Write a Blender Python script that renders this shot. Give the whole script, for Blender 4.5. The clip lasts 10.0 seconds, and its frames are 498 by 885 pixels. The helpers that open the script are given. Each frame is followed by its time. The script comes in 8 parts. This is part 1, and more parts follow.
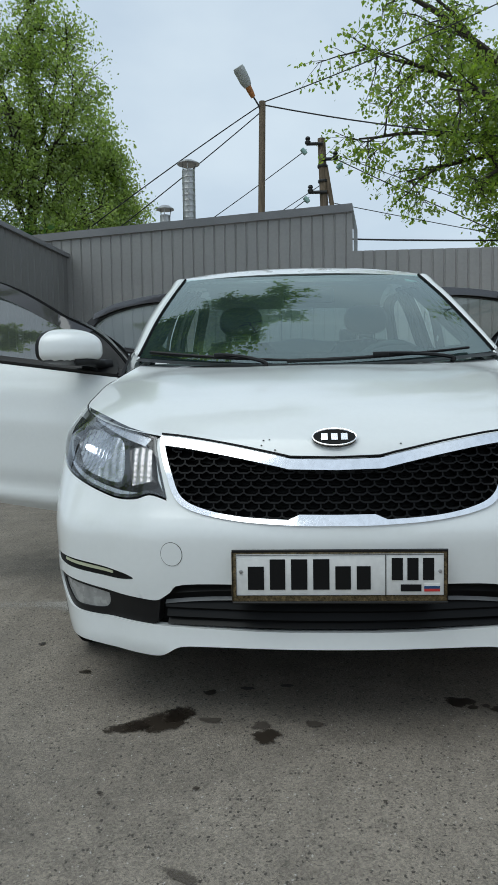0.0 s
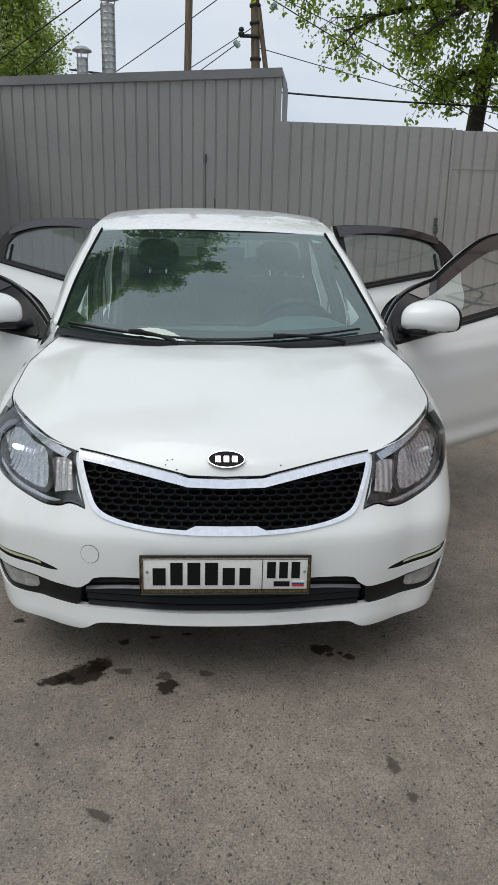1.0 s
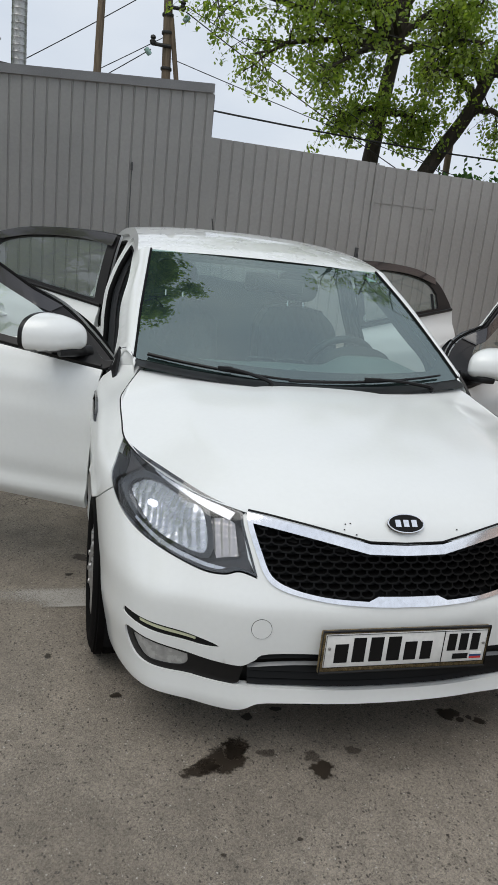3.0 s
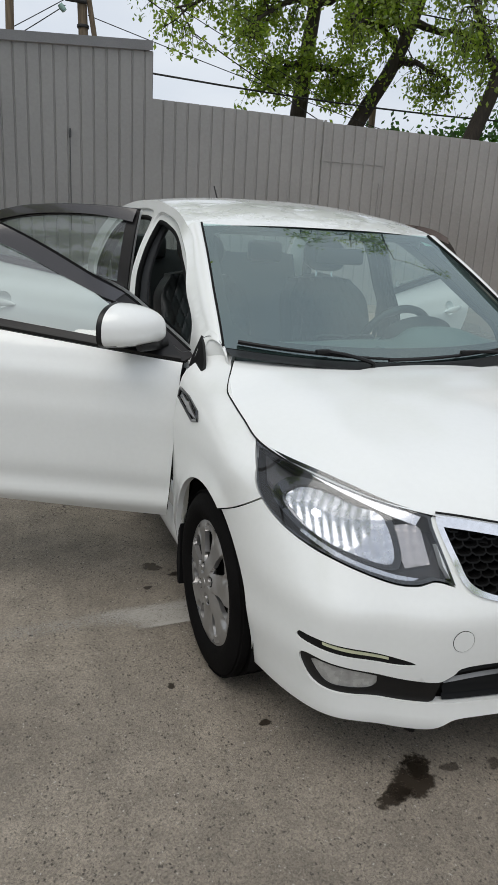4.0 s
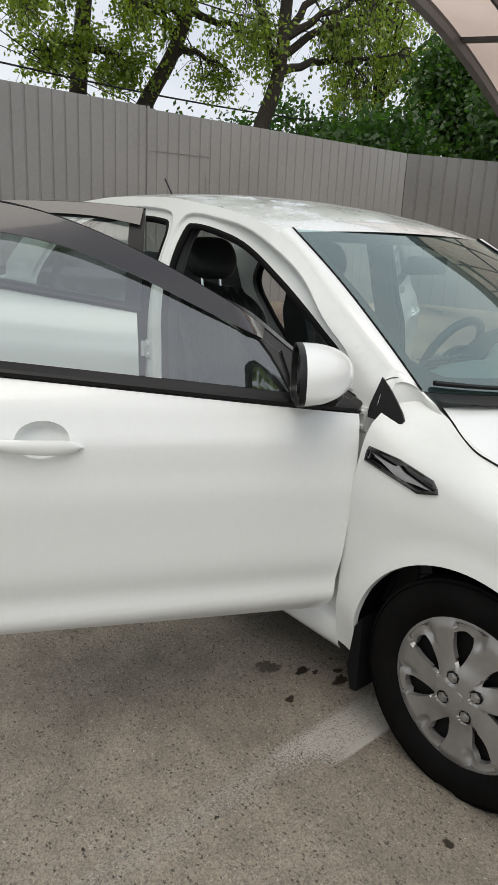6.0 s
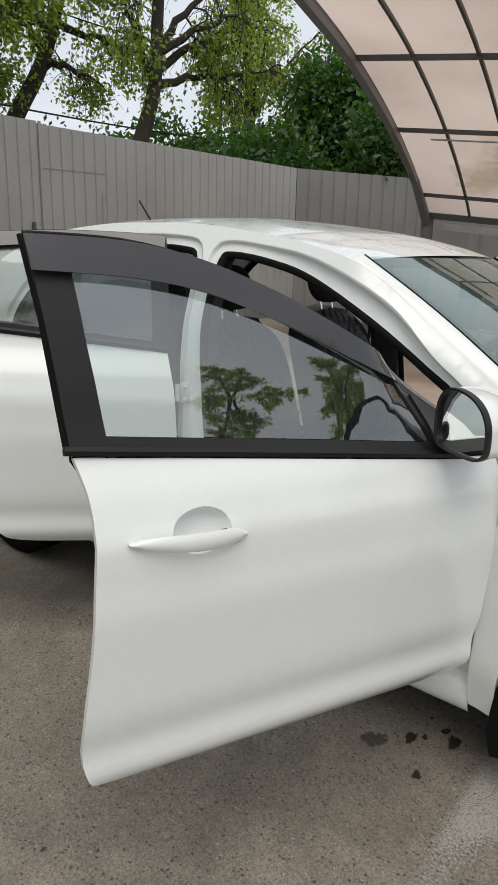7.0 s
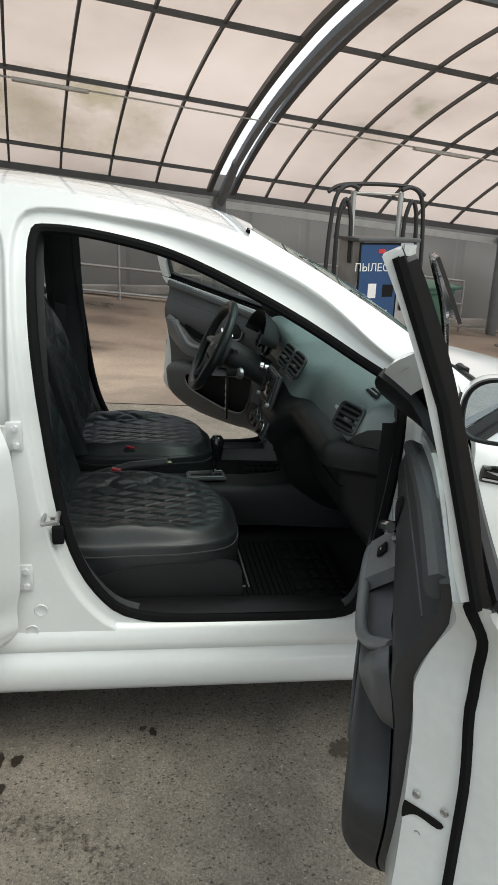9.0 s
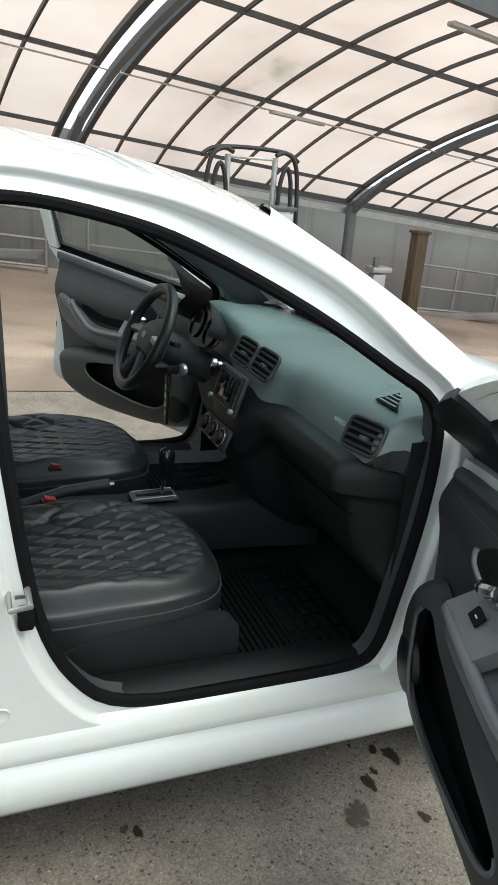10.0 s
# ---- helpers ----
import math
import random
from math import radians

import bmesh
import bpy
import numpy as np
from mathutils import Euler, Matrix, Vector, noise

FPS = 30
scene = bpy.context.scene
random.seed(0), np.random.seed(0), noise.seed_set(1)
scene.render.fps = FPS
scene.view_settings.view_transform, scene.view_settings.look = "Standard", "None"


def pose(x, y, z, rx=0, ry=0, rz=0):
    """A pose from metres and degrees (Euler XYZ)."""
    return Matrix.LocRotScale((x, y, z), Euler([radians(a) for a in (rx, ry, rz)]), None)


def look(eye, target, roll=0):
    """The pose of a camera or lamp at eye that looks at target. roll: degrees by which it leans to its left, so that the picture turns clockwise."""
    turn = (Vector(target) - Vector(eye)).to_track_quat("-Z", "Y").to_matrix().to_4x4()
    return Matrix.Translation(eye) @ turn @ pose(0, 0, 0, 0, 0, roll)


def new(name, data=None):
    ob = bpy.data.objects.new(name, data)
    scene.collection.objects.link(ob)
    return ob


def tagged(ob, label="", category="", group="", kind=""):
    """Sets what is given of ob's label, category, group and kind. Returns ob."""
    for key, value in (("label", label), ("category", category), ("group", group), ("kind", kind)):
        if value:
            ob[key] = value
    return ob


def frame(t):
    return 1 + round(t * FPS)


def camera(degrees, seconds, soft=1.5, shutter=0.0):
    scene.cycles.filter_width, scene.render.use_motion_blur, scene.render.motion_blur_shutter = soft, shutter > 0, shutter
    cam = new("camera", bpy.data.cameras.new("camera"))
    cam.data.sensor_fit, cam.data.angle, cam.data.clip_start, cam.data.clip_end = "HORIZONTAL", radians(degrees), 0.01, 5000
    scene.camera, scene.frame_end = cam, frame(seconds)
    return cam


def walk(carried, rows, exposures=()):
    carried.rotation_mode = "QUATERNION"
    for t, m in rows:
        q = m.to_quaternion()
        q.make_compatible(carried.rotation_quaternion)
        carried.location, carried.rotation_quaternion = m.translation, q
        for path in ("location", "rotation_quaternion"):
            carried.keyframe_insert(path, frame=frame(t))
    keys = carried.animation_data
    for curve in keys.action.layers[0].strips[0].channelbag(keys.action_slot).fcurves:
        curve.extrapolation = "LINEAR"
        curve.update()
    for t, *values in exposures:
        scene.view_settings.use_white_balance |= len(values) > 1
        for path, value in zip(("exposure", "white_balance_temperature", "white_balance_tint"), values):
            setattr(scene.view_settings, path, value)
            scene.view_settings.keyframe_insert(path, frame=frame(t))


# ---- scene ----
cam = camera(38.7, 10.0)
PATH = [
    (0, (-0.138, -1.748, 0.876), (-0.23, 0.246, 0.752), -0.9),
    (0.5, (-0.069, -1.828, 1.165), (-0.048, 0.136, 0.79), -1.4),
    (1, (-0.06, -2.015, 1.446), (0.057, -0.098, 0.889), 1.4),
    (1.5, (-0.128, -2.206, 1.479), (-0.035, -0.266, 1.002), 1.7),
    (2, (-0.358, -2.213, 1.473), (-0.18, -0.264, 1.061), 3.2),
    (2.2, (-0.508, -2.167, 1.475), (-0.226, -0.23, 1.063), 2.0),
    (3.3, (-1.163, -1.518, 1.481), (-0.573, 0.319, 0.955), 5.7),
    (3.5, (-1.283, -1.474, 1.461), (-0.627, 0.34, 0.932), 3.0),
    (4, (-1.564, -1.212, 1.459), (-0.841, 0.561, 0.881), 3.2),
    (4.5, (-1.752, -0.892, 1.442), (-0.854, 0.801, 0.868), 3.5),
    (5, (-2.011, -0.657, 1.447), (-0.889, 0.894, 0.867), 2.8),
    (5.5, (-2.203, -0.351, 1.443), (-1.018, 1.159, 0.881), 3.0),
    (6, (-2.369, 0.025, 1.451), (-1.084, 1.448, 0.883), 2.9),
    (6.2, (-2.446, 0.153, 1.467), (-1.084, 1.507, 0.909), 1.8),
    (7.3, (-2.676, 0.936, 1.478), (-1.026, 1.952, 0.994), 1.6),
    (7.5, (-2.713, 1.094, 1.479), (-0.958, 1.938, 1.021), 1.5),
    (8, (-2.719, 1.454, 1.494), (-0.851, 1.912, 0.948), 1.1),
    (8.5, (-2.603, 1.795, 1.522), (-0.693, 1.918, 0.941), 1.5),
    (9, (-2.484, 2.102, 1.546), (-0.619, 1.788, 0.895), 1.9),
    (9.5, (-2.224, 2.288, 1.532), (-0.429, 1.749, 0.835), 2.1),
    (10, (-1.974, 2.393, 1.537), (-0.264, 1.645, 0.818), 4.6),
]
walk(cam, [(t, look(eye, target, roll)) for t, eye, target, roll in PATH],
     [(0, -0.01, 6000, 2), (0.5, 0.12, 6300, 6), (1, 0.11, 6500, 8), (3.5, 0.12, 6550, 9), (5.5, 0.29, 6900, 10), (7.5, 0.31, 6850, 9), (8.5, 0.54, 6800, 7), (9, 0.78, 6650, 5), (10, 1.14, 6450, 2)])

# ---- world and light: a bright, high overcast ----
world = bpy.data.worlds.new("overcast")
scene.world = world
world.use_nodes = True
wn, wl = world.node_tree.nodes, world.node_tree.links
wn.clear()
w_out = wn.new("ShaderNodeOutputWorld")
w_bg = wn.new("ShaderNodeBackground")
w_sky = wn.new("ShaderNodeTexSky")
w_sky.sky_type, w_sky.sun_disc = "NISHITA", False
w_sky.sun_elevation, w_sky.sun_rotation = radians(64), radians(225)
w_sky.air_density, w_sky.dust_density, w_sky.ozone_density = 1.0, 3.0, 1.0
w_gain = wn.new("ShaderNodeMix")
w_gain.data_type, w_gain.blend_type = "RGBA", "MULTIPLY"
w_gain.inputs[0].default_value = 1.0
w_gain.inputs[7].default_value = (0.10, 0.10, 0.10, 1)
w_co = wn.new("ShaderNodeTexCoord")
w_map = wn.new("ShaderNodeMapping")
w_map.inputs["Scale"].default_value = (1.6, 1.6, 3.2)
w_noise = wn.new("ShaderNodeTexNoise")
w_noise.inputs["Scale"].default_value, w_noise.inputs["Detail"].default_value = 1.5, 5
w_ramp = wn.new("ShaderNodeValToRGB")
w_ramp.color_ramp.elements[0].position, w_ramp.color_ramp.elements[0].color = 0.34, (0.60, 0.665, 0.77, 1)
w_ramp.color_ramp.elements[1].position, w_ramp.color_ramp.elements[1].color = 0.66, (0.79, 0.835, 0.90, 1)
w_mix = wn.new("ShaderNodeMix")
w_mix.data_type = "RGBA"
w_mix.inputs[0].default_value = 0.88
wl.new(w_co.outputs["Generated"], w_map.inputs["Vector"])
wl.new(w_map.outputs[0], w_noise.inputs["Vector"])
wl.new(w_noise.outputs["Fac"], w_ramp.inputs[0])
wl.new(w_sky.outputs[0], w_gain.inputs[6])
wl.new(w_gain.outputs[2], w_mix.inputs[6])
wl.new(w_ramp.outputs[0], w_mix.inputs[7])
wl.new(w_mix.outputs[2], w_bg.inputs[0])
w_bg.inputs[1].default_value = 1.0
wl.new(w_bg.outputs[0], w_out.inputs[0])

sun = new("sun", bpy.data.lights.new("sun", "SUN"))
sun.data.energy, sun.data.angle, sun.data.color = 1.2, radians(50), (1.0, 0.96, 0.9)
sun.matrix_basis = look((-4.5, -4.5, 13), (0, 0, 0))

# ---- materials ----
def nodes_of(name):
    m = bpy.data.materials.new(name)
    m.use_nodes = True
    nt = m.node_tree
    return m, nt.nodes, nt.links, nt.nodes["Principled BSDF"]


def tex(nodes, links, kind, scale, detail=4, coord="Object", stretch=None):
    co = nodes.new("ShaderNodeTexCoord")
    t = nodes.new("ShaderNodeTex" + kind)
    t.inputs["Scale"].default_value = scale
    if kind == "Noise":
        t.inputs["Detail"].default_value = detail
    src = co.outputs[coord]
    if stretch:
        mp = nodes.new("ShaderNodeMapping")
        mp.inputs["Scale"].default_value = stretch
        links.new(src, mp.inputs["Vector"])
        src = mp.outputs[0]
    links.new(src, t.inputs["Vector"])
    return t


def ramp(nodes, links, src, stops):
    r = nodes.new("ShaderNodeValToRGB")
    e = r.color_ramp.elements
    while len(e) < len(stops):
        e.new(0.5)
    for k, (p, c) in zip(e, stops):
        k.position = p
        k.color = (*c, 1) if len(c) == 3 else c
    links.new(src, r.inputs[0])
    return r


def blend(nodes, links, fac, a, b, mode="MIX"):
    m = nodes.new("ShaderNodeMix")
    m.data_type, m.blend_type = "RGBA", mode
    for sock, v in ((m.inputs[0], fac), (m.inputs[6], a), (m.inputs[7], b)):
        if isinstance(v, (int, float)):
            sock.default_value = v
        elif isinstance(v, tuple):
            sock.default_value = (*v, 1)
        else:
            links.new(v, sock)
    return m.outputs[2]


def mat(name, color, rough=0.5, metal=0.0, var=0.12, scale=3.0, fine=60.0, fvar=0.06, bump=0.0, bscale=200.0, coat=0.0, rvar=0.08, stretch=None, spec=0.5):
    """A plain surface with slow stains and fine grain in colour and gloss."""
    m, n, l, p = nodes_of(name)
    slow, quick = tex(n, l, "Noise", scale, 5, stretch=stretch), tex(n, l, "Noise", fine, 3, stretch=stretch)
    lo, hi = tuple(c * (1 - var) for c in color), tuple(min(1, c * (1 + var)) for c in color)
    c1 = ramp(n, l, slow.outputs["Fac"], [(0.3, lo), (0.7, hi)])
    c2 = ramp(n, l, quick.outputs["Fac"], [(0.3, (1 - fvar,) * 3), (0.7, (1 + fvar,) * 3)])
    l.new(blend(n, l, 1.0, c1.outputs[0], c2.outputs[0], "MULTIPLY"), p.inputs["Base Color"])
    rr = ramp(n, l, slow.outputs["Fac"], [(0.3, (max(0.02, rough - rvar),) * 3), (0.7, (min(1, rough + rvar),) * 3)])
    l.new(rr.outputs[0], p.inputs["Roughness"])
    p.inputs["Metallic"].default_value = metal
    p.inputs["Specular IOR Level"].default_value = spec
    p.inputs["Coat Weight"].default_value = coat
    p.inputs["Coat Roughness"].default_value = 0.03
    if bump:
        b = n.new("ShaderNodeBump")
        b.inputs["Strength"].default_value, b.inputs["Distance"].default_value = bump, 0.004
        bt = tex(n, l, "Noise", bscale, 4, stretch=stretch)
        l.new(bt.outputs["Fac"], b.inputs["Height"])
        l.new(b.outputs[0], p.inputs["Normal"])
    return m


def glass_mat(name, tint, gloss=1.0, rough=0.0, haze=0.0, hazecol=(0.7, 0.75, 0.75), r0=0.085, sheen=(1, 1, 1)):
    """A thin pane: clear tinted body, mirror-like gloss that grows at grazing angles, a thin diffuse haze."""
    m, n, l, p = nodes_of(name)
    n.remove(p)
    out = n["Material Output"]
    tr, gl, mx, fr = n.new("ShaderNodeBsdfTransparent"), n.new("ShaderNodeBsdfGlossy"), n.new("ShaderNodeMixShader"), n.new("ShaderNodeLayerWeight")
    tr.inputs[0].default_value = (*tint, 1)
    gl.inputs["Roughness"].default_value = rough
    gl.inputs["Color"].default_value = (*(gloss * c for c in sheen), 1)
    fr.inputs["Blend"].default_value = 0.5
    pw, ma = n.new("ShaderNodeMath"), n.new("ShaderNodeMath")
    pw.operation, ma.operation = "POWER", "MULTIPLY_ADD"
    pw.inputs[1].default_value, ma.inputs[1].default_value, ma.inputs[2].default_value = 5.0, 1 - r0, r0
    l.new(fr.outputs["Facing"], pw.inputs[0])
    l.new(pw.outputs[0], ma.inputs[0])
    l.new(ma.outputs[0], mx.inputs[0])
    l.new(tr.outputs[0], mx.inputs[1])
    l.new(gl.outputs[0], mx.inputs[2])
    last = mx
    if haze:
        df, m2 = n.new("ShaderNodeBsdfDiffuse"), n.new("ShaderNodeMixShader")
        df.inputs[0].default_value = (*hazecol, 1)
        t = tex(n, l, "Noise", 6, 6)
        r = ramp(n, l, t.outputs["Fac"], [(0.3, (haze * 0.5,) * 3), (0.8, (haze,) * 3)])
        l.new(r.outputs[0], m2.inputs[0])
        l.new(mx.outputs[0], m2.inputs[1])
        l.new(df.outputs[0], m2.inputs[2])
        last = m2
    l.new(last.outputs[0], out.inputs[0])
    return m


WHITE = mat("white_car_paint", (0.79, 0.81, 0.80), 0.32, var=0.015, scale=2, fvar=0.01, coat=0.9, rvar=0.04)
ROOF_W = mat("white_roof_paint_with_water_drops", (0.79, 0.81, 0.80), 0.30, var=0.03, scale=9, fvar=0.03, coat=0.8, bump=0.5, bscale=55)
WHITE.node_tree.nodes["Principled BSDF"].inputs["Coat Roughness"].default_value = 0.10
WHITE_IN = mat("white_door_jamb_paint", (0.70, 0.715, 0.71), 0.38, var=0.05, scale=7, fvar=0.03, coat=0.5)
BLACK = mat("black_satin_plastic", (0.010, 0.010, 0.0105), 0.42, spec=0.3, var=0.2, fvar=0.1, bump=0.05, bscale=900)
GLOSS = mat("black_gloss_plastic", (0.010, 0.010, 0.011), 0.12, var=0.2, coat=0.6)
FRAME_BLK = mat("matte_black_frame_film", (0.017, 0.0155, 0.016), 0.42, spec=0.3, var=0.1, bump=0.02, bscale=1200)
RUBBER = mat("rubber", (0.009, 0.009, 0.0095), 0.75, spec=0.08, var=0.2, bump=0.08, bscale=300)
TYRE = mat("tyre_rubber", (0.0065, 0.0062, 0.0062), 0.8, spec=0.05, var=0.3, scale=9, bump=0.2, bscale=160)
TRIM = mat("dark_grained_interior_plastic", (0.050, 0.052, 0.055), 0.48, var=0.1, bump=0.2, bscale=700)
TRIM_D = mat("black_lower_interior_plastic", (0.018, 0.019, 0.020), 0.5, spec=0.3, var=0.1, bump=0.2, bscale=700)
TRIM2 = mat("charcoal_interior_plastic", (0.090, 0.092, 0.096), 0.5, var=0.1, bump=0.2, bscale=700)
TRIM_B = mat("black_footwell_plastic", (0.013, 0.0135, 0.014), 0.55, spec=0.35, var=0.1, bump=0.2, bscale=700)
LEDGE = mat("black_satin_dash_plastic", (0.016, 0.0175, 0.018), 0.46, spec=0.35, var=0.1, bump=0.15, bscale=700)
# darker copy of TRIM, with the right door's shade in its colour
TRIM_M = mat("shaded_door_plastic", (0.032, 0.033, 0.035), 0.47, spec=0.45, var=0.1, bump=0.2, bscale=700)
PLATE_G = mat("grey_satin_plastic", (0.15, 0.152, 0.155), 0.42, spec=0.5, var=0.08, bump=0.1, bscale=700)
# dark plastic; its base colour is raised to carry the sky's teal sheen
DASH = mat("dash_plastic_with_painted_sky_sheen", (0.168, 0.214, 0.209), 0.33, spec=1.0, var=0.06, bump=0.25, bscale=800)
LEATHER = mat("black_quilted_leatherette", (0.022, 0.026, 0.027), 0.38, spec=0.55, var=0.12, scale=12, bump=0.12, bscale=420)
SILVER = mat("silver_trim_paint", (0.42, 0.42, 0.43), 0.32, metal=0.7, var=0.05)
SATIN = mat("satin_grey_trim_paint", (0.24, 0.245, 0.25), 0.38, metal=0.3, var=0.05)
CHROME = mat("chrome", (0.93, 0.93, 0.95), 0.13, metal=1.0, var=0.02, rvar=0.02)
ALLOY = mat("silver_wheel_cover_paint", (0.36, 0.355, 0.35), 0.36, metal=0.7, var=0.06, scale=14, fvar=0.04)
CARPET = mat("black_carpet", (0.016, 0.016, 0.016), 0.95, spec=0.1, var=0.3, bump=0.5, bscale=900)
LINER = mat("light_grey_headliner", (0.42, 0.42, 0.41), 0.9, var=0.06, bump=0.2, bscale=600)
STEEL = mat("galvanised_steel", (0.42, 0.42, 0.42), 0.4, metal=0.9, var=0.15, scale=5)
CAN_STEEL = mat("dark_grey_steel_frame_paint", (0.085, 0.088, 0.09), 0.5, metal=0.1, var=0.2, scale=4, fvar=0.1)
POST_STEEL = mat("grey_post_paint", (0.17, 0.18, 0.19), 0.45, metal=0.1, var=0.15, scale=4, fvar=0.1)
ALU = mat("dull_aluminium", (0.5, 0.5, 0.48), 0.45, metal=0.6, var=0.12, scale=5)
REDP = mat("red_plastic", (0.45, 0.02, 0.03), 0.4, var=0.1)
SCREEN = mat("dark_display", (0.008, 0.01, 0.012), 0.12, var=0.1)
WHITEP = mat("white_plastic_print", (0.75, 0.75, 0.73), 0.5, var=0.05)
PLATE_W = mat("white_number_plate_enamel", (0.72, 0.72, 0.70), 0.4, var=0.04, scale=20)
# real print and joints, and also the painted darkness inside recesses
INK = mat("black_print_and_recess_shade", (0.008, 0.008, 0.008), 0.6, spec=0.15, var=0.1)
LAMP_IN = mat("smooth_grey_lamp_housing", (0.075, 0.070, 0.072), 0.30, var=0.1, fvar=0.02)
BLUEP = mat("blue_print", (0.015, 0.055, 0.15), 0.45, var=0.1)
FLAG_R = mat("red_print", (0.5, 0.03, 0.03), 0.45, var=0.1)
WOOD = mat("weathered_wood", (0.13, 0.095, 0.062), 0.85, var=0.3, scale=3, stretch=(12, 12, 1), bump=0.6, bscale=40)
POLE_WOOD = mat("grey_brown_wooden_pole", (0.17, 0.13, 0.09), 0.85, var=0.3, scale=3, stretch=(12, 12, 1), bump=0.6, bscale=40)
BARK = mat("dark_bark", (0.045, 0.036, 0.028), 0.9, var=0.35, scale=6, stretch=(5, 5, 1), bump=0.9, bscale=30)
GREEN_BIN = mat("dark_green_bin_plastic", (0.03, 0.085, 0.055), 0.5, var=0.15, scale=4)
CABLE = mat("black_cable_sheath", (0.02, 0.02, 0.02), 0.6)
CONCRETE = mat("stained_concrete", (0.30, 0.28, 0.26), 0.85, var=0.25, scale=2, fvar=0.12, bump=0.5, bscale=60)
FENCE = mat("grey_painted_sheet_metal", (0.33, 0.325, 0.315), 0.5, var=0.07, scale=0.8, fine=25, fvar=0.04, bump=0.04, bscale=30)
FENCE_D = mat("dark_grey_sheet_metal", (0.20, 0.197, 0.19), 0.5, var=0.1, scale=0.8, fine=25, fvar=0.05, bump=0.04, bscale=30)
CAPM = mat("grey_flashing_paint", (0.22, 0.22, 0.225), 0.45, var=0.1, scale=2)
WALLM = mat("grey_cladding_panel", (0.21, 0.205, 0.20), 0.6, var=0.15, scale=0.7, fvar=0.05)
ORANGE = mat("orange_lamp_socket", (0.5, 0.2, 0.06), 0.5)
LAMPG = mat("pale_grey_lamp_housing", (0.45, 0.47, 0.46), 0.5)
PAGE = mat("gilt_patterned_plate_frame", (0.16, 0.12, 0.06), 0.4, metal=0.4, var=0.7, scale=90, fine=250, fvar=0.5)

WS_GLASS = glass_mat("windscreen_glass", (0.66, 0.80, 0.77), haze=0.058, hazecol=(0.30, 0.52, 0.50), r0=0.22, sheen=(0.88, 1.0, 0.97))
SIDE_GLASS = glass_mat("side_window_glass", (0.62, 0.70, 0.68), haze=0.012, r0=0.19)
REAR_GLASS = glass_mat("rear_door_window_glass", (0.62, 0.70, 0.68), haze=0.08)
LENS = glass_mat("headlamp_lens", (0.90, 0.92, 0.94), haze=0.014, r0=0.05)
FOG = mat("frosted_fog_lamp_glass", (0.34, 0.34, 0.33), 0.25, var=0.15, scale=30, coat=0.8)
MIRROR, _n, _l, _p = nodes_of("mirror_glass")
_p.inputs["Base Color"].default_value, _p.inputs["Metallic"].default_value, _p.inputs["Roughness"].default_value = (0.8, 0.84, 0.85, 1), 1.0, 0.01
REFLECT = mat("headlamp_reflector", (0.62, 0.62, 0.65), 0.26, metal=0.86, var=0.10, scale=40, rvar=0.05)
AMBER = mat("indicator_reflector", (0.58, 0.53, 0.51), 0.28, metal=0.8, var=0.1)
LAMP_ON, _n, _l, _p = nodes_of("lit_headlamp_bulb")
_p.inputs["Emission Color"].default_value, _p.inputs["Emission Strength"].default_value = (0.86, 0.90, 1.0, 1), 5.0

# asphalt: dark binder, pale chips, slow stains
ASPHALT, _n, _l, _p = nodes_of("asphalt")
_big = tex(_n, _l, "Noise", 0.35, 6)
_mid = tex(_n, _l, "Noise", 1.6, 7)
_small = tex(_n, _l, "Noise", 9, 5)
_chip = tex(_n, _l, "Voronoi", 230)
_grit = tex(_n, _l, "Noise", 420, 3)


def specks(nodes, links, scale, share, reach, stretch):
    """A mask of scattered stones: a share of the cells, each filled out to reach."""
    v = tex(nodes, links, "Voronoi", scale, stretch=stretch)
    warp = tex(nodes, links, "Noise", scale * 1.6, 2)
    vm = nodes.new("ShaderNodeVectorMath")
    vm.operation = "MULTIPLY_ADD"
    vm.inputs[1].default_value = (0.012, 0.012, 0.012)
    src = v.inputs["Vector"].links[0].from_socket
    links.new(warp.outputs["Color"], vm.inputs[0])
    links.new(src, vm.inputs[2])
    links.new(vm.outputs[0], v.inputs["Vector"])
    pick = ramp(nodes, links, v.outputs["Color"], [(1 - share - 0.01, (0, 0, 0)), (1 - share, (1, 1, 1))])
    near = ramp(nodes, links, v.outputs["Distance"], [(reach * 0.6, (1, 1, 1)), (reach, (0, 0, 0))])
    return blend(nodes, links, 1.0, pick.outputs[0], near.outputs[0], "MULTIPLY")


_c0 = ramp(_n, _l, _big.outputs["Fac"], [(0.3, (0.222, 0.192, 0.156)), (0.7, (0.280, 0.246, 0.203))])
_c1 = ramp(_n, _l, _mid.outputs["Fac"], [(0.28, (0.72, 0.71, 0.695)), (0.5, (1.0, 1.0, 1.0)), (0.72, (1.13, 1.125, 1.12))])
_c5 = ramp(_n, _l, _small.outputs["Fac"], [(0.3, (0.84, 0.84, 0.84)), (0.7, (1.14, 1.14, 1.14))])
_c2 = ramp(_n, _l, _chip.outputs["Color"], [(0.1, (0.70, 0.70, 0.70)), (0.5, (1.0, 1.0, 1.0)), (0.95, (1.32, 1.31, 1.28))])
_c4 = ramp(_n, _l, _grit.outputs["Fac"], [(0.3, (0.82, 0.82, 0.82)), (0.7, (1.16, 1.16, 1.16))])
_col = blend(_n, _l, 1.0, _c0.outputs[0], _c1.outputs[0], "MULTIPLY")
for _k in (_c5, _c2, _c4):
    _col = blend(_n, _l, 1.0, _col, _k.outputs[0], "MULTIPLY")
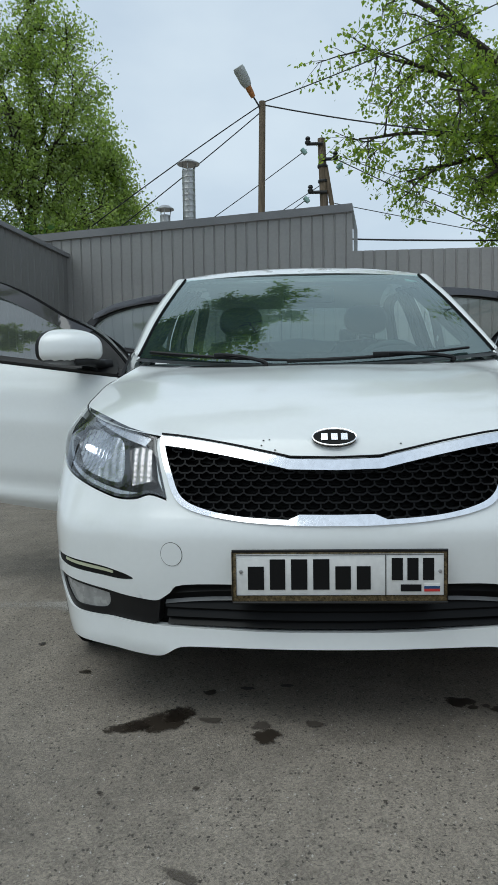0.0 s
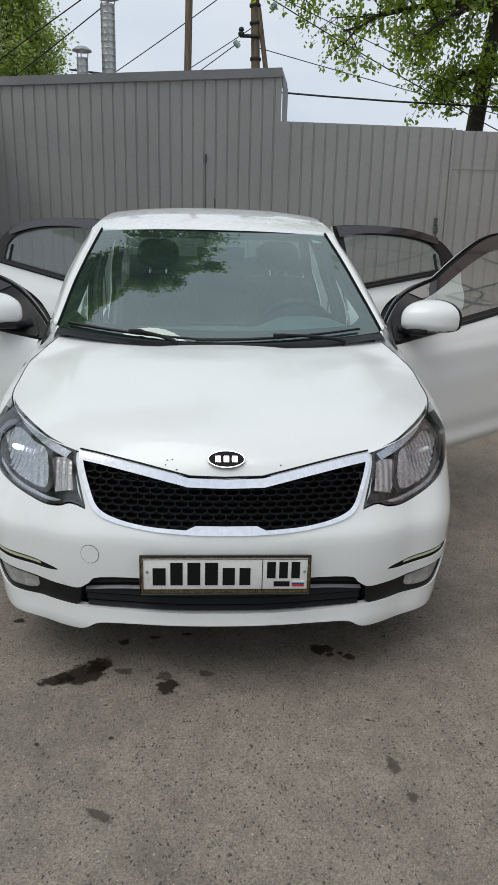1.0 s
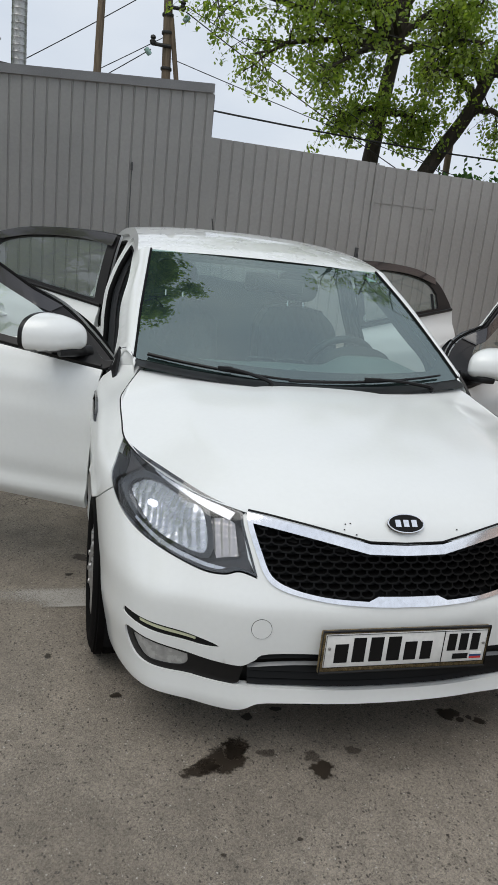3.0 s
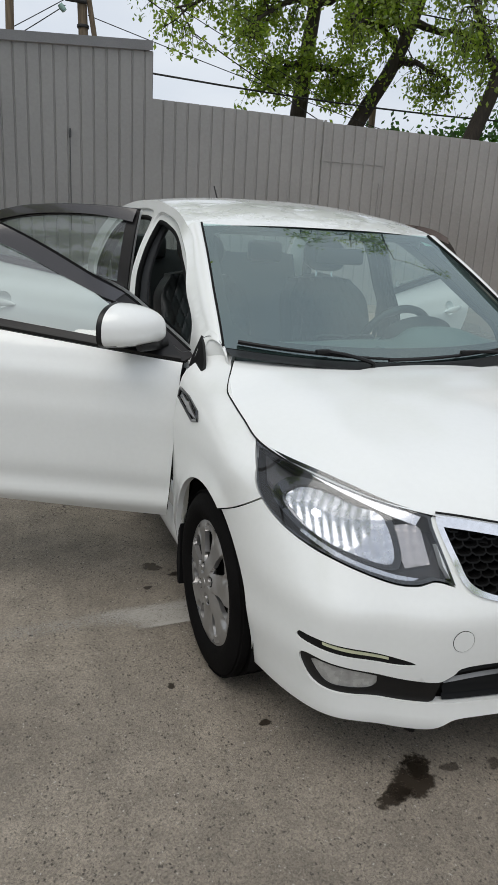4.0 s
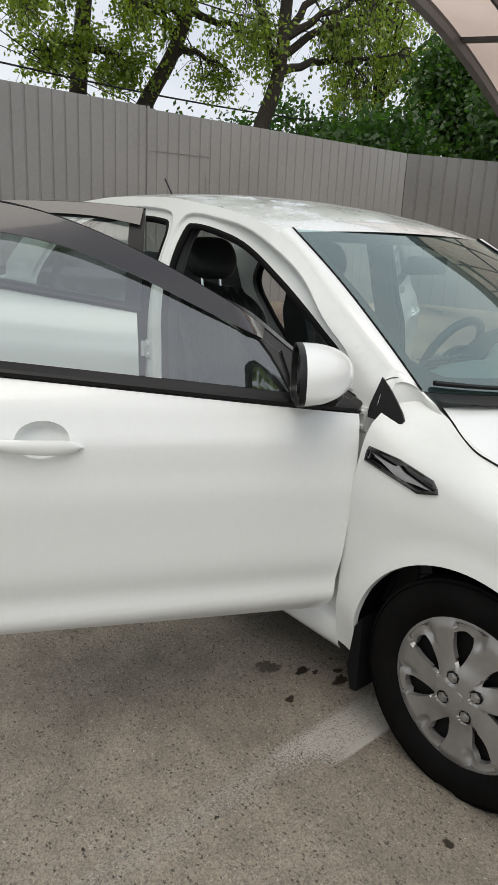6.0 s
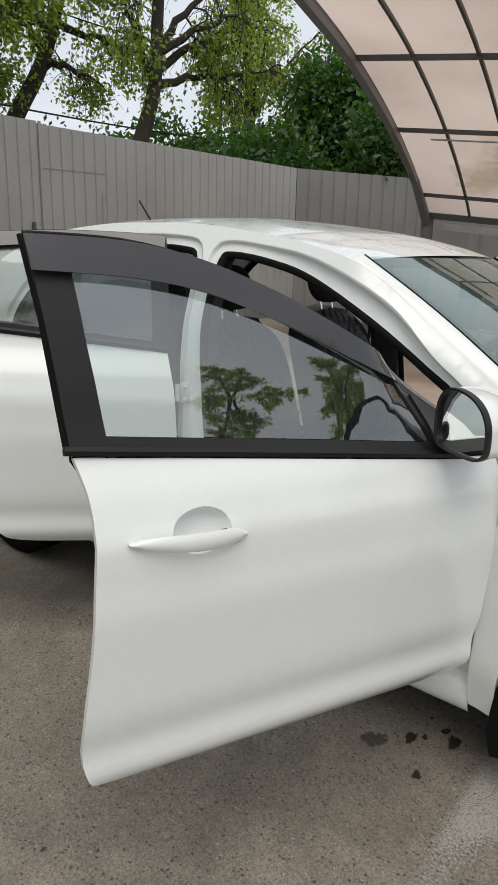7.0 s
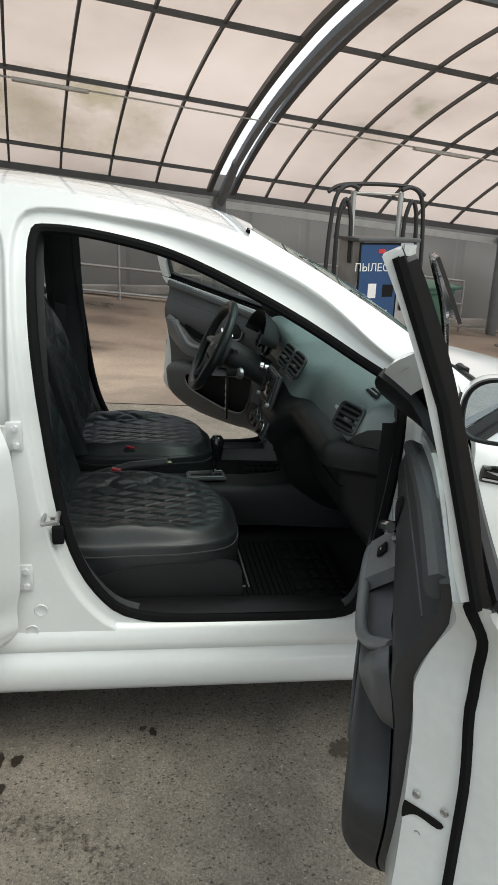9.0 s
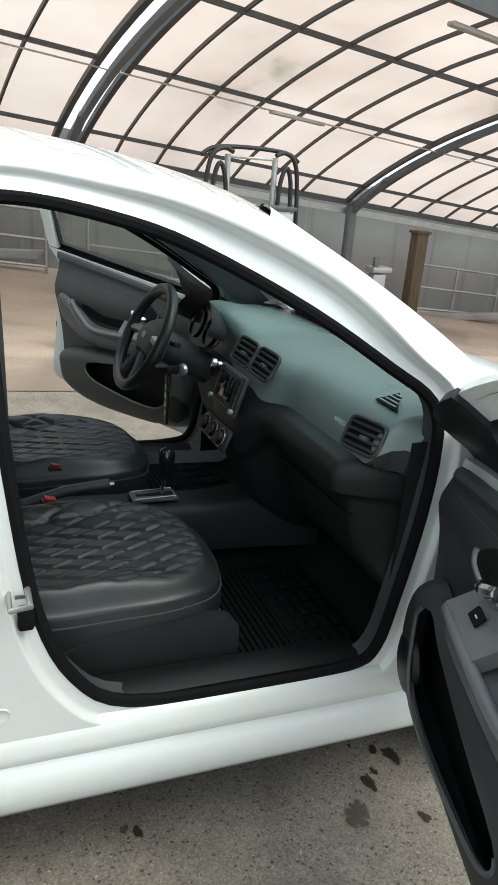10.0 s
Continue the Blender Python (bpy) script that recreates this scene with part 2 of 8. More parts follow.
_col = blend(_n, _l, specks(_n, _l, 118, 0.25, 0.46, (1.0, 0.7, 1.0)), _col, (0.062, 0.053, 0.044))
_col = blend(_n, _l, specks(_n, _l, 210, 0.34, 0.46, (0.7, 1.0, 1.0)), _col, (0.100, 0.086, 0.072))
_col = blend(_n, _l, specks(_n, _l, 90, 0.26, 0.22, (1.0, 0.8, 1.0)), _col, (0.50, 0.47, 0.43))
_l.new(_col, _p.inputs["Base Color"])
_rr = ramp(_n, _l, _mid.outputs["Fac"], [(0.3, (0.62,) * 3), (0.7, (0.9,) * 3)])
_l.new(_rr.outputs[0], _p.inputs["Roughness"])
_b = _n.new("ShaderNodeBump")
_b.inputs["Strength"].default_value, _b.inputs["Distance"].default_value = 0.75, 0.006
_l.new(_grit.outputs["Fac"], _b.inputs["Height"])
_l.new(_b.outputs[0], _p.inputs["Normal"])

# damp, brownish concrete under the canopy
APRON, _n, _l, _p = nodes_of("damp_brown_concrete")
_a, _c = tex(_n, _l, "Noise", 0.5, 7), tex(_n, _l, "Noise", 40, 4)
_c0 = ramp(_n, _l, _a.outputs["Fac"], [(0.36, (0.13, 0.100, 0.077)), (0.5, (0.37, 0.290, 0.228)), (0.7, (0.48, 0.39, 0.315))])
_c1 = ramp(_n, _l, _c.outputs["Fac"], [(0.3, (0.85,) * 3), (0.7, (1.12,) * 3)])
_l.new(blend(_n, _l, 1.0, _c0.outputs[0], _c1.outputs[0], "MULTIPLY"), _p.inputs["Base Color"])
_rr = ramp(_n, _l, _a.outputs["Fac"], [(0.36, (0.25,) * 3), (0.55, (0.7,) * 3)])
_l.new(_rr.outputs[0], _p.inputs["Roughness"])


def worn(name, color, rough, lo, hi, scale, peak=0.93):
    """A stain, worn paint or painted leaf shade whose edge breaks up into the ground: its 'fade' layer against noise.
    """
    m, n, l, p = nodes_of(name)
    p.inputs["Base Color"].default_value, p.inputs["Roughness"].default_value = (*color, 1), rough
    at = n.new("ShaderNodeAttribute")
    at.attribute_name = "fade"
    t = tex(n, l, "Noise", scale, 6)
    ad = n.new("ShaderNodeMath")
    ad.operation = "ADD"
    l.new(at.outputs["Fac"], ad.inputs[0])
    l.new(t.outputs["Fac"], ad.inputs[1])
    t2 = tex(n, l, "Noise", scale * 6, 3)
    ad2 = n.new("ShaderNodeMath")
    ad2.operation, ad2.inputs[1].default_value = "MULTIPLY_ADD", 0.28
    l.new(t2.outputs["Fac"], ad2.inputs[0])
    l.new(ad.outputs[0], ad2.inputs[2])
    r = ramp(n, l, ad2.outputs[0], [(lo + 0.13, (0, 0, 0)), (hi + 0.13, (peak,) * 3)])
    l.new(r.outputs[0], p.inputs["Alpha"])
    return m


OIL = worn("damp_oil_stain", (0.034, 0.026, 0.019), 0.36, 0.66, 1.10, 60, 0.84)
OILD = worn("dull_old_stain", (0.085, 0.070, 0.056), 0.7, 0.66, 1.25, 55, 0.75)
# leaf shade on the roof sheets, painted as an olive see-through film
LEAF_SHADE = worn("olive_leaf_shade_film", (0.20, 0.195, 0.085), 0.8, 0.42, 1.25, 1.1, 0.55)
_p = LEAF_SHADE.node_tree.nodes["Principled BSDF"]          # thin, the light comes through it
_p.inputs["Base Color"].default_value, _p.inputs["Transmission Weight"].default_value = (0.40, 0.40, 0.20, 1), 1.0
_p.inputs["IOR"].default_value, _p.inputs["Roughness"].default_value = 1.02, 0.9
LINE = worn("worn_white_road_paint", (0.43, 0.41, 0.375), 0.85, 0.78, 1.22, 230, 0.80)

# translucent pinkish polycarbonate, brighter with the sky behind it
POLY, _n, _l, _p = nodes_of("pinkish_translucent_polycarbonate")
_n.remove(_p)
_tl, _df, _gl, _m1, _m2 = (_n.new("ShaderNode" + k) for k in ("BsdfTranslucent", "BsdfDiffuse", "BsdfGlossy", "MixShader", "MixShader"))
_t = tex(_n, _l, "Noise", 0.45, 6)
_r = ramp(_n, _l, _t.outputs["Fac"], [(0.27, (0.24, 0.22, 0.16)), (0.34, (0.44, 0.35, 0.305)), (0.5, (0.53, 0.43, 0.378)), (0.7, (0.60, 0.495, 0.44))])
_l.new(_r.outputs[0], _tl.inputs[0])
_df.inputs[0].default_value = (0.55, 0.48, 0.43, 1)
_gl.inputs["Roughness"].default_value = 0.15
_m1.inputs[0].default_value, _m2.inputs[0].default_value = 0.10, 0.04
_l.new(_tl.outputs[0], _m1.inputs[1]); _l.new(_df.outputs[0], _m1.inputs[2])
_l.new(_m1.outputs[0], _m2.inputs[1]); _l.new(_gl.outputs[0], _m2.inputs[2])
_l.new(_m2.outputs[0], _n["Material Output"].inputs[0])


def leaf_mat(name, a, b):
    m, n, l, p = nodes_of(name)
    geo = n.new("ShaderNodeNewGeometry")
    r = ramp(n, l, geo.outputs["Random Per Island"], [(0.0, a), (1.0, b)])
    n.remove(p)
    df, tl, gl, m1, m2 = (n.new("ShaderNode" + k) for k in ("BsdfDiffuse", "BsdfTranslucent", "BsdfGlossy", "MixShader", "MixShader"))
    l.new(r.outputs[0], df.inputs[0])
    bright = blend(n, l, 1.0, r.outputs[0], (1.5, 1.6, 0.8), "MULTIPLY")
    l.new(bright, tl.inputs[0])
    gl.inputs["Roughness"].default_value = 0.45
    m1.inputs[0].default_value, m2.inputs[0].default_value = 0.58, 0.05
    l.new(df.outputs[0], m1.inputs[1]); l.new(tl.outputs[0], m1.inputs[2])
    l.new(m1.outputs[0], m2.inputs[1]); l.new(gl.outputs[0], m2.inputs[2])
    l.new(m2.outputs[0], n["Material Output"].inputs[0])
    return m


LEAF = leaf_mat("fresh_green_leaves", (0.12, 0.20, 0.024), (0.32, 0.40, 0.07))
LEAF_L = leaf_mat("grey_green_leaves", (0.18, 0.25, 0.06), (0.38, 0.46, 0.16))
LEAF_D = leaf_mat("dark_green_leaves", (0.022, 0.068, 0.014), (0.07, 0.16, 0.03))

# ---- geometry tools ----
from mathutils import geometry


def part(name, bm, material, parent=None, label="", smooth=True, angle=40):
    """Links a bmesh as one mesh object under a thing or part."""
    bmesh.ops.remove_doubles(bm, verts=bm.verts, dist=1e-5)
    me = bpy.data.meshes.new(name)
    bm.to_mesh(me)
    bm.free()
    for mt in (material if isinstance(material, (list, tuple)) else [material]):
        me.materials.append(mt)
    if smooth:
        me.shade_smooth()
        me.set_sharp_from_angle(angle=radians(angle))
    ob = new(name, me)
    if parent is not None:
        ob.parent = parent
    if label:
        ob["label"] = label
    return ob


def empty(name, label, category, group="", kind=""):
    return tagged(new(name), label, category, group, kind)


class Smooth:
    """A smooth curve through a few knots."""

    def __init__(self, xs, ys):
        self.x, self.y = np.array(xs, float), np.array(ys, float)
        d = np.diff(self.y) / np.diff(self.x)
        m = np.concatenate([[d[0]], (d[:-1] + d[1:]) / 2, [d[-1]]])
        flat = np.concatenate([[False], d[:-1] * d[1:] <= 0, [False]])
        self.m = np.where(flat, 0, m)

    def __call__(self, v):
        v = min(max(v, self.x[0]), self.x[-1])
        i = min(max(int(np.searchsorted(self.x, v)) - 1, 0), len(self.x) - 2)
        h = self.x[i + 1] - self.x[i]
        t = (v - self.x[i]) / h
        return ((1 + 2 * t) * (1 - t) ** 2 * self.y[i] + t * (1 - t) ** 2 * h * self.m[i]
                + t * t * (3 - 2 * t) * self.y[i + 1] + t * t * (t - 1) * h * self.m[i + 1])


def spline(pts, n=6, closed=False, sharp=()):
    """Points along a smooth line through pts; it turns hard at the indices in sharp."""
    p = [Vector(q) for q in pts]
    k, out = len(p), []
    for i in range(k if closed else k - 1):
        a, b = p[i], p[(i + 1) % k]
        pa = p[i - 1] if (closed or i) and i not in sharp else a
        pb = p[(i + 2) % k] if (closed or i + 2 < k) and (i + 1) % k not in sharp else b
        ta, tb = (b - pa) / 2, (pb - a) / 2
        for j in range(n):
            t = j / n
            out.append((1 + 2 * t) * (1 - t) ** 2 * a + t * (1 - t) ** 2 * ta + t * t * (3 - 2 * t) * b + t * t * (t - 1) * tb)
    if not closed:
        out.append(p[-1].copy())
    return out


def inside(poly, x, y):
    px, py = np.array([q[0] for q in poly]), np.array([q[1] for q in poly])
    qx, qy = np.roll(px, -1), np.roll(py, -1)
    hit = np.zeros(len(x), bool)
    for a, b, c, d in zip(px, py, qx, qy):
        if b != d:
            hit ^= ((b > y) != (d > y)) & (x < (c - a) * (y - b) / (d - b) + a)
    return hit


def resample(poly, step):
    out, k = [], len(poly)
    for i in range(k):
        a, b = Vector(poly[i]), Vector(poly[(i + 1) % k])
        n = max(1, int(round((b - a).length / step)))
        out += [a.lerp(b, j / n) for j in range(n)]
    return out


def panel(outline, surf, holes=(), step=0.03, rim=0.012, flip=False):
    """A sheet on the surface surf(a, b), cut to an outline with holes, with its edges turned in by rim."""
    loops = [resample(outline, step)] + [resample(h, step) for h in holes]
    pts, edges = [], []
    for lp in loops:
        s = len(pts)
        pts += [Vector((q[0], q[1])) for q in lp]
        edges += [(s + i, s + (i + 1) % len(lp)) for i in range(len(lp))]
    bx, by = np.array([q.x for q in pts]), np.array([q.y for q in pts])
    gx, gy = np.meshgrid(np.arange(bx.min(), bx.max(), step), np.arange(by.min(), by.max(), step))
    gx, gy = gx.ravel(), gy.ravel()
    ok = inside(loops[0], gx, gy)
    for h in loops[1:]:
        ok &= ~inside(h, gx, gy)
    gx, gy = gx[ok], gy[ok]
    if len(gx):
        far = np.ones(len(gx), bool)
        for x, y in zip(bx, by):
            far &= (gx - x) ** 2 + (gy - y) ** 2 > (step * 0.45) ** 2
        pts += [Vector((x, y)) for x, y in zip(gx[far], gy[far])]
    res = geometry.delaunay_2d_cdt(pts, edges, [], 0, 1e-6)
    co, faces = res[0], res[2]
    cx = np.array([sum(co[i].x for i in f) / 3 for f in faces])
    cy = np.array([sum(co[i].y for i in f) / 3 for f in faces])
    keep = inside(loops[0], cx, cy)
    for h in loops[1:]:
        keep &= ~inside(h, cx, cy)
    bm = bmesh.new()
    vs = [bm.verts.new(surf(q.x, q.y)) for q in co]
    for f, k in zip(faces, keep):
        if k:
            f3 = [vs[i] for i in (reversed(f) if flip else f)]
            try:
                bm.faces.new(f3)
            except ValueError:
                pass
    bmesh.ops.delete(bm, geom=[v for v in bm.verts if not v.link_faces], context="VERTS")
    if rim:
        bm.normal_update()
        nrm = {v: v.normal.copy() for v in bm.verts}
        border = [e for e in bm.edges if len(e.link_faces) == 1]
        made = {}
        for e in border:
            for v in e.verts:
                if v not in made:
                    made[v] = bm.verts.new(v.co - nrm[v] * rim)
        for e in border:
            lp = e.link_loops[0]
            a, b = lp.vert, lp.link_loop_next.vert
            bm.faces.new((b, a, made[a], made[b]))
    return bm


def grid(nu, nv, f, bm=None, flip=False, wrap_u=False):
    """A sheet of nu by nv cells, f(u, v) for u, v in 0..1."""
    bm = bm or bmesh.new()
    cols = nu if wrap_u else nu + 1
    vs = [[bm.verts.new(f(i / nu, j / nv)) for j in range(nv + 1)] for i in range(cols)]
    for i in range(nu):
        for j in range(nv):
            q = (vs[i][j], vs[(i + 1) % cols][j], vs[(i + 1) % cols][j + 1], vs[i][j + 1])
            bm.faces.new(reversed(q) if flip else q)
    return bm


def box(c, s, bm=None, m=None, bevel=0.0):
    bm = bm or bmesh.new()
    made = bmesh.ops.create_cube(bm, size=1.0)["verts"]
    bmesh.ops.scale(bm, vec=s, verts=made)
    if bevel:
        es = {e for v in made for e in v.link_edges}
        made = [v for v in bmesh.ops.bevel(bm, geom=list(es), offset=bevel, segments=2, affect="EDGES", profile=0.5)["verts"]]
        made = list({v for v in made})
    bmesh.ops.transform(bm, matrix=Matrix.Translation(c) @ (m or Matrix()), verts=made)
    return bm


def tube(pts, r, bm=None, sides=8, closed=False, caps=True, taper=None):
    """A round bar along points."""
    bm = bm or bmesh.new()
    p = [Vector(q) for q in pts]
    k, rings, last = len(p), [], None
    for i in range(k):
        if closed:
            d = p[(i + 1) % k] - p[i - 1]
        else:
            d = p[min(i + 1, k - 1)] - p[max(i - 1, 0)]
        d.normalize()
        if last is None:
            last = d.orthogonal().normalized()
        last = (last - d * last.dot(d)).normalized()
        w = d.cross(last)
        rr = r if taper is None else r + (taper - r) * i / (k - 1)
        rings.append([bm.verts.new(p[i] + (last * math.cos(a) + w * math.sin(a)) * rr) for a in (2 * math.pi * j / sides for j in range(sides))])
    for i in range(k if closed else k - 1):
        a, b = rings[i], rings[(i + 1) % k]
        for j in range(sides):
            bm.faces.new((a[j], a[(j + 1) % sides], b[(j + 1) % sides], b[j]))
    if caps and not closed:
        bm.faces.new(reversed(rings[0]))
        bm.faces.new(rings[-1])
    return bm


def lathe(profile, m, bm=None, n=48):
    """Turns (radius, height) pairs round the z axis of m."""
    bm = bm or bmesh.new()
    rings = []
    for r, h in profile:
        rings.append([bm.verts.new(m @ Vector((r * math.cos(2 * math.pi * i / n), r * math.sin(2 * math.pi * i / n), h))) for i in range(n)])
    for a, b in zip(rings, rings[1:]):
        for i in range(n):
            bm.faces.new((a[i], a[(i + 1) % n], b[(i + 1) % n], b[i]))
    return bm


def prism(poly, m, depth, bm=None):
    """A flat outline in the xy plane of m, made depth thick along its z."""
    bm = bm or bmesh.new()
    lo = [bm.verts.new(m @ Vector((x, y, 0))) for x, y in poly]
    hi = [bm.verts.new(m @ Vector((x, y, depth))) for x, y in poly]
    bm.faces.new(reversed(lo))
    bm.faces.new(hi)
    k = len(poly)
    for i in range(k):
        bm.faces.new((lo[i], lo[(i + 1) % k], hi[(i + 1) % k], hi[i]))
    return bm


def smoothstep(a, b, v):
    t = min(max((v - a) / (b - a), 0), 1)
    return t * t * (3 - 2 * t)


def pillow(outline, height, edge):
    """How far a padded patch stands out: full height inside, rounded off towards its outline."""
    px, py = np.array([q[0] for q in outline]), np.array([q[1] for q in outline])
    dx, dy = np.roll(px, -1) - px, np.roll(py, -1) - py
    l2 = np.maximum(dx * dx + dy * dy, 1e-12)

    def h(y, z):
        t = np.clip(((y - px) * dx + (z - py) * dy) / l2, 0, 1)
        d = float(np.min(np.hypot(y - px - t * dx, z - py - t * dy)))
        k = min(d / edge, 1.0)
        return height * math.sqrt(max(0.0, 1 - (1 - k) ** 2))

    return h

# ---- ground, walls, canopy ----
def ground_z(x, y):
    """The yard: a slight rise towards the shed, and a fall along the canopy."""
    s = smoothstep(2.0, 7.5, x)
    d = min(y, 14) - 1.25
    rise = 0.05 * (math.sqrt(d * d + 0.25) + d) / 2
    return (1 - s) * rise + s * 0.1 * (min(max(y, -25), 14) - 4.4)


def axis_steps(lo, hi, fine_lo, fine_hi, fine, coarse):
    v, out = lo, []
    while v < hi:
        out.append(v)
        v += fine if fine_lo <= v < fine_hi else coarse
    return out + [hi]


gxs = axis_steps(-400, 400, -12, 20, 0.4, 20)
gys = axis_steps(-400, 400, -21, 16, 0.4, 20)
bm = bmesh.new()
gv = [[bm.verts.new((x, y, ground_z(x, y))) for y in gys] for x in gxs]
for i in range(len(gxs) - 1):
    for j in range(len(gys) - 1):
        bm.faces.new((gv[i][j], gv[i + 1][j], gv[i + 1][j + 1], gv[i][j + 1]))
tagged(part("ground", bm, ASPHALT, smooth=True), "worn grey-brown asphalt yard with pale stone chips", "ground", kind="structure")

# brownish wash apron under the canopy, lying just over the asphalt
bm = bmesh.new()
axs, ays = [x for x in gxs if 2.5 < x < 11.9], [y for y in gys if -21 < y < 8.2]
gv = [[bm.verts.new((x, y, ground_z(x, y) + 0.006)) for y in ays] for x in axs]
for i in range(len(axs) - 1):
    for j in range(len(ays) - 1):
        bm.faces.new((gv[i][j], gv[i + 1][j], gv[i + 1][j + 1], gv[i][j + 1]))
tagged(part("pavement", bm, APRON), "damp brownish concrete apron of the washing bays", "pavement", kind="structure")


def stain(cx, cy, rx, ry, seed, material, rot=0.0, label="dark damp oil stain on the asphalt", lift=0.004):
    rnd = random.Random(seed)
    ph = [rnd.uniform(0, 6.28) for _ in range(4)]
    n, rings = 40, 8
    bm = bmesh.new()
    lay = bm.verts.layers.float.new("fade")
    ring_v = []
    for k in range(1, rings + 1):
        row = []
        for i in range(n):
            a = 2 * math.pi * i / n
            w = 1.05 + 0.15 * math.sin(2 * a + ph[0]) + 0.10 * math.sin(3 * a + ph[1]) + 0.07 * math.sin(5 * a + ph[2]) + 0.05 * math.sin(11 * a + ph[3])
            x, y = rx * w * math.cos(a) * k / rings, ry * w * math.sin(a) * k / rings
            c, s = math.cos(rot), math.sin(rot)
            xx, yy = cx + x * c - y * s, cy + x * s + y * c
            v = bm.verts.new((xx, yy, ground_z(xx, yy) + lift))
            v[lay] = 0.62 * (1 - (k / rings) ** 2.2)
            row.append(v)
        ring_v.append(row)
    mid = bm.verts.new((cx, cy, ground_z(cx, cy) + lift))
    mid[lay] = 0.62
    for i in range(n):
        bm.faces.new((mid, ring_v[0][i], ring_v[0][(i + 1) % n]))
        for a, b in zip(ring_v, ring_v[1:]):
            bm.faces.new((a[i], b[i], b[(i + 1) % n], a[(i + 1) % n]))
    return tagged(part("oil_stain", bm, material), label, "stain", "stains on the asphalt", "structure")


stain(-0.475, 0.11, 0.085, 0.075, 1, OIL, 0.35)
stain(-0.555, 0.075, 0.062, 0.038, 21, OIL, 0.2)
stain(-0.43, 0.155, 0.05, 0.05, 22, OIL)
stain(-0.187, 0.03, 0.042, 0.042, 2, OIL)
stain(-0.200, 0.09, 0.026, 0.034, 3, OILD)
stain(0.356, 0.242, 0.042, 0.040, 4, OIL)
stain(0.385, 0.205, 0.018, 0.015, 23, OIL)
stain(0.454, 0.192, 0.026, 0.020, 5, OIL)
stain(0.425, 0.215, 0.014, 0.012, 24, OIL)
stain(-0.36, 0.30, 0.025, 0.018, 6, OIL)
stain(-0.25, 0.33, 0.022, 0.015, 7, OIL)
stain(-0.13, 0.35, 0.020, 0.014, 8, OIL)
stain(-0.06, 0.10, 0.028, 0.02, 9, OILD)
stain(-0.34, 0.12, 0.03, 0.02, 25, OILD)
stain(0.477, -0.351, 0.022, 0.035, 10, OILD)
stain(0.50, -0.47, 0.02, 0.018, 26, OILD)
stain(-0.33, -0.51, 0.055, 0.014, 27, OILD, -0.5, label="short scuff on the asphalt")
stain(-0.875, 1.527, 0.044, 0.04, 12, OILD, label="faint round stain on the asphalt")
stain(-0.79, 1.443, 0.028, 0.022, 13, OIL)
stain(-0.76, 1.41, 0.015, 0.012, 28, OIL)
stain(-0.722, 1.33, 0.034, 0.026, 14, OIL)
stain(-0.69, 1.37, 0.020, 0.014, 29, OIL)
stain(-0.93, 1.36, 0.022, 0.014, 15, OIL)
stain(-0.85, 2.495, 0.034, 0.022, 16, OIL)
stain(-0.855, 2.445, 0.026, 0.018, 17, OIL)
stain(-0.954, 2.471, 0.022, 0.014, 30, OIL)
stain(-0.767, 2.071, 0.020, 0.014, 32, OIL)
stain(-0.751, 2.10, 0.016, 0.012, 33, OILD)
stain(-0.777, 0.458, 0.020, 0.018, 18, OIL)
stain(-1.006, 0.715, 0.017, 0.017, 20, OIL)
for k in range(26):
    rnd = random.Random(100 + k)
    stain(rnd.uniform(-2.2, 1.0), rnd.uniform(-0.9, 2.6), rnd.uniform(0.005, 0.010), rnd.uniform(0.004, 0.008), 200 + k, OIL, label="small dark oil spot on the asphalt", lift=0.005)
bm = bmesh.new()
lay = bm.verts.layers.float.new("fade")
arc = spline([(-1.06, 2.92), (-1.025, 2.64), (-1.03, 2.49), (-1.095, 2.315), (-1.22, 2.16), (-1.42, 2.04)], 8)
rows = []
for i, q in enumerate(arc):
    d = (arc[min(i + 1, len(arc) - 1)] - arc[max(i - 1, 0)]).normalized()
    row = []
    for j in range(9):
        w = j / 8 - 0.5
        p = q + Vector((-d.y, d.x)) * 0.14 * w
        v = bm.verts.new((p.x, p.y, ground_z(p.x, p.y) + 0.004))
        v[lay] = 0.19 * (1 - (2 * abs(w)) ** 2) * math.sin(math.pi * (0.06 + 0.88 * i / (len(arc) - 1))) ** 0.6
        row.append(v)
    rows.append(row)
for a, b in zip(rows, rows[1:]):
    for j in range(8):
        bm.faces.new((a[j], b[j], b[j + 1], a[j + 1]))
tagged(part("oil_stain", bm, OILD), "faint curved tide mark on the asphalt beside the car", "stain", "stains on the asphalt", "structure")


